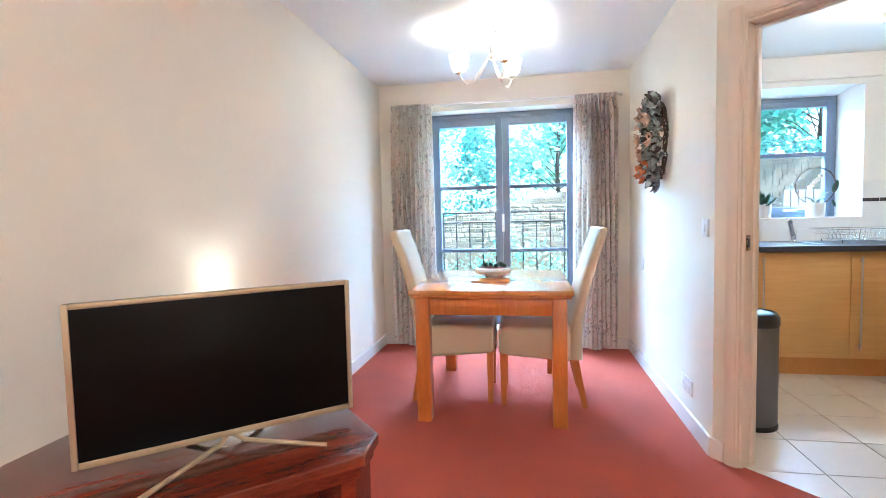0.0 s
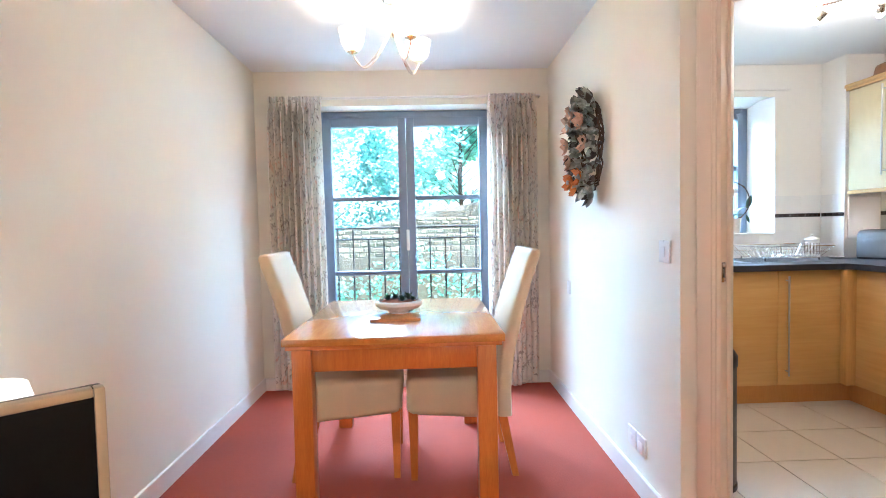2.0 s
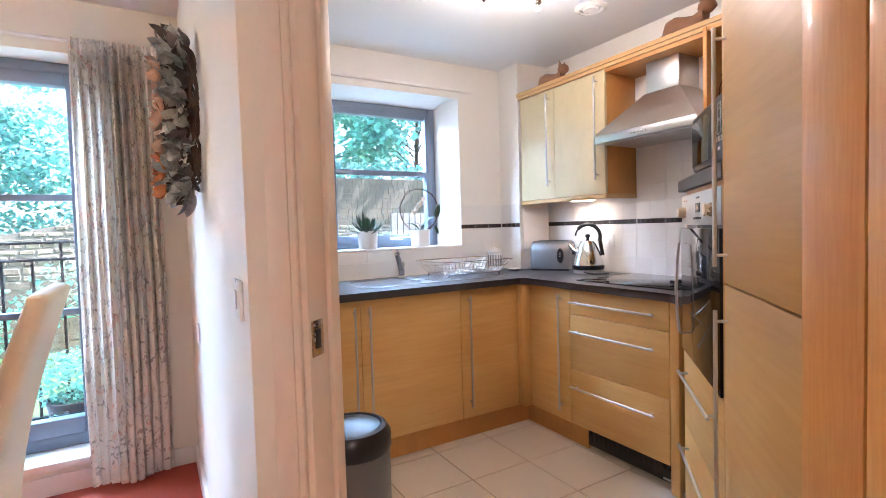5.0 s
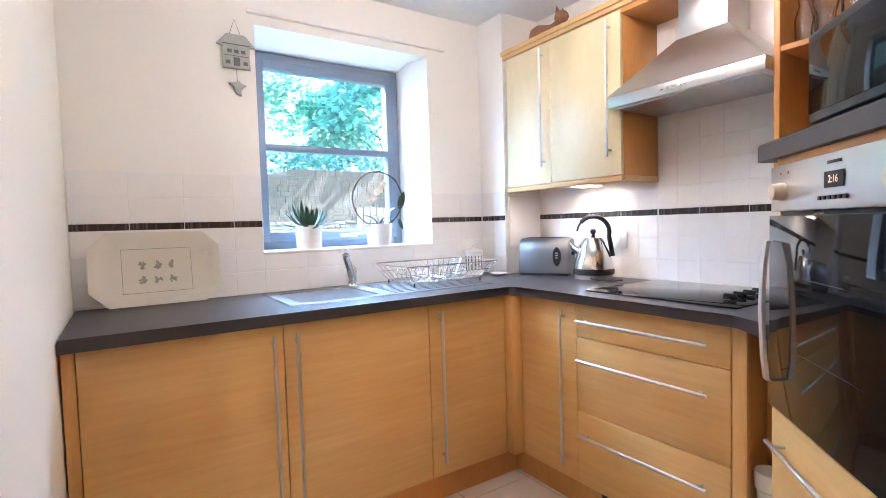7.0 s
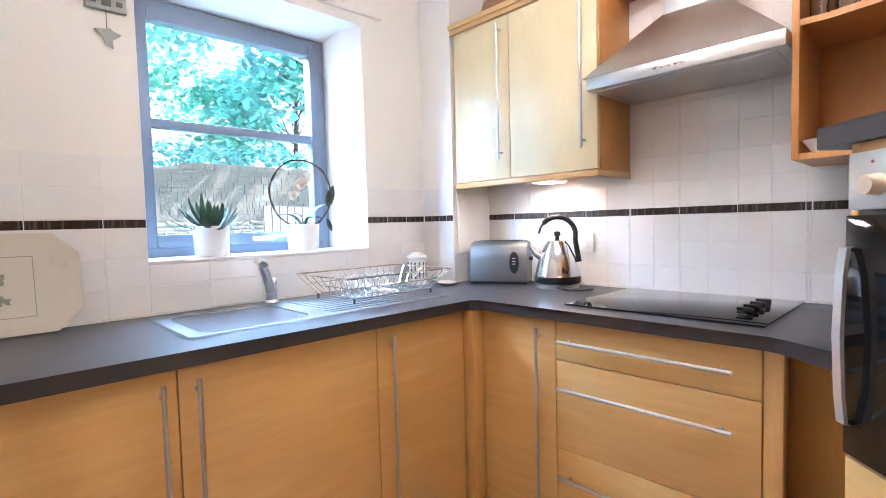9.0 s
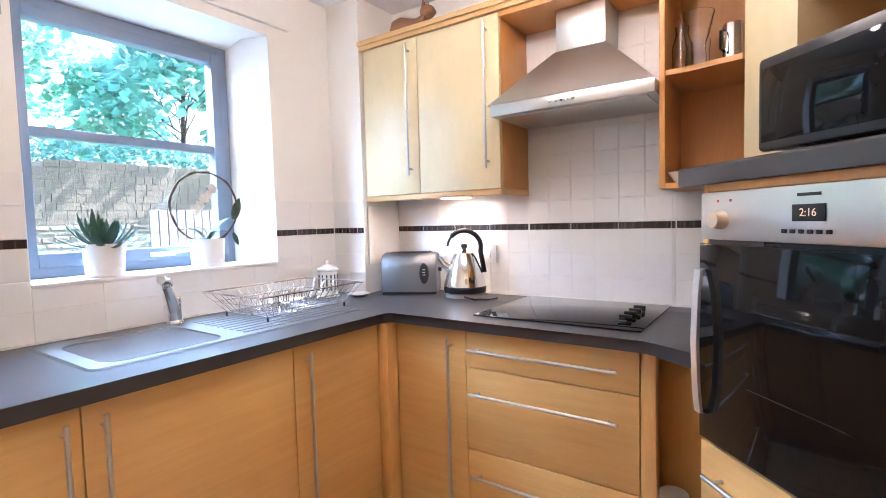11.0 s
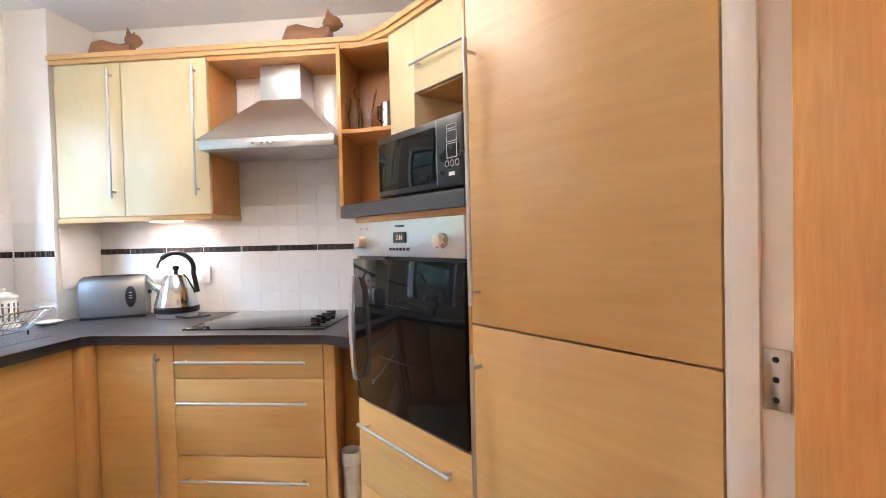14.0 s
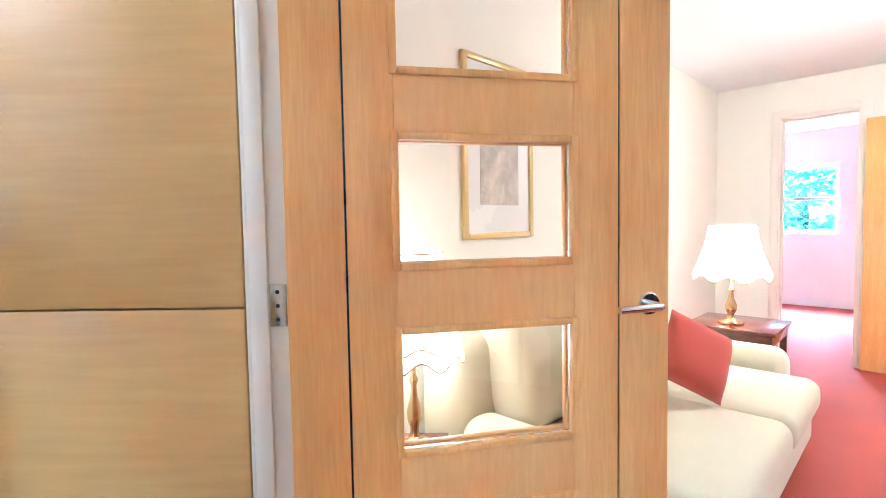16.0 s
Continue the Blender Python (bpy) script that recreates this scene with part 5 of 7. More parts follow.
tube(bm, [(0.004, 0.004, 0.035), (-0.018, -0.020, 0.082), (-0.045, -0.050, 0.130), (-0.060, -0.066, 0.152)], 0.022, 16, 0.016)
part("spout", bm, M_CHROME, tp)
bm = bmesh.new()
tube(bm, [(-0.046, -0.052, 0.153), (-0.062, -0.070, 0.168), (-0.090, -0.100, 0.176)], 0.018, 14, 0.015)
part("lever", bm, M_CHROME, tp)

# wire dish rack
dr = thing("dish_rack", "empty chrome wire dish rack on the drainer", "dish rack", pose(2.565, 4.43, WT + 0.007))
bm = bmesh.new()
A0, B0_, A1, B1_, ZB, ZT = 0.19, 0.13, 0.255, 0.185, 0.018, 0.10
for a, b, z, r in ((A1, B1_, ZT, 0.0035), (A0, B0_, ZB, 0.0028), ((A0 + A1) / 2, (B0_ + B1_) / 2, 0.06, 0.0018)):
    tube(bm, [(-a, -b, z), (a, -b, z), (a, b, z), (-a, b, z)], r, 6, closed=True)
part("frame", bm, M_CHROME, dr)
for k in range(15):
    t = -1 + 2 * k / 14
    bm = bmesh.new()
    tube(bm, [(A1 * t, -B1_, ZT), (A0 * t, -B0_, ZB), (A0 * t, B0_, ZB), (A1 * t, B1_, ZT)], 0.0016, 5)
    part("wire", bm, M_CHROME, dr)
for k in range(7):
    t = -1 + 2 * k / 6
    bm = bmesh.new()
    tube(bm, [(-A1, B1_ * t, ZT), (-A0, B0_ * t, ZB), (A0, B0_ * t, ZB), (A1, B1_ * t, ZT)], 0.0016, 5)
    part("wire", bm, M_CHROME, dr)
for k in range(11):
    x = -0.17 + k * 0.026
    bm = bmesh.new()
    tube(bm, [(x, -0.02, ZB)] + [(x, -0.02 + 0.05 * (1 - math.cos(q * math.pi / 6)), ZB + 0.075 * math.sin(q * math.pi / 6)) for q in range(1, 6)] + [(x, 0.08, ZB)], 0.0016, 5)
    part("plate_loop", bm, M_CHROME, dr)
for sx in (-1, 1):
    for sy in (-1, 1):
        bm = bmesh.new()
        tube(bm, [(sx * A0, sy * B0_, ZB), (sx * A0, sy * B0_, 0.0)], 0.004, 6)
        part("foot", bm, M_BLACK, dr)

ln = thing("lantern_jar", "small white pierced ceramic lantern jar", "jar", pose(2.955, 4.615, WT))
bm = bmesh.new()
lathe(bm, [(0, 0), (0.052, 0), (0.052, 0.010), (0.046, 0.014), (0.046, 0.125), (0.052, 0.130), (0.050, 0.142), (0.02, 0.156), (0.008, 0.160), (0.010, 0.172), (0, 0.178)], 32)
part("body", bm, M_POT, ln)
for k in range(14):
    a = k * 2 * math.pi / 14
    bm = bmesh.new()
    box(bm, -0.004, 0.004, -0.0485, -0.0455, 0.03, 0.11, 0.0012, 1, Matrix.Rotation(a, 4, "Z"))
    part("slot", bm, M_GROUT, ln, "dark pierced slot")
ds = thing("soap_dish", "small white oval dish", "dish", pose(3.02, 4.47, WT))
bm = bmesh.new()
lathe(bm, [(0, 0), (0.03, 0), (0.055, 0.014), (0.052, 0.016), (0.028, 0.005), (0, 0.005)], 30)
part("dish", bm, M_POT, ds)

# toaster
ts = thing("toaster", "brushed steel two-slot toaster with oval control panel", "toaster", pose(3.238, 4.312, WT, 0, 0, -63) @ Matrix.Diagonal((0.93, 1, 1.08, 1)))
bm = bmesh.new()
prof = [(0.0, 0.012), (0.078, 0.012), (0.080, 0.06), (0.076, 0.12), (0.066, 0.165), (0.045, 0.186), (0.0, 0.190)]
rings = []
for x in (-0.150, -0.138, 0.138, 0.150):
    k = 0.90 if abs(x) > 0.145 else 1.0
    ring = [bm.verts.new((x, y * k, 0.012 + (z - 0.012) * (0.95 if k < 1 else 1))) for y, z in prof] + [bm.verts.new((x, -y * k, 0.012 + (z - 0.012) * (0.95 if k < 1 else 1))) for y, z in prof[-2:0:-1]]
    rings.append(ring)
for a, b in zip(rings, rings[1:]):
    for i in range(len(a)):
        bm.faces.new((a[i], a[(i + 1) % len(a)], b[(i + 1) % len(a)], b[i]))
bm.faces.new(rings[0][::-1])
bm.faces.new(rings[-1])
part("body", bm, M_SINK, ts)
boxed("base", (-0.146, 0.146, -0.074, 0.074, 0.0, 0.0118), M_BLACK, ts, "", 0.003)
for y in (-0.026, 0.026):
    boxed("slot", (-0.11, 0.11, y - 0.013, y + 0.013, 0.1885, 0.1915), M_BLACK, ts, "", 0.001)
bm = bmesh.new()
lathe(bm, [(0, 0), (0.026, 0), (0.024, 0.004), (0, 0.005)], 28)
bmesh.ops.transform(bm, matrix=pose(0.085, -0.0775, 0.095, 90, 0, 0) @ Matrix.Diagonal((1, 1.9, 1, 1)), verts=bm.verts)
panel = part("control_panel", bm, M_BLACK, ts, "black oval control panel")
for k in range(3):
    boxed("light", (0.078, 0.092, -0.0835, -0.0822, 0.112 - k * 0.012, 0.115 - k * 0.012), M_PLASTIC, panel, "", 0)
boxed("lever", (0.1502, 0.168, -0.012, 0.012, 0.10, 0.118), M_BLACK, ts, "", 0.003)

# kettle
kt = thing("kettle", "polished steel cone kettle with black arched handle", "kettle", pose(3.245, 3.995, WT, 0, 0, 120) @ Matrix.Scale(1.13, 4))
bm = bmesh.new()
lathe(bm, [(0, 0.0), (0.082, 0.0), (0.082, 0.016), (0.07, 0.02), (0, 0.02)], 36)
part("base", bm, M_STEEL, kt)
bm = bmesh.new()
lathe(bm, [(0, 0.0205), (0.088, 0.0205), (0.090, 0.04), (0.086, 0.045), (0, 0.045)], 36)
part("skirt", bm, M_BLACK, kt)
bm = bmesh.new()
lathe(bm, [(0.088, 0.0455), (0.086, 0.06), (0.070, 0.115), (0.050, 0.165), (0.040, 0.178), (0.038, 0.182), (0.0, 0.186)], 40)
part("body", bm, M_CHROME, kt, "", 30)
bm = bmesh.new()
tube(bm, [(0.055, 0, 0.115), (0.085, 0, 0.135), (0.105, 0, 0.165)], 0.019, 12, 0.010)
part("spout", bm, M_CHROME, kt)
bm = bmesh.new()
lathe(bm, [(0, 0.184), (0.01, 0.186), (0.007, 0.196), (0.014, 0.206), (0.012, 0.218), (0, 0.222)], 20)
part("knob", bm, M_BLACK, kt)
bm = bmesh.new()
pts = arc((0.0, 0, 0.205), 0.070, 175, -15, 16) + [Vector((-0.0, 0, 0))][:0]
pts = [Vector((-p.x, 0, p.z)) for p in pts]
tube(bm, pts[3:] + [Vector((-0.074, 0, 0.15)), Vector((-0.082, 0, 0.10))], 0.0105, 10)
tube(bm, pts[:4], 0.005, 8)
part("handle", bm, M_BLACK, kt)
bm = bmesh.new()
tube(bm, [(0.0, 0.082, 0.008), (-0.04, 0.13, 0.005), (-0.10, 0.13, 0.005), (-0.13, 0.09, 0.004)], 0.0038, 6)
part("cable", bm, M_BLACK, kt)

# hob
hb = thing("hob", "black glass ceramic hob with four side knobs", "hob", pose(0, 0, WT))
boxed("glass", (2.848, 3.352, 3.112, 3.712, 0.0, 0.006), M_BLACKGLASS, hb, "", 0.002)
for k in range(4):
    bm = bmesh.new()
    lathe(bm, [(0, 0.0062), (0.020, 0.0062), (0.019, 0.013), (0, 0.013)], 20, (2.955 + k * 0.066, 3.185))
    box(bm, 2.955 + k * 0.066 - 0.006, 2.955 + k * 0.066 + 0.006, 3.164, 3.206, 0.0125, 0.032, 0.003)
    part("knob", bm, M_BLACK, hb)

# tray leaning on the tiles
tr = thing("tray", "cream octagonal tray with botanical print leaning on tiles", "tray", Matrix.Translation((1.375, 4.65, WT)) @ pose(0, 0, 0, -11, 0, 0))
W2, H2, C2 = 0.236, 0.300, 0.064
bm = bmesh.new()
octo = [(-W2 + C2, 0), (W2 - C2, 0), (W2, C2), (W2, H2 - C2), (W2 - C2, H2), (-W2 + C2, H2), (-W2, H2 - C2), (-W2, C2)]
inn = [(x * 0.84, H2 / 2 + (z - H2 / 2) * 0.78) for x, z in octo]
front = [bm.verts.new((x, -0.020, z)) for x, z in octo]
back = [bm.verts.new((x * 0.97, -0.004, H2 / 2 + (z - H2 / 2) * 0.97)) for x, z in octo]
dish = [bm.verts.new((x, -0.007, z)) for x, z in inn]
rim_ = [bm.verts.new((x * 0.965, -0.020, H2 / 2 + (z - H2 / 2) * 0.96)) for x, z in octo]
for k in range(8):
    k2 = (k + 1) % 8
    bm.faces.new((back[k], back[k2], front[k2], front[k]))
    bm.faces.new((front[k], front[k2], rim_[k2], rim_[k]))
    bm.faces.new((rim_[k], rim_[k2], dish[k2], dish[k]))
bm.faces.new(dish)
bm.faces.new(back[::-1])
M_TRAY = mat("cream_melamine", (0.66, 0.61, 0.50), 0.35, var=0.04, scale=8, fine=80, bump=0.05)
part("dish", bm, M_TRAY, tr, "", 25)
M_PRINT = mat("sage_print", (0.30, 0.29, 0.22), 0.5, var=0.3, scale=60, fine=200, bump=0)
bm = bmesh.new()
for a, b, c, d in ((-0.125, 0.125, 0.052, 0.054), (-0.125, 0.125, 0.231, 0.233), (-0.125, -0.123, 0.054, 0.231), (0.123, 0.125, 0.054, 0.231)):
    box(bm, a, b, -0.0085, -0.0075, c, d)
part("print_border", bm, M_PRINT, tr, "thin printed border")
rnd = random.Random(3)
for ix in range(3):
    for iz in range(2):
        bm = bmesh.new()
        c = Vector((-0.055 + ix * 0.055, -0.0082, 0.105 + iz * 0.06))
        for q in range(7):
            a = rnd.random() * 6.28
            leaf_blade(bm, c + Vector((rnd.uniform(-0.008, 0.008), 0, rnd.uniform(-0.012, 0.008))), c + Vector((0.017 * math.cos(a), 0, 0.019 * math.sin(a))), 0.005, (0, -1, 0), 0, 3)
        part("printed_sprig", bm, M_PRINT, tr, "printed grey-green sprig")

# wall ornament
orn = thing("wall_ornament", "small grey painted house ornament with hanging bird", "ornament", pose(1.728, NORTH, 1.945) @ Matrix.Scale(1.3, 4))
M_ORN = mat("grey_green_pottery", (0.40, 0.41, 0.36), 0.6, var=0.15, scale=20, fine=90, bump=0.3)
bm = bmesh.new()
prism(bm, [(-0.045, 0.0), (0.045, 0.0), (0.042, 0.075), (0.062, 0.078), (0.03, 0.115), (-0.03, 0.115), (-0.062, 0.078), (-0.042, 0.075)], 0, 0.014, 0.002)
bmesh.ops.transform(bm, matrix=pose(0, -0.002, 0, 90, 0, 0), verts=bm.verts)
part("house", bm, M_ORN, orn)
M_ORD = mat("dark_glaze", (0.12, 0.12, 0.11), 0.5, var=0.2, scale=20, fine=90, bump=0.1)
for x, z, w, h in ((0.0, 0.008, 0.010, 0.028), (-0.028, 0.012, 0.007, 0.012), (0.028, 0.012, 0.007, 0.012), (-0.022, 0.05, 0.007, 0.012), (0.0, 0.05, 0.007, 0.012), (0.022, 0.05, 0.007, 0.012), (0.0, 0.078, 0.045, 0.003), (0.0, 0.04, 0.04, 0.002)):
    boxed("window_mark", (x - w, x + w, -0.0185, -0.0165, z, z + h), M_ORD, orn, "", 0.0005)
bm = bmesh.new()
tube(bm, [(0, -0.008, 0.0), (0, -0.008, -0.045)], 0.001, 5)
tube(bm, [(-0.02, -0.006, 0.11), (0.0, -0.004, 0.17), (0.02, -0.006, 0.11)], 0.001, 5)
part("string", bm, M_ORD, orn)
bm = bmesh.new()
prism(bm, [(-0.028, -0.05), (-0.012, -0.062), (-0.004, -0.085), (0.012, -0.092), (0.010, -0.072), (0.030, -0.055), (0.012, -0.050), (0.006, -0.042), (-0.006, -0.048)], 0, 0.008, 0.001)
bmesh.ops.transform(bm, matrix=pose(0, -0.004, 0, 90, 0, 0), verts=bm.verts)
part("bird", bm, M_ORN, orn)


# plants on the sill
def pot(parent, r, h):
    bm = bmesh.new()
    lathe(bm, [(0, 0), (r * 0.86, 0), (r * 0.90, 0.004), (r, h * 0.9), (r, h), (r * 0.93, h), (r * 0.9, h * 0.85), (0, h * 0.84)], 36)
    return part("pot", bm, M_POT, parent, "plain white ceramic pot")


SILL = KZ0 + 0.0025
sp = thing("succulent_plant", "spiky green succulent in white pot on the sill", "plant", pose(2.055, 4.805, SILL))
pot(sp, 0.068, 0.118)
rnd = random.Random(2)
bm = bmesh.new()
for i in range(34):
    a, e = i * 2.4, 0.15 + 1.25 * (i / 34)
    d = Vector((math.cos(a) * math.cos(e), math.sin(a) * math.cos(e), math.sin(e) * 0.95))
    b = Vector((0.02 * math.cos(a), 0.02 * math.sin(a), 0.105))
    leaf_blade(bm, b, b + d * rnd.uniform(0.115, 0.155), 0.013, (0, 0, 1), -0.012, 5)
part("leaves", bm, M_PLANT, sp, "", 60)
op = thing("orchid", "white orchid trained round a hoop in white pot", "plant", pose(2.455, 4.815, SILL))
pot(op, 0.072, 0.118)
bm = bmesh.new()
hoop = arc((0, 0, 0.255), 0.150, -75, 255, 40)
tube(bm, [Vector((0.03, 0, 0.10))] + hoop + [Vector((-0.03, 0, 0.10))], 0.0035, 6)
tube(bm, [p + Vector((0.004 * math.sin(i), 0.005 * math.cos(i), 0.004 * math.cos(i * 1.7))) for i, p in enumerate(hoop)], 0.0028, 5)
part("hoop", bm, M_TWIG, op, "dark wire hoop with stem")
bm = bmesh.new()
for a, ln_, z in ((0.3, 0.12, 0.03), (2.9, 0.13, 0.05), (3.6, 0.12, -0.03), (0.0, 0.16, 0.11), (5.4, 0.09, 0.03), (2.2, 0.08, 0.06)):
    b = Vector((0, 0, 0.108))
    leaf_blade(bm, b, b + Vector((math.cos(a) * ln_, math.sin(a) * ln_ * 0.4, z)), 0.022, (0, 0, 1), 0.03, 6)
leaf_blade(bm, (0.13, 0, 0.20), (0.165, 0, 0.30), 0.022, (0, -1, 0), 0.0, 6)
leaf_blade(bm, (0.125, 0, 0.14), (0.15, 0, 0.08), 0.012, (0, -1, 0), 0.0, 5)
part("leaves", bm, M_PLANT, op, "", 60)
rnd = random.Random(7)
for k in range(5):
    bm = bmesh.new()
    c = Vector((-0.055 + 0.020 * k, -0.012, 0.245 + 0.022 * k + rnd.uniform(-0.006, 0.006)))
    for q in range(5):
        a = q * 1.2566 + k
        leaf_blade(bm, c, c + Vector((0.024 * math.cos(a), -0.006, 0.024 * math.sin(a))), 0.012, (0, -1, 0), 0.004, 4)
    part("flower", bm, M_PLASTIC, op, "white orchid flower", 60)


# carved cats on the cabinet top
def carved_cat(m, length, label):
    """One lying cat: body, haunch, head with ears, tail, all one mesh; head at +x."""
    bm = bmesh.new()
    pts = [(-0.46, 0.12, 0.10), (-0.36, 0.26, 0.17), (-0.18, 0.27, 0.19), (0.02, 0.22, 0.165), (0.2, 0.19, 0.15), (0.34, 0.24, 0.15), (0.42, 0.30, 0.135)]
    rings = []
    for x, zc, r in pts:
        rings.append([bm.verts.new((x, r * 0.85 * math.cos(k * math.pi / 6), max(0.0, zc * 0.8 + r * math.sin(k * math.pi / 6)))) for k in range(12)])
    for a, b in zip(rings, rings[1:]):
        for k in range(12):
            bm.faces.new((a[k], a[(k + 1) % 12], b[(k + 1) % 12], b[k]))
    bm.faces.new(rings[0][::-1])
    bm.faces.new(rings[-1])
    r = bmesh.ops.create_icosphere(bm, subdivisions=2, radius=0.155, matrix=pose(0.44, 0, 0.37) @ Matrix.Diagonal((1.1, 0.95, 0.9, 1)))
    for sy in (-1, 1):
        bmesh.ops.create_cone(bm, segments=8, radius1=0.055, radius2=0.006, depth=0.14, cap_ends=True, matrix=pose(0.40, sy * 0.09, 0.53, sy * -12, 0, 0))
    bmesh.ops.create_icosphere(bm, subdivisions=1, radius=0.06, matrix=pose(0.58, 0, 0.335))
    tube(bm, [(-0.42, 0.05, 0.05), (-0.50, -0.10, 0.04), (-0.36, -0.22, 0.04), (-0.1, -0.24, 0.04)], 0.04, 7, 0.025)
    tube(bm, [(0.25, -0.1, 0.05), (0.5, -0.11, 0.04)], 0.045, 7)
    tube(bm, [(0.25, 0.1, 0.05), (0.5, 0.11, 0.04)], 0.045, 7)
    bmesh.ops.transform(bm, matrix=Matrix.Scale(length, 4), verts=bm.verts)
    ob = link("carved_cat", bm, M_BROWN, None, 60)
    ob.matrix_world = m
    return tagged(ob, label, "figurine")


TOPZ = WZ1 + 0.043
carved_cat(pose(3.185, 4.235, TOPZ, 0, 0, -86), 0.235, "small carved wooden sleeping cat on the cabinet top")
carved_cat(pose(3.175, 3.26, TOPZ, 0, 0, -92), 0.26, "carved wooden lying cat with raised head")

# glassware on the open shelves
def tumbler(name, label, x, y, z, prof, material):
    ob = thing(name, label, "glass" if material is M_CLEAR else "jar", pose(x, y, z))
    bm = bmesh.new()
    lathe(bm, prof, 28)
    part("vessel", bm, material, ob)
    return ob


SZ = 1.7625
tumbler("glass_vase", "clear flared glass vase", 3.185, 3.005, SZ, [(0, 0), (0.032, 0), (0.036, 0.05), (0.030, 0.09), (0.055, 0.20), (0.052, 0.20), (0.027, 0.09), (0.032, 0.05), (0.028, 0.008), (0, 0.008)], M_CLEAR)
tumbler("glass_bottle", "clear glass carafe on the shelf", 3.155, 3.045, SZ, [(0, 0), (0.030, 0), (0.032, 0.09), (0.020, 0.13), (0.022, 0.155), (0.019, 0.155), (0.017, 0.13), (0.029, 0.09), (0.027, 0.006), (0, 0.006)], M_CLEAR)
tumbler("glass_tumbler", "clear glass tumbler on the shelf", 3.13, 2.985, SZ, [(0, 0), (0.024, 0), (0.029, 0.09), (0.027, 0.09), (0.022, 0.006), (0, 0.006)], M_CLEAR)
fl = tumbler("steel_flask", "polished steel flask with handle", 3.135, 2.895, SZ, [(0, 0), (0.030, 0), (0.030, 0.12), (0.024, 0.128), (0, 0.13)], M_CHROME)
bm = bmesh.new()
tube(bm, [(-0.03, 0.02, 0.10), (-0.05, 0.03, 0.095), (-0.05, 0.03, 0.04), (-0.03, 0.02, 0.035)], 0.004, 6)
part("handle", bm, M_BLACK, fl)
tumbler("small_bowl", "small white china bowl on the lower shelf", 3.095, 3.035, 1.3925, [(0, 0), (0.02, 0), (0.045, 0.035), (0.042, 0.036), (0.018, 0.006), (0, 0.006)], M_POT)
bk = thing("wooden_trivet", "small flat wooden trivet", "trivet", pose(3.17, 2.90, 1.3925, 0, 0, 20))
boxed("slab", (-0.05, 0.05, -0.05, 0.05, 0, 0.012), M_OAK, bk)


# bins
bn = thing("pedal_bin", "round brushed steel waste bin with black lid", "bin", pose(1.335, 3.20, 0.0))
bm = bmesh.new()
lathe(bm, [(0, 0.025), (0.118, 0.025), (0.122, 0.03), (0.122, 0.555), (0.118, 0.558), (0, 0.558)], 40)
part("body", bm, M_SINK, bn)
bm = bmesh.new()
lathe(bm, [(0, 0), (0.126, 0), (0.126, 0.02), (0.122, 0.0245), (0, 0.0245)], 40)
part("foot_ring", bm, M_BLACK, bn)
bm = bmesh.new()
lathe(bm, [(0.124, 0.5585), (0.127, 0.565), (0.126, 0.605), (0.112, 0.628), (0.100, 0.632), (0.098, 0.628), (0.098, 0.5585)], 40)
part("collar", bm, M_BLACK, bn, "black lid ring")
bm = bmesh.new()
lathe(bm, [(0, 0.640), (0.05, 0.638), (0.092, 0.628), (0.097, 0.615), (0, 0.615)], 40)
part("lid", bm, M_BLACK, bn, "black domed swing lid")
wb = thing("caddy_bin", "small white plastic food caddy beside the oven housing", "bin", pose(2.862, 3.022, 0.0))
bm = bmesh.new()
lathe(bm, [(0, 0), (0.028, 0), (0.036, 0.385), (0.042, 0.39), (0.043, 0.44), (0.040, 0.443), (0.036, 0.40), (0.030, 0.02), (0, 0.02)], 24)
part("bucket", bm, M_PLASTIC, wb)

# ceiling: spots, vent, blind rail
sb = thing("spotlight_bar", "satin wavy ceiling bar with four adjustable spotlights, lit", "ceiling light", pose(2.32, 3.41, CEIL))
bm = bmesh.new()
lathe(bm, [(0, 0), (0.05, 0), (0.048, -0.02), (0, -0.024)], 28)
part("ceiling_rose", bm, M_NICKEL, sb)
bm = bmesh.new()
tube(bm, [(-0.27 + 0.54 * i / 24, 0.20 * math.sin((i / 24 - 0.5) * 5.0) * -1 + 0.0, -0.045) for i in range(25)], 0.007, 8)
tube(bm, [(0, 0, -0.02), (0, 0, -0.045)], 0.006, 8)
part("bar", bm, M_NICKEL, sb)
for x, y in ((2.17, 3.66), (2.46, 3.55), (2.46, 3.19), (2.17, 3.25)):
    p = Vector((x - 2.32, y - 3.41, -0.135))
    q = Vector(((x - 2.32) * 0.86, (y - 3.41) * 0.80, -0.10))
    bm = bmesh.new()
    i = min(range(25), key=lambda k: (Vector((-0.27 + 0.54 * k / 24, -0.20 * math.sin((k / 24 - 0.5) * 5.0), -0.045)) - q).length)
    anchor = Vector((-0.27 + 0.54 * i / 24, -0.20 * math.sin((i / 24 - 0.5) * 5.0), -0.045))
    tube(bm, [anchor, Vector((anchor.x, anchor.y, -0.085)), q], 0.004, 6)
    arm = part("arm", bm, M_NICKEL, sb)
    d = (p - q).normalized()
    bm = bmesh.new()
    tube(bm, [q - d * 0.03, q + d * 0.018], 0.017, 14)
    part("head", bm, M_NICKEL, arm)
    bm = bmesh.new()
    bmesh.ops.create_icosphere(bm, subdivisions=2, radius=0.019, matrix=Matrix.Translation(q + d * 0.030))
    part("bulb", bm, M_BULB, arm, "glowing bulb")
vt = thing("ceiling_vent", "round white ceiling extract vent", "vent", pose(2.905, 3.624, CEIL))
bm = bmesh.new()
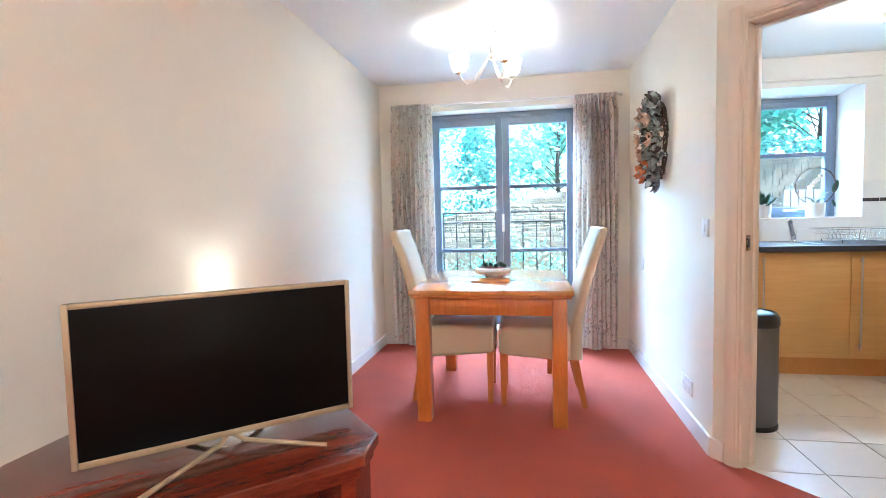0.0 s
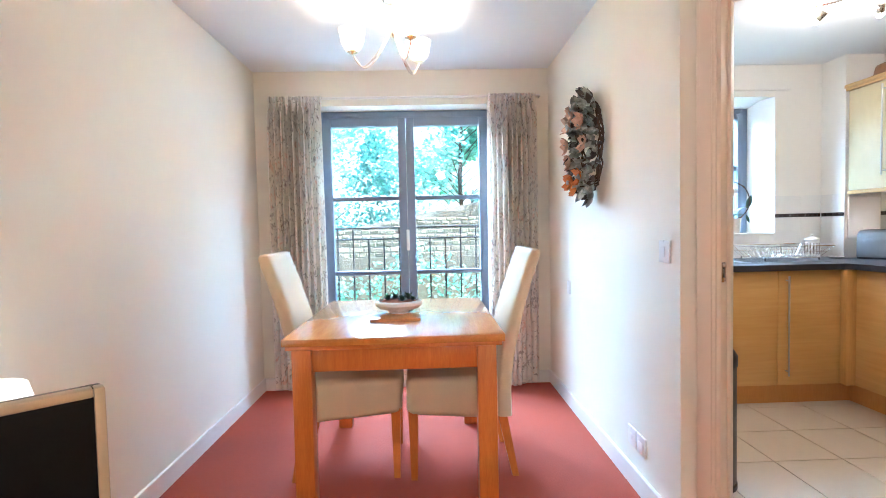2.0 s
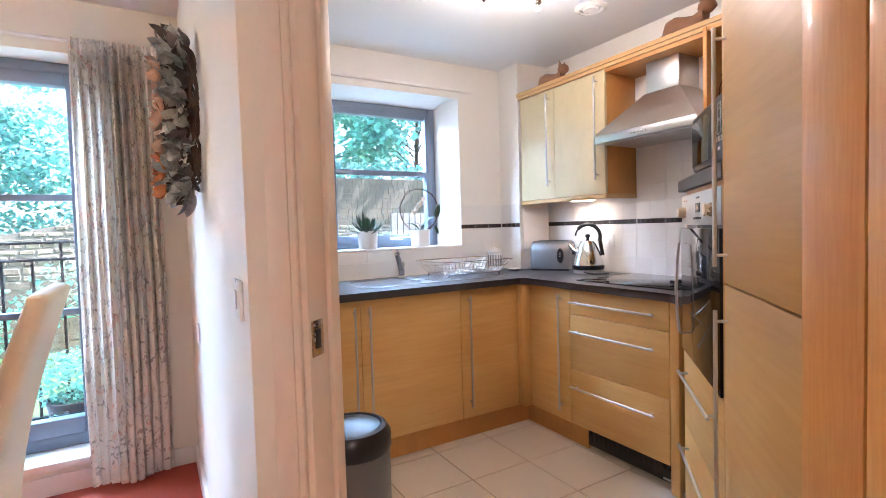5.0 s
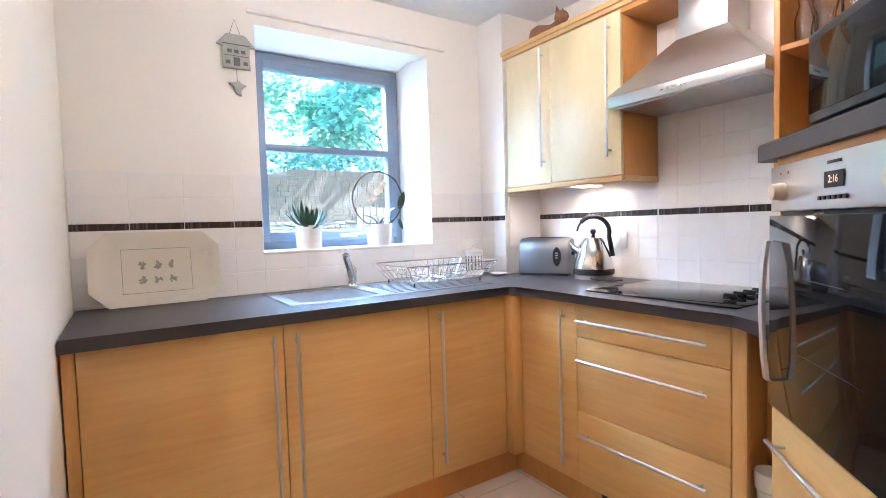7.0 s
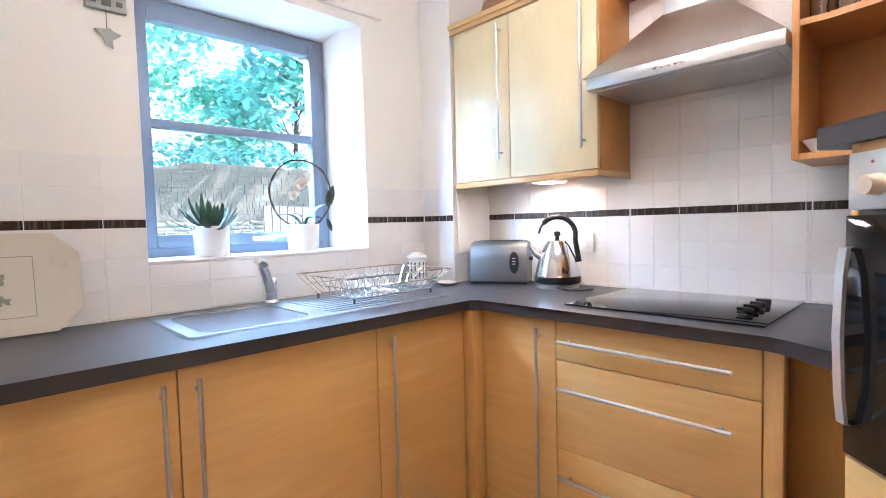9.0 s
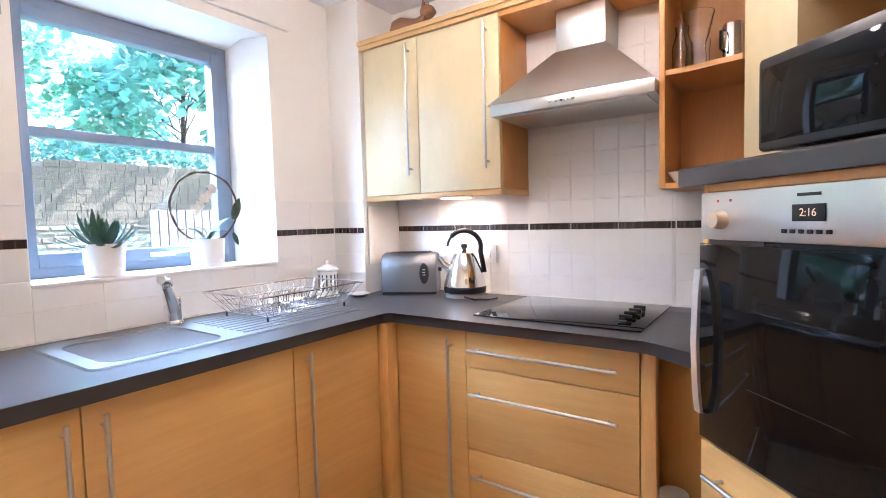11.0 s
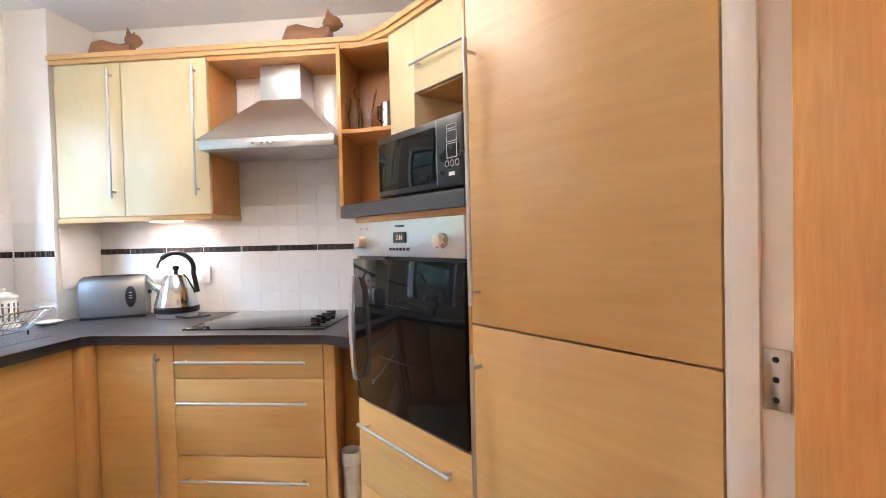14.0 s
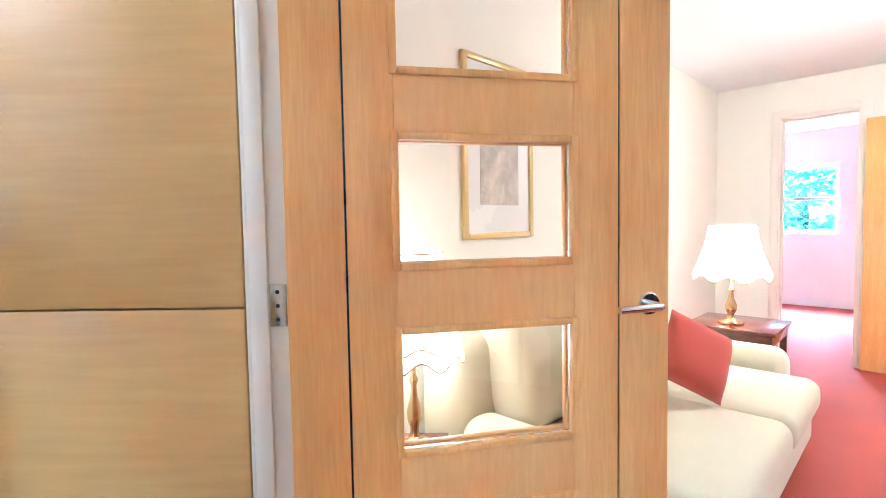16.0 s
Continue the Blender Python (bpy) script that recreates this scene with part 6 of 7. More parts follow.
lathe(bm, [(0.085, 0), (0.085, -0.008), (0.065, -0.016), (0.055, -0.010), (0.055, 0)], 36)
part("ring", bm, M_PLASTIC, vt)
bm = bmesh.new()
lathe(bm, [(0, -0.020), (0.040, -0.018), (0.046, -0.008), (0.040, -0.002), (0, 0)], 36)
part("disc", bm, M_PLASTIC, vt)
rl = thing("blind_rail", "slim white blind rail above the kitchen window", "rail", pose(0, 0, 0))
boxed("rail", (1.78, 2.85, NORTH - 0.022, NORTH - 0.0005, 2.205, 2.222), M_GLOSS, rl, "", 0.002)

# sockets behind kettle and over the boxing
wall_plate("kitchen_socket", "white plastic double socket behind the kettle", "socket", Matrix.Translation((EAST - 0.009, 4.10, 1.10)) @ FACE_W, 0.146, 0.086, [(-0.05, -0.03, 0.01, 0.03), (0.03, 0.05, 0.01, 0.03)])
wall_plate("kitchen_switch", "white plastic cooker switch plate", "switch", Matrix.Translation((EAST - 0.009, 3.93, 1.12)) @ FACE_W, 0.086, 0.086, [(-0.012, 0.012, -0.02, 0.02)])
bp = thing("access_panel", "white square access panel on the boxing", "panel", pose(3.24, 4.5, 1.22))
boxed("panel", (-0.115, 0.115, -0.010, -0.0005, -0.15, 0.15), M_WTILE, bp, "", 0.002)

# controls of the microwave, oven clock
for k, (x0, x1, z0, z1) in enumerate(((-0.190, -0.148, 0.155, 0.167), (-0.190, -0.148, 0.122, 0.151), (-0.190, -0.148, 0.080, 0.118))):
    bm = bmesh.new()
    for a, b, c, d in ((x0, x1, z0, z0 + 0.0015), (x0, x1, z1 - 0.0015, z1), (x0, x0 + 0.0015, z0 + 0.0016, z1 - 0.0016), (x1 - 0.0015, x1, z0 + 0.0016, z1 - 0.0016)):
        box(bm, a, b, -0.0130, -0.0121, c, d)
    part("button_outline", bm, M_PLASTIC, mw)
for k in range(3):
    bm = bmesh.new()
    tube(bm, [(-0.190 + k * 0.021 + 0.008 * math.cos(q * math.pi / 8), -0.0125, 0.066 + 0.008 * math.sin(q * math.pi / 8)) for q in range(16)], 0.0008, 4, closed=True)
    part("button_ring", bm, M_PLASTIC, mw)
boxed("badge", (-0.180, -0.155, -0.0132, -0.0121, 0.034, 0.044), M_PLASTIC, mw, "pale rectangular badge", 0.0003)
boxed("seam", (-0.105, -0.103, -0.0128, -0.0121, 0.012, MWH - 0.008), M_STEEL, mw, "", 0)
M_AMBER = glow("amber_digits", (1.0, 0.42, 0.06), 0.06)
tc = bpy.data.curves.new("clock_digits", "FONT")
tc.body, tc.size, tc.align_x, tc.align_y, tc.extrude = "2:16", 0.021, "CENTER", "CENTER", 0.0003
tc.materials.append(M_AMBER)
to = new("clock_digits", tc)
to.parent = ov
to.matrix_local = pose(0.310, -0.0252, 1.284, 90, 0, 180) @ Matrix.Diagonal((-1, 1, 1, 1)) @ Matrix.Diagonal((-1, 1, 1, 1))
boxed("maker_badge", (0.285, 0.335, -0.0235, -0.0225, 1.315, 1.321), M_BLACK, ov, "dark maker's badge", 0.0002)
for s in (0.545, 0.505):
    boxed("indicator", (s, s + 0.006, -0.0238, -0.0225, 1.312, 1.318), M_RED, ov, "small indicator lamp", 0.0005)

# ---- lounge ----
so = thing("sofa", "cream fabric two-seat sofa with rolled arms", "sofa", pose(1.60, 0.30, 0.004))
L0, L1 = -0.94, 0.99


def soft(bm, x0, x1, y0, y1, z0, z1, r, puff=0.0, seg=5, m=None):
    vs = box(bm, x0, x1, y0, y1, z0, z1, r, seg)
    cx, cy = (x0 + x1) / 2, (y0 + y1) / 2
    for v in vs:
        if v.is_valid and v.co.z > (z0 + z1) / 2:
            v.co.z += puff * max(0, 1 - ((v.co.x - cx) / (x1 - x0) * 2) ** 2) * max(0, 1 - ((v.co.y - cy) / (y1 - y0) * 2) ** 2)
    if m is not None:
        bmesh.ops.transform(bm, matrix=m, verts=[v for v in vs if v.is_valid])


bm = bmesh.new()
soft(bm, -0.46, 0.50, L0, L1, 0.05, 0.28, 0.04)
part("base", bm, M_SOFA, so)
for y0, y1 in ((L0 + 0.20, -0.055), (-0.05, L1 - 0.20)):
    bm = bmesh.new()
    soft(bm, -0.52, 0.20, y0, y1, 0.281, 0.44, 0.06, 0.03)
    part("seat_cushion", bm, M_SOFA, so)
    bm = bmesh.new()
    soft(bm, -0.11, 0.11, y0 + 0.01, y1 - 0.01, 0.0, 0.46, 0.08, 0.02, m=pose(0.22, 0, 0.43, 0, 14, 0))
    part("back_cushion", bm, M_SOFA, so)
bm = bmesh.new()
soft(bm, 0.33, 0.52, L0, L1, 0.281, 0.80, 0.07)
part("back_frame", bm, M_SOFA, so)
for y0, y1 in ((L0, L0 + 0.195), (L1 - 0.195, L1)):
    bm = bmesh.new()
    soft(bm, -0.37, 0.329, y0, y1, 0.281, 0.54, 0.085)
    part("arm", bm, M_SOFA, so)
for sx in (-0.40, 0.44):
    for sy in (L0 + 0.08, L1 - 0.08):
        boxed("foot", (sx - 0.03, sx + 0.03, sy - 0.03, sy + 0.03, 0, 0.052), M_TVWOOD, so)


def cushion(name, label, m, w, material):
    ob = thing(name, label, "cushion", m)
    bm = bmesh.new()
    n = 12
    for side in (1, -1):
        g = []
        for i in range(n + 1):
            row = []
            for j in range(n + 1):
                u, v = -1 + 2 * i / n, -1 + 2 * j / n
                h = max(0, (1 - u ** 4) * (1 - v ** 4)) ** 0.6
                pin = 1 - 0.05 * (u * u + v * v) + 0.06 * u * u * v * v
                row.append(bm.verts.new((side * 0.065 * h, u * w * pin, v * w * pin)))
            g.append(row)
        for i in range(n):
            for j in range(n):
                bm.faces.new((g[i][j], g[i + 1][j], g[i + 1][j + 1], g[i][j + 1]))
    bmesh.ops.remove_doubles(bm, verts=bm.verts, dist=0.0005)
    part("cover", bm, material, ob, "", 80)
    return ob


cushion("scatter_cushion", "coral red scatter cushion leaning on the sofa", pose(1.43, 0.30, 0.645, 30, 22, -32), 0.16, M_RED)
cushion("scatter_cushion", "cream scatter cushion leaning on the sofa", pose(1.58, 0.66, 0.665, -14, 20, 4), 0.23, M_SOFA)


def side_table(m, w, top=0.55):
    t = thing("side_table", "small dark wooden side table beside the sofa", "side table", m, "side tables by the sofa")
    boxed("top", (-w, w, -w, w, top - 0.025, top), M_TVWOOD, t, "", 0.005)
    boxed("frieze", (-w + 0.02, w - 0.02, -w + 0.02, w - 0.02, top - 0.09, top - 0.0255), M_TVWOOD, t)
    for sx in (-1, 1):
        for sy in (-1, 1):
            a, b = sx * (w - 0.04), sy * (w - 0.04)
            boxed("leg", (a - 0.018, a + 0.018, b - 0.018, b + 0.018, 0, top - 0.0905), M_TVWOOD, t)
    return t


st = side_table(pose(1.60, -1.085, 0.004), 0.255)
side_table(pose(1.955, 1.45, 0.004, 0, 0, -47.9), 0.11, 0.48)


def sofa_lamp(m):
    t = thing("table_lamp", "brass table lamp with lit scalloped cream shade", "lamp", m, "lamps beside the sofa")
    bm = bmesh.new()
    lathe(bm, [(0, 0), (0.075, 0), (0.075, 0.012), (0.045, 0.022), (0.022, 0.035), (0.018, 0.06), (0.032, 0.09), (0.034, 0.12), (0.018, 0.16), (0.012, 0.20), (0.020, 0.22), (0.010, 0.24), (0.008, 0.36), (0, 0.36)], 32)
    part("base", bm, M_BRASS, t, "turned brass base")
    bm = bmesh.new()
    nseg = 64
    rows = []
    for r, z, sc in ((0.222, 0.300, 1.0), (0.205, 0.36, 0.5), (0.172, 0.45, 0.15), (0.145, 0.55, 0.0), (0.134, 0.635, 0.0)):
        rows.append([bm.verts.new((r * math.cos(k * 2 * math.pi / nseg), r * math.sin(k * 2 * math.pi / nseg), z + sc * 0.018 * math.sin(k * 2 * math.pi / nseg * 8))) for k in range(nseg)])
    for a, b in zip(rows, rows[1:]):
        for k in range(nseg):
            bm.faces.new((a[k], a[(k + 1) % nseg], b[(k + 1) % nseg], b[k]))
    bmesh.ops.solidify(bm, geom=bm.faces[:], thickness=0.002)
    sh_ = part("shade", bm, M_LSHADE, t, "lit cream scalloped shade")
    for z, r, sc in ((0.300, 0.2235, 1.0), (0.345, 0.2115, 0.65), (0.633, 0.1355, 0.0)):
        bm = bmesh.new()
        tube(bm, [(r * math.cos(k * 2 * math.pi / nseg), r * math.sin(k * 2 * math.pi / nseg), z + sc * 0.018 * math.sin(k * 2 * math.pi / nseg * 8)) for k in range(nseg)], 0.0025, 5, closed=True)
        part("braid", bm, M_BRASS, sh_, "gold braid trim")
    return t


la = sofa_lamp(pose(1.62, -1.0, 0.555))
copy_thing(la, pose(1.955, 1.45, 0.485) @ Matrix.Diagonal((0.76, 0.76, 1.03, 1)))


def picture(y0, y1, z0, z1):
    p = thing("framed_picture", "gold-framed picture of a pale brown sketch", "picture", pose(LOUNGE_E, (y0 + y1) / 2, (z0 + z1) / 2), "pictures on the lounge wall")
    w, h = (y1 - y0) / 2, (z1 - z0) / 2
    bm = bmesh.new()
    t = 0.028
    box(bm, -0.022, 0, -w, -w + t, -h, h, 0.005)
    box(bm, -0.022, 0, w - t, w, -h, h, 0.005)
    box(bm, -0.022, 0, -w + t + 0.0003, w - t - 0.0003, h - t, h, 0.005)
    box(bm, -0.022, 0, -w + t + 0.0003, w - t - 0.0003, -h, -h + t, 0.005)
    part("frame", bm, mat("gilt_frame", (0.62, 0.44, 0.16), 0.35, 0.4, var=0.1, fine=90, bump=0.1), p)
    boxed("mount", (-0.010, -0.002, -w + t, w - t, -h + t, h - t), M_POT, p, "off-white mount", 0)
    boxed("print", (-0.0125, -0.0105, -w * 0.55, w * 0.55, -h * 0.62, h * 0.66), mat("sepia_sketch", (0.52, 0.45, 0.37), 0.7, var=0.45, scale=9, fine=40, bump=0), p, "faded sepia sketch", 0)
    return p


picture(0.475, 0.985, 1.16, 1.955)
picture(-0.47, 0.04, 1.16, 1.955)
# unseen ceiling fitting, made up to carry the lounge fill light
cl = thing("ceiling_lamp", "unseen ceiling light added to brighten the lounge", "ceiling light", pose(0.3, -0.6, CEIL))
bm = bmesh.new()
lathe(bm, [(0, 0), (0.05, 0), (0.05, -0.03), (0, -0.03)], 24)
part("ceiling_rose", bm, M_GLOSS, cl)
bm = bmesh.new()
lathe(bm, [(0.05, -0.031), (0.14, -0.045), (0.15, -0.07), (0.11, -0.105), (0, -0.12)], 36)
part("bowl", bm, M_SHADE, cl, "glowing bowl of the added light")
# ---- outside ----
bm = bmesh.new()
box(bm, -400, 400, -400, 400, -0.9, -0.45)
structure("ground", bm, M_GRASS, "rough green garden ground", "lawn")
bm = bmesh.new()
box(bm, -1.6, 1.4, NORTH + 0.3, 5.75, -0.44, 0.10)
structure("balcony_slab", bm, mat("pale_paving", (0.42, 0.40, 0.37), 0.9, var=0.15, scale=3, fine=60, bump=0.4), "pale concrete terrace slab outside the window", "terrace")

rail_ = thing("balcony_railing", "black painted steel balcony railing with upright bars", "railing", pose(0, 5.42, 0.10))
for z in (1.125, 1.025, 0.09):
    boxed("rail", (-1.5, 1.3, -0.018, 0.018, z - 0.008, z + 0.008), M_RAIL, rail_, "", 0.003)
for i in range(20):
    x = -1.45 + i * 0.138
    boxed("bar", (x - 0.007, x + 0.007, -0.007, 0.007, 0.0985, 1.0165 if i % 4 not in (1, 2) else 1.1165), M_RAIL, rail_, "", 0)
for x in (-1.5, 1.3):
    boxed("post", (x - 0.02, x + 0.02, -0.02, 0.02, 0.0, 1.16), M_RAIL, rail_)


def leaf_mass(bm, rnd, centre, radii, count, size, droop=0.3):
    """Many single leaves in an uneven cloud."""
    cx, cy, cz = centre
    for _ in range(count):
        while True:
            u = Vector((rnd.uniform(-1, 1), rnd.uniform(-1, 1), rnd.uniform(-1, 1)))
            if 0.25 < u.length < 1:
                break
        p = Vector((cx + u.x * radii[0], cy + u.y * radii[1], cz + u.z * radii[2]))
        d = Vector((rnd.uniform(-1, 1), rnd.uniform(-1, 1), rnd.uniform(-1, 0.4))).normalized()
        s = size * rnd.uniform(0.6, 1.3)
        side = d.cross(Vector((rnd.uniform(-0.4, 0.4), rnd.uniform(-0.4, 0.4), 1))).normalized() * s * 0.38
        a, b = bm.verts.new(p), bm.verts.new(p + d * s)
        l, r = bm.verts.new(p + d * s * 0.5 + side), bm.verts.new(p + d * s * 0.5 - side + Vector((0, 0, -0.1 * s)))
        bm.faces.new((a, l, b, r))


def tree(x, y, h, seed, material, clumps=26, spread=2.4, leaf=0.13, low=0.35, per=420):
    rnd = random.Random(seed)
    t = thing("tree", "leafy broad-crowned garden tree behind the wall", "tree", pose(x, y, -0.45), "trees behind the garden wall")
    bm = bmesh.new()
    tube(bm, [(0, 0, -0.1), (0.05, 0.02, h * 0.2), (-0.04, 0.05, h * 0.45), (0.05, 0, h * 0.8)], 0.10, 9, 0.03)
    tips = []
    for i in range(clumps):
        a = rnd.uniform(0, 2 * math.pi)
        f = rnd.uniform(low, 1.0)
        rr = spread * (0.35 + 0.65 * math.sin(min(1, f * 1.05) * math.pi * 0.75)) * rnd.uniform(0.4, 1.0)
        tip = Vector((rr * math.cos(a), rr * math.sin(a), h * f))
        st_ = Vector((0, 0, max(0.18 * h, tip.z - rr * 0.6)))
        mid_ = (st_ + tip) / 2 + Vector((0, 0, 0.15))
        tube(bm, [st_, mid_, tip], 0.016, 5, 0.004)
        tips.append(tip)
    part("trunk", bm, M_BARK, t, "", 60)
    bm = bmesh.new()
    for tip in tips:
        leaf_mass(bm, rnd, tip, (rnd.uniform(0.5, 0.85), rnd.uniform(0.5, 0.85), rnd.uniform(0.35, 0.6)), per, leaf)
    part("crown", bm, material, t, "", None)
    return t


def leafy(name, col):
    m, nodes, links, bs = base_mat(name, 0.45)
    geo = nodes.new("ShaderNodeNewGeometry")
    lo, hi = tuple(c * 0.65 for c in col), tuple(c * 1.5 for c in col)
    r = ramp_node(nodes, links, geo.outputs["Random Per Island"], [(0.0, lo), (0.6, col), (1.0, hi)])
    tr_ = nodes.new("ShaderNodeBsdfTranslucent")
    links.new(r.outputs["Color"], bs.inputs["Base Color"])
    lift = nodes.new("ShaderNodeHueSaturation")
    lift.inputs["Value"].default_value = 2.8
    links.new(r.outputs["Color"], lift.inputs["Color"])
    links.new(lift.outputs["Color"], tr_.inputs["Color"])
    mx = nodes.new("ShaderNodeMixShader")
    mx.inputs[0].default_value = 0.6
    links.new(bs.outputs[0], mx.inputs[1])
    links.new(tr_.outputs[0], mx.inputs[2])
    links.new(mx.outputs[0], nodes["Material Output"].inputs["Surface"])
    return m


M_LEAFA = leafy("leaf_blue_green", (0.14, 0.27, 0.24))
M_LEAFB = leafy("leaf_green", (0.14, 0.28, 0.22))
tree(-3.0, 13.6, 4.6, 21, M_LEAFA, 30, 2.2, 0.12, 0.3, 330)
tree(0.9, 13.4, 6.2, 22, M_LEAFA, 40, 2.5, 0.12, 0.24, 360)
tree(-5.6, 15.5, 6.0, 23, M_LEAFB, 22, 2.4, 0.16)
tree(6.6, 12.7, 6.6, 24, M_LEAFA, 34, 2.4, 0.20, 0.50, 300)
tree(3.2, 14.8, 7.2, 25, M_LEAFB, 26, 2.2, 0.15, 0.55)
tree(10.8, 12.0, 7.0, 26, M_LEAFA, 26, 2.6, 0.16)
tree(2.4, 18.5, 7.5, 27, M_LEAFB, 24, 3.0, 0.2)
tree(3.2, -15.0, 3.6, 28, M_LEAFA, 16, 2.2, 0.2, 0.25, 260)

# shrubs: along the foot of the wall and on top of it
rnd = random.Random(40)
bm = bmesh.new()
for i in range(34):
    leaf_mass(bm, rnd, (-7 + i * 0.52, 10.2 + rnd.uniform(-0.3, 0.2), 0.05 + rnd.uniform(-0.15, 0.55)), (0.45, 0.35, 0.45), 170, 0.10)
for i in range(12):
    leaf_mass(bm, rnd, (3.4 + i * 0.42, 10.15 + rnd.uniform(-0.3, 0.2), 0.55 + rnd.uniform(-0.2, 0.35)), (0.45, 0.35, 0.45), 170, 0.10)
tagged(link("shrub_border", bm, M_LEAFB), "low green shrubs along the foot of the wall", "shrub", kind="stuff")
bm = bmesh.new()
for i in range(40):
    leaf_mass(bm, rnd, (1.5 + i * 0.26, 11.35 + rnd.uniform(-0.1, 0.25), min(2.3, 1.55 + 0.19 * (1.5 + i * 0.26)) + 0.12 + rnd.uniform(-0.05, 0.12)), (0.40, 0.3, 0.28), 130, 0.11)
tagged(link("hedge", bm, M_LEAFA), "clipped dark hedge growing above the garden wall", "hedge", kind="stuff")

# pot plant on the terrace
pp = thing("terrace_planter", "dark planter with a leafy green shrub on the terrace", "plant", pose(0.42, 5.22, 0.10))
bm = bmesh.new()
lathe(bm, [(0, 0), (0.12, 0), (0.16, 0.22), (0.17, 0.24), (0.15, 0.24), (0.14, 0.20), (0, 0.19)], 28)
part("pot", bm, M_BLACK, pp)
bm = bmesh.new()
leaf_mass(bm, random.Random(9), (0, 0, 0.36), (0.24, 0.20, 0.17), 1000, 0.036)
part("foliage", bm, M_LEAFB, pp, "", None)

# slatted fence at the side of the garden
fe = thing("garden_fence", "grey slatted timber garden fence", "fence", pose(4.05, 8.8, -0.45, 0, 0, 8))
M_FENCE = wood("weathered_timber", (0.09, 0.085, 0.08), (0.17, 0.16, 0.15), (12, 12, 1), 2.0, 0.85, 0.3)
for k in range(24):
    boxed("slat", (k * 0.115, k * 0.115 + 0.10, 0, 0.02, 0.05, 1.95), M_FENCE, fe, "", 0)
for z in (0.5, 1.5):
    boxed("rail", (0, 2.75, 0.0205, 0.06, z, z + 0.08), M_FENCE, fe, "", 0)

# garden wall: coursed rubble


def wall_top(x):
    return min(2.3, max(1.15, 1.55 + 0.19 * x))


bm = bmesh.new()
tops = [(x, wall_top(x) - 0.02) for x in (-12, -2.1, 3.95, 14)]
prism(bm, [(-12, -0.46), (14, -0.46)] + tops[::-1], 0, 0.36)
bmesh.ops.transform(bm, matrix=pose(0, 11.38, 0, 90, 0, 0), verts=bm.verts)
gw = structure("garden_wall", bm, M_MORTAR, "old coursed sandstone garden wall", "stone wall")
# ---- pieces ----
rnd = random.Random(77)
loose = bmesh.new()
near = 0
z = -0.40
stone_meshes = []
for k in range(10):
    bm = bmesh.new()
    w, h = 0.09 + 0.021 * ((k * 7) % 10), 0.06 + 0.015 * (k % 4)
    vs = box(bm, -w / 2, w / 2, -0.05, 0.05, -h / 2, h / 2, 0.018, 1)
    for v in bm.verts:
        v.co += Vector((rnd.uniform(-0.010, 0.010), rnd.uniform(-0.006, 0.006), rnd.uniform(-0.008, 0.008)))
    bmesh.ops.recalc_face_normals(bm, faces=bm.faces)
    me = bpy.data.meshes.new("stone")
    bm.to_mesh(me)
    bm.free()
    me.materials.append(M_STONE)
    stone_meshes.append((w, h, me))
count = 0
while z < 2.2:
    hh = rnd.choice((0.06, 0.075, 0.09, 0.105))
    pick = [s for s in stone_meshes if abs(s[1] - hh) < 0.001] or stone_meshes
    x = -6.0 + rnd.uniform(0, 0.2)
    while x < 9.0:
        w, h, me = rnd.choice(pick)
        if z + h > wall_top(x):
            x += w + 0.010
            continue
        inside = -2.2 < x < 1.9 and z > 0.55 or 2.6 < x < 6.0 and z > 0.7
        if inside and count < 300:
            ob = bpy.data.objects.new("stone", me)
            scene.collection.objects.link(ob)
            ob.parent = gw
            ob.location = (x + w / 2, 11.058 + rnd.uniform(-0.006, 0.006), z + h / 2 + rnd.uniform(-0.006, 0.006))
            ob.rotation_euler = (0, radians(rnd.uniform(-2, 2)), 0)
            count += 1
        else:
            box(loose, x, x + w, 11.010 + rnd.uniform(-0.005, 0.003), 11.03, z, z + h)
        x += w + 0.010
    z += hh + 0.010
ob = link("rubble", loose, M_STONE, gw)
tagged(ob, "coursed sandstone rubble", kind="stuff")

# kitchen floor tiles


def clip(poly, p, n):
    """The part of a convex outline on the side of p that n points to."""
    out = []
    for a, b in zip(poly, poly[1:] + poly[:1]):
        da, db = (a[0] - p[0]) * n[0] + (a[1] - p[1]) * n[1], (b[0] - p[0]) * n[0] + (b[1] - p[1]) * n[1]
        if da >= 0:
            out.append(a)
        if da * db < 0:
            t = da / (da - db)
            out.append((a[0] + (b[0] - a[0]) * t, a[1] + (b[1] - a[1]) * t))
    return out


def tile_mesh(pts, z0, z1, material, name):
    bm = bmesh.new()
    prism(bm, pts, z0, z1, 0.0015)
    bmesh.ops.recalc_face_normals(bm, faces=bm.faces)
    me = bpy.data.meshes.new(name)
    bm.to_mesh(me)
    bm.free()
    me.materials.append(material)
    return me


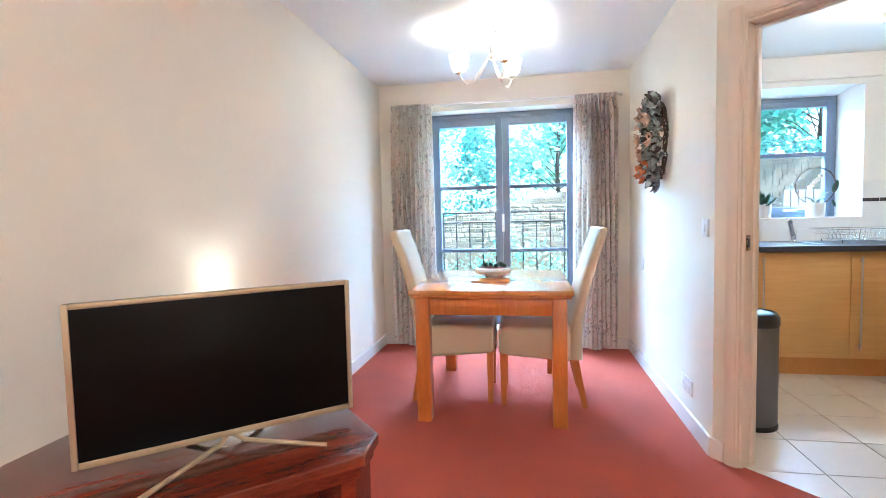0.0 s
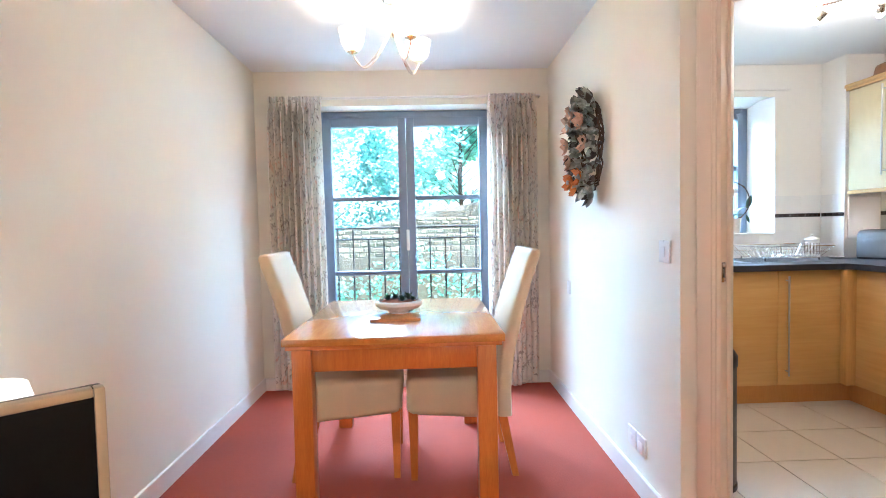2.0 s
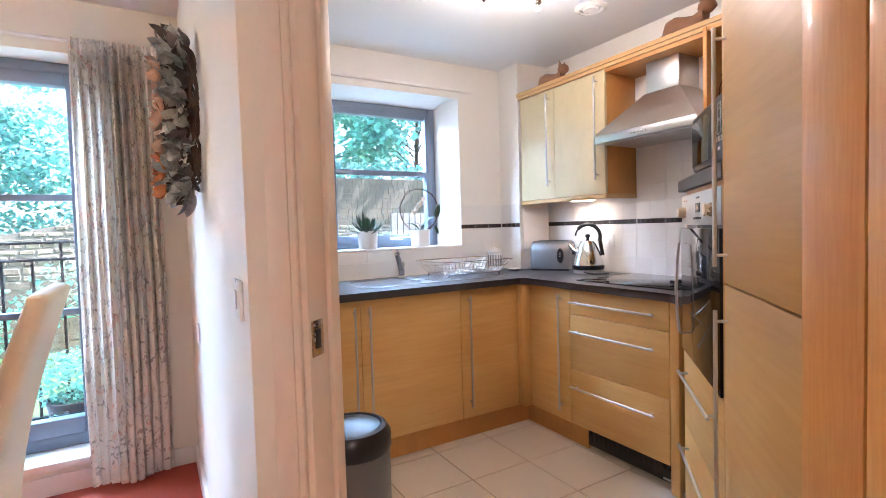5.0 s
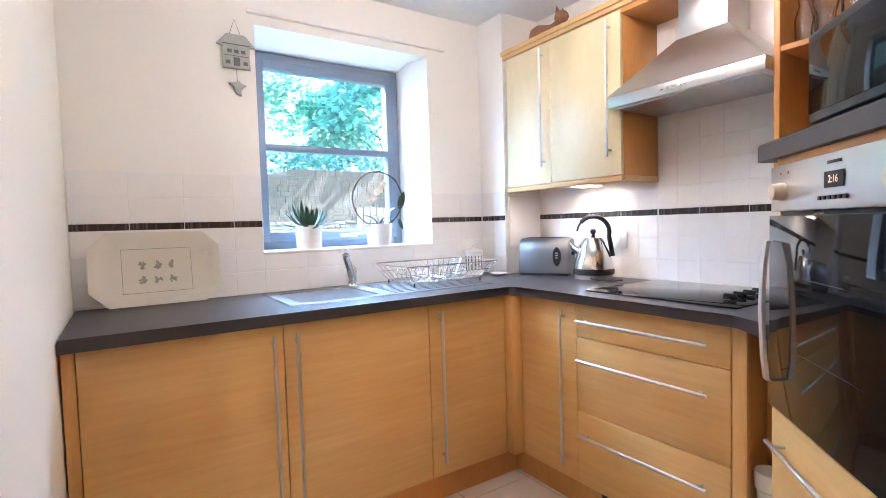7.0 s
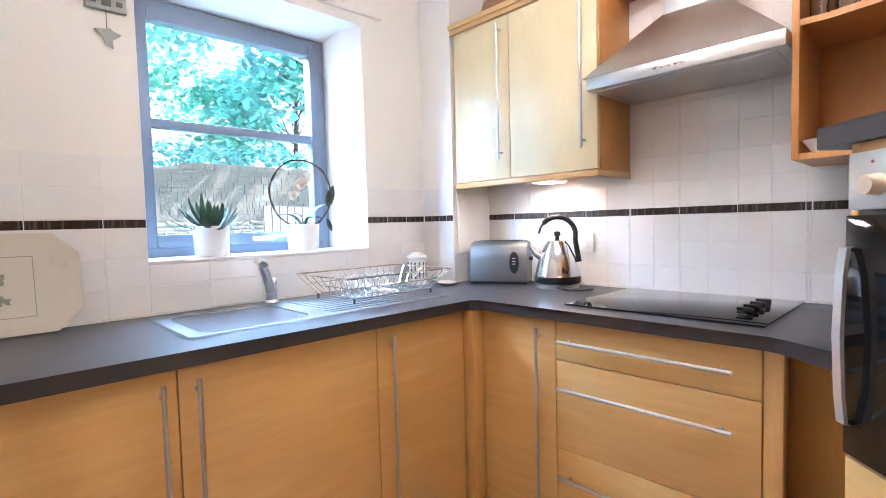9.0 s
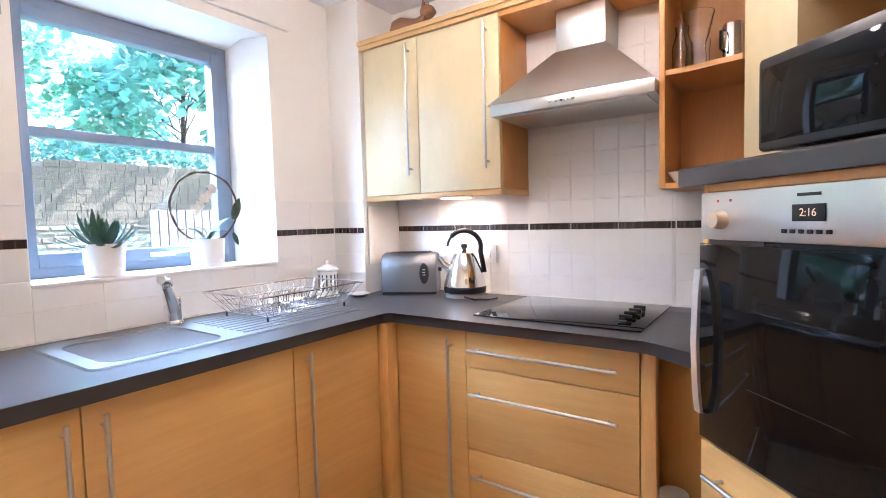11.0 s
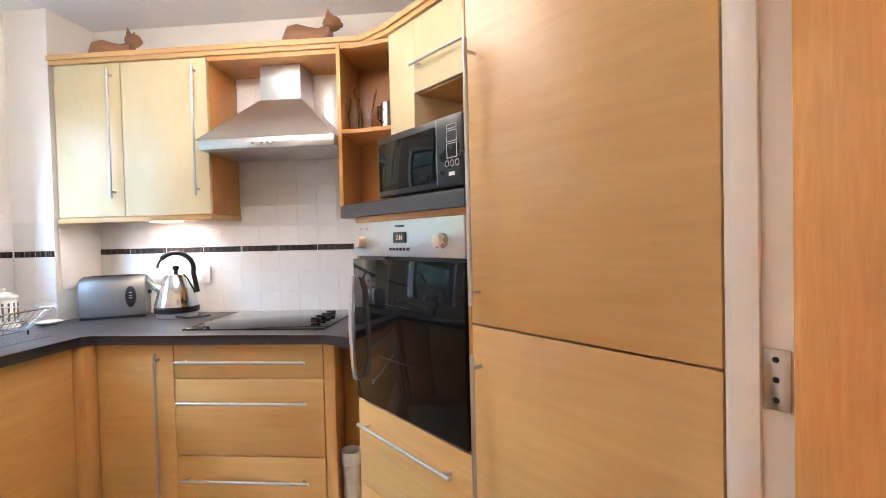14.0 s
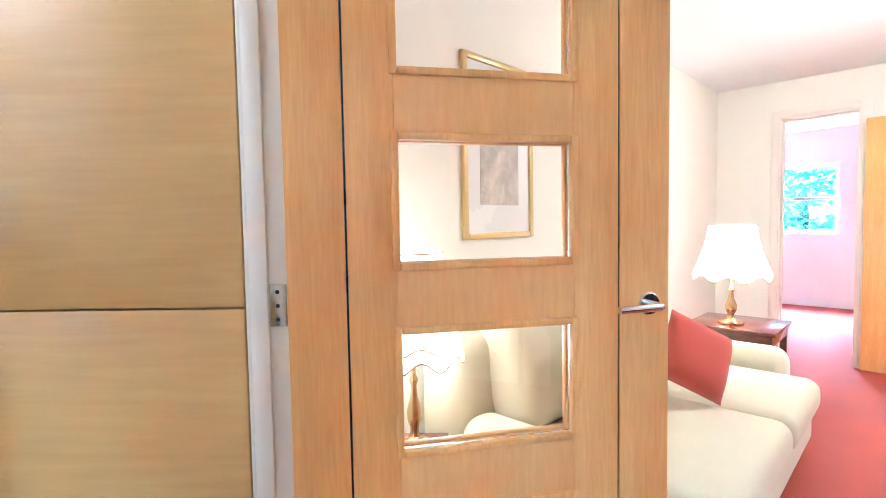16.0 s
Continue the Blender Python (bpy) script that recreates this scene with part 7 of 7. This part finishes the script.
PX, PY, GAP = 0.352, 0.352, 0.005
full = tile_mesh([(GAP / 2, GAP / 2), (PX - GAP / 2, GAP / 2), (PX - GAP / 2, PY - GAP / 2), (GAP / 2, PY - GAP / 2)], -0.0035, 0.0, M_TILE, "tile")
for i in range(-4, 4):
    for j in range(-5, 3):
        x, y = 2.125 + i * PX, 3.712 + j * PY
        if x + PX < 1.087 or y > 4.20 or x > 2.9:
            continue
        sq = [(x + GAP / 2, y + GAP / 2), (x + PX - GAP / 2, y + GAP / 2), (x + PX - GAP / 2, y + PY - GAP / 2), (x + GAP / 2, y + PY - GAP / 2)]
        cut = clip(sq, (1.087, 0), (1, 0))
        if cut:
            cut = clip(cut, xy(0, 0.024), (G.x, G.y))
        if cut:
            p = tower(0, 0.07)
            cut = clip(cut, (p.x, p.y), (-E2.x, -E2.y))
        if len(cut) < 3:
            continue
        if len(cut) == 4 and max(abs(a[0] - b[0]) + abs(a[1] - b[1]) for a, b in zip(cut, sq)) < 1e-6:
            ob = bpy.data.objects.new("tile", full)
            ob.location = (x, y, 0)
        else:
            ob = bpy.data.objects.new("tile", tile_mesh(cut, -0.0035, 0.0, M_TILE, "tile_cut"))
        scene.collection.objects.link(ob)
        ob.parent = kitchen_floor

# wall tiles: a white field in courses with a dark border course
COURSES = [(0.927, 1.028, 0), (1.031, 1.128, 0), (1.131, 1.231, 0), (1.234, 1.262, 1), (1.265, 1.365, 0), (1.368, 1.470, 0)]
ftiles = {}


def wall_tile(parent, m, w, h, material):
    key = (round(w, 4), round(h, 4), material.name)
    if key not in ftiles:
        bm = bmesh.new()
        box(bm, 0, w, -0.0022, 0, 0, h, 0.0008, 1)
        bmesh.ops.recalc_face_normals(bm, faces=bm.faces)
        me = bpy.data.meshes.new("tile")
        bm.to_mesh(me)
        bm.free()
        me.materials.append(material)
        ftiles[key] = me
    ob = bpy.data.objects.new("tile" if material is M_WTILE else "border_tile", ftiles[key])
    scene.collection.objects.link(ob)
    ob.parent = parent
    ob.matrix_world = m


def field(parent, origin, turn, spans, courses, step, border, lead=0.0, border_lead=0.0):
    """Tiles along a wall: origin at the left end seen from the room, spans of (from, to)."""
    m0 = Matrix.Translation(origin) @ Matrix.Rotation(radians(turn), 4, "Z")
    for z0, z1, dark in courses:
        st_ = border if dark else step
        for a, b, za, zb in spans:
            if z0 < za - 0.001 or z1 > zb + 0.001:
                continue
            first = border_lead if dark else lead
            x = a
            while x < b - 0.004:
                w = min(st_ - (x - first) % st_, b - x)
                w = min(st_, b - x) if w < 1e-6 else w
                if w > 0.004:
                    wall_tile(parent, m0 @ pose(x, 0, z0), w - 0.0025, z1 - z0, M_BAND if dark else M_WTILE)
                x += w


def backing(name, dims, label):
    bm = bmesh.new()
    box(bm, *dims)
    return structure(name, bm, M_WGROUT, label, "wall tiles")


bk1 = backing("wall_tiles_north", (1.087, KX0 - 0.0, NORTH - 0.003, NORTH + 0.001, 0.9, 1.472), "white wall tiles with dark border course")
field(bk1, (1.087, NORTH - 0.003, 0), 0, [(0.0, KX0 - 1.087, 0.9, 1.48)], COURSES, 0.2, 0.2)
bk2 = backing("wall_tiles_sill", (KX0 + 0.0005, KX1 - 0.0005, NORTH - 0.003, NORTH + 0.001, 0.9, KZ0 - 0.014), "white wall tiles below the window")
field(bk2, (KX0, NORTH - 0.003, 0), 0, [(0.0, KX1 - KX0, 0.9, KZ0)], [(0.927, 1.028, 0), (1.031, 1.100, 0)], 0.2, 0.2)
bk3 = backing("wall_tiles_corner", (KX1, 3.104, NORTH - 0.003, NORTH + 0.001, 0.9, 1.40), "white wall tiles beside the window")
field(bk3, (KX1, NORTH - 0.003, 0), 0, [(0.0, 3.104 - KX1, 0.9, 1.42)], COURSES[:4] + [(1.265, 1.398, 0)], 0.2, 0.12)
EC = [(0.927, 1.0265, 0), (1.0285, 1.1285, 0), (1.1305, 1.231, 0), (1.234, 1.262, 1)] + [(1.265 + k * 0.1, 1.362 + k * 0.1, 0) for k in range(8)]
bk4 = backing("wall_tiles_east", (EAST - 0.003, EAST + 0.001, 2.62, 4.50, 0.9, 2.06), "white square wall tiles with dark border course")
field(bk4, (EAST - 0.003, 4.499, 0), -90, [(0.0, 0.78, 0.9, 1.38), (0.782, 1.40, 0.9, 2.1), (1.402, 1.86, 0.9, 1.37)], EC, 0.102, 0.2025, 4.499 - 4.436, 4.499 - 4.331)
bk5 = backing("wall_tiles_boxing", (3.1025, 3.1055, 4.4995, NORTH - 0.003, 0.9, 1.40), "white wall tiles on the boxing")
field(bk5, (3.1025, NORTH - 0.010, 0), -90, [(0.0, 0.21, 0.9, 1.42)], COURSES[:4] + [(1.265, 1.398, 0)], 0.105, 0.055)
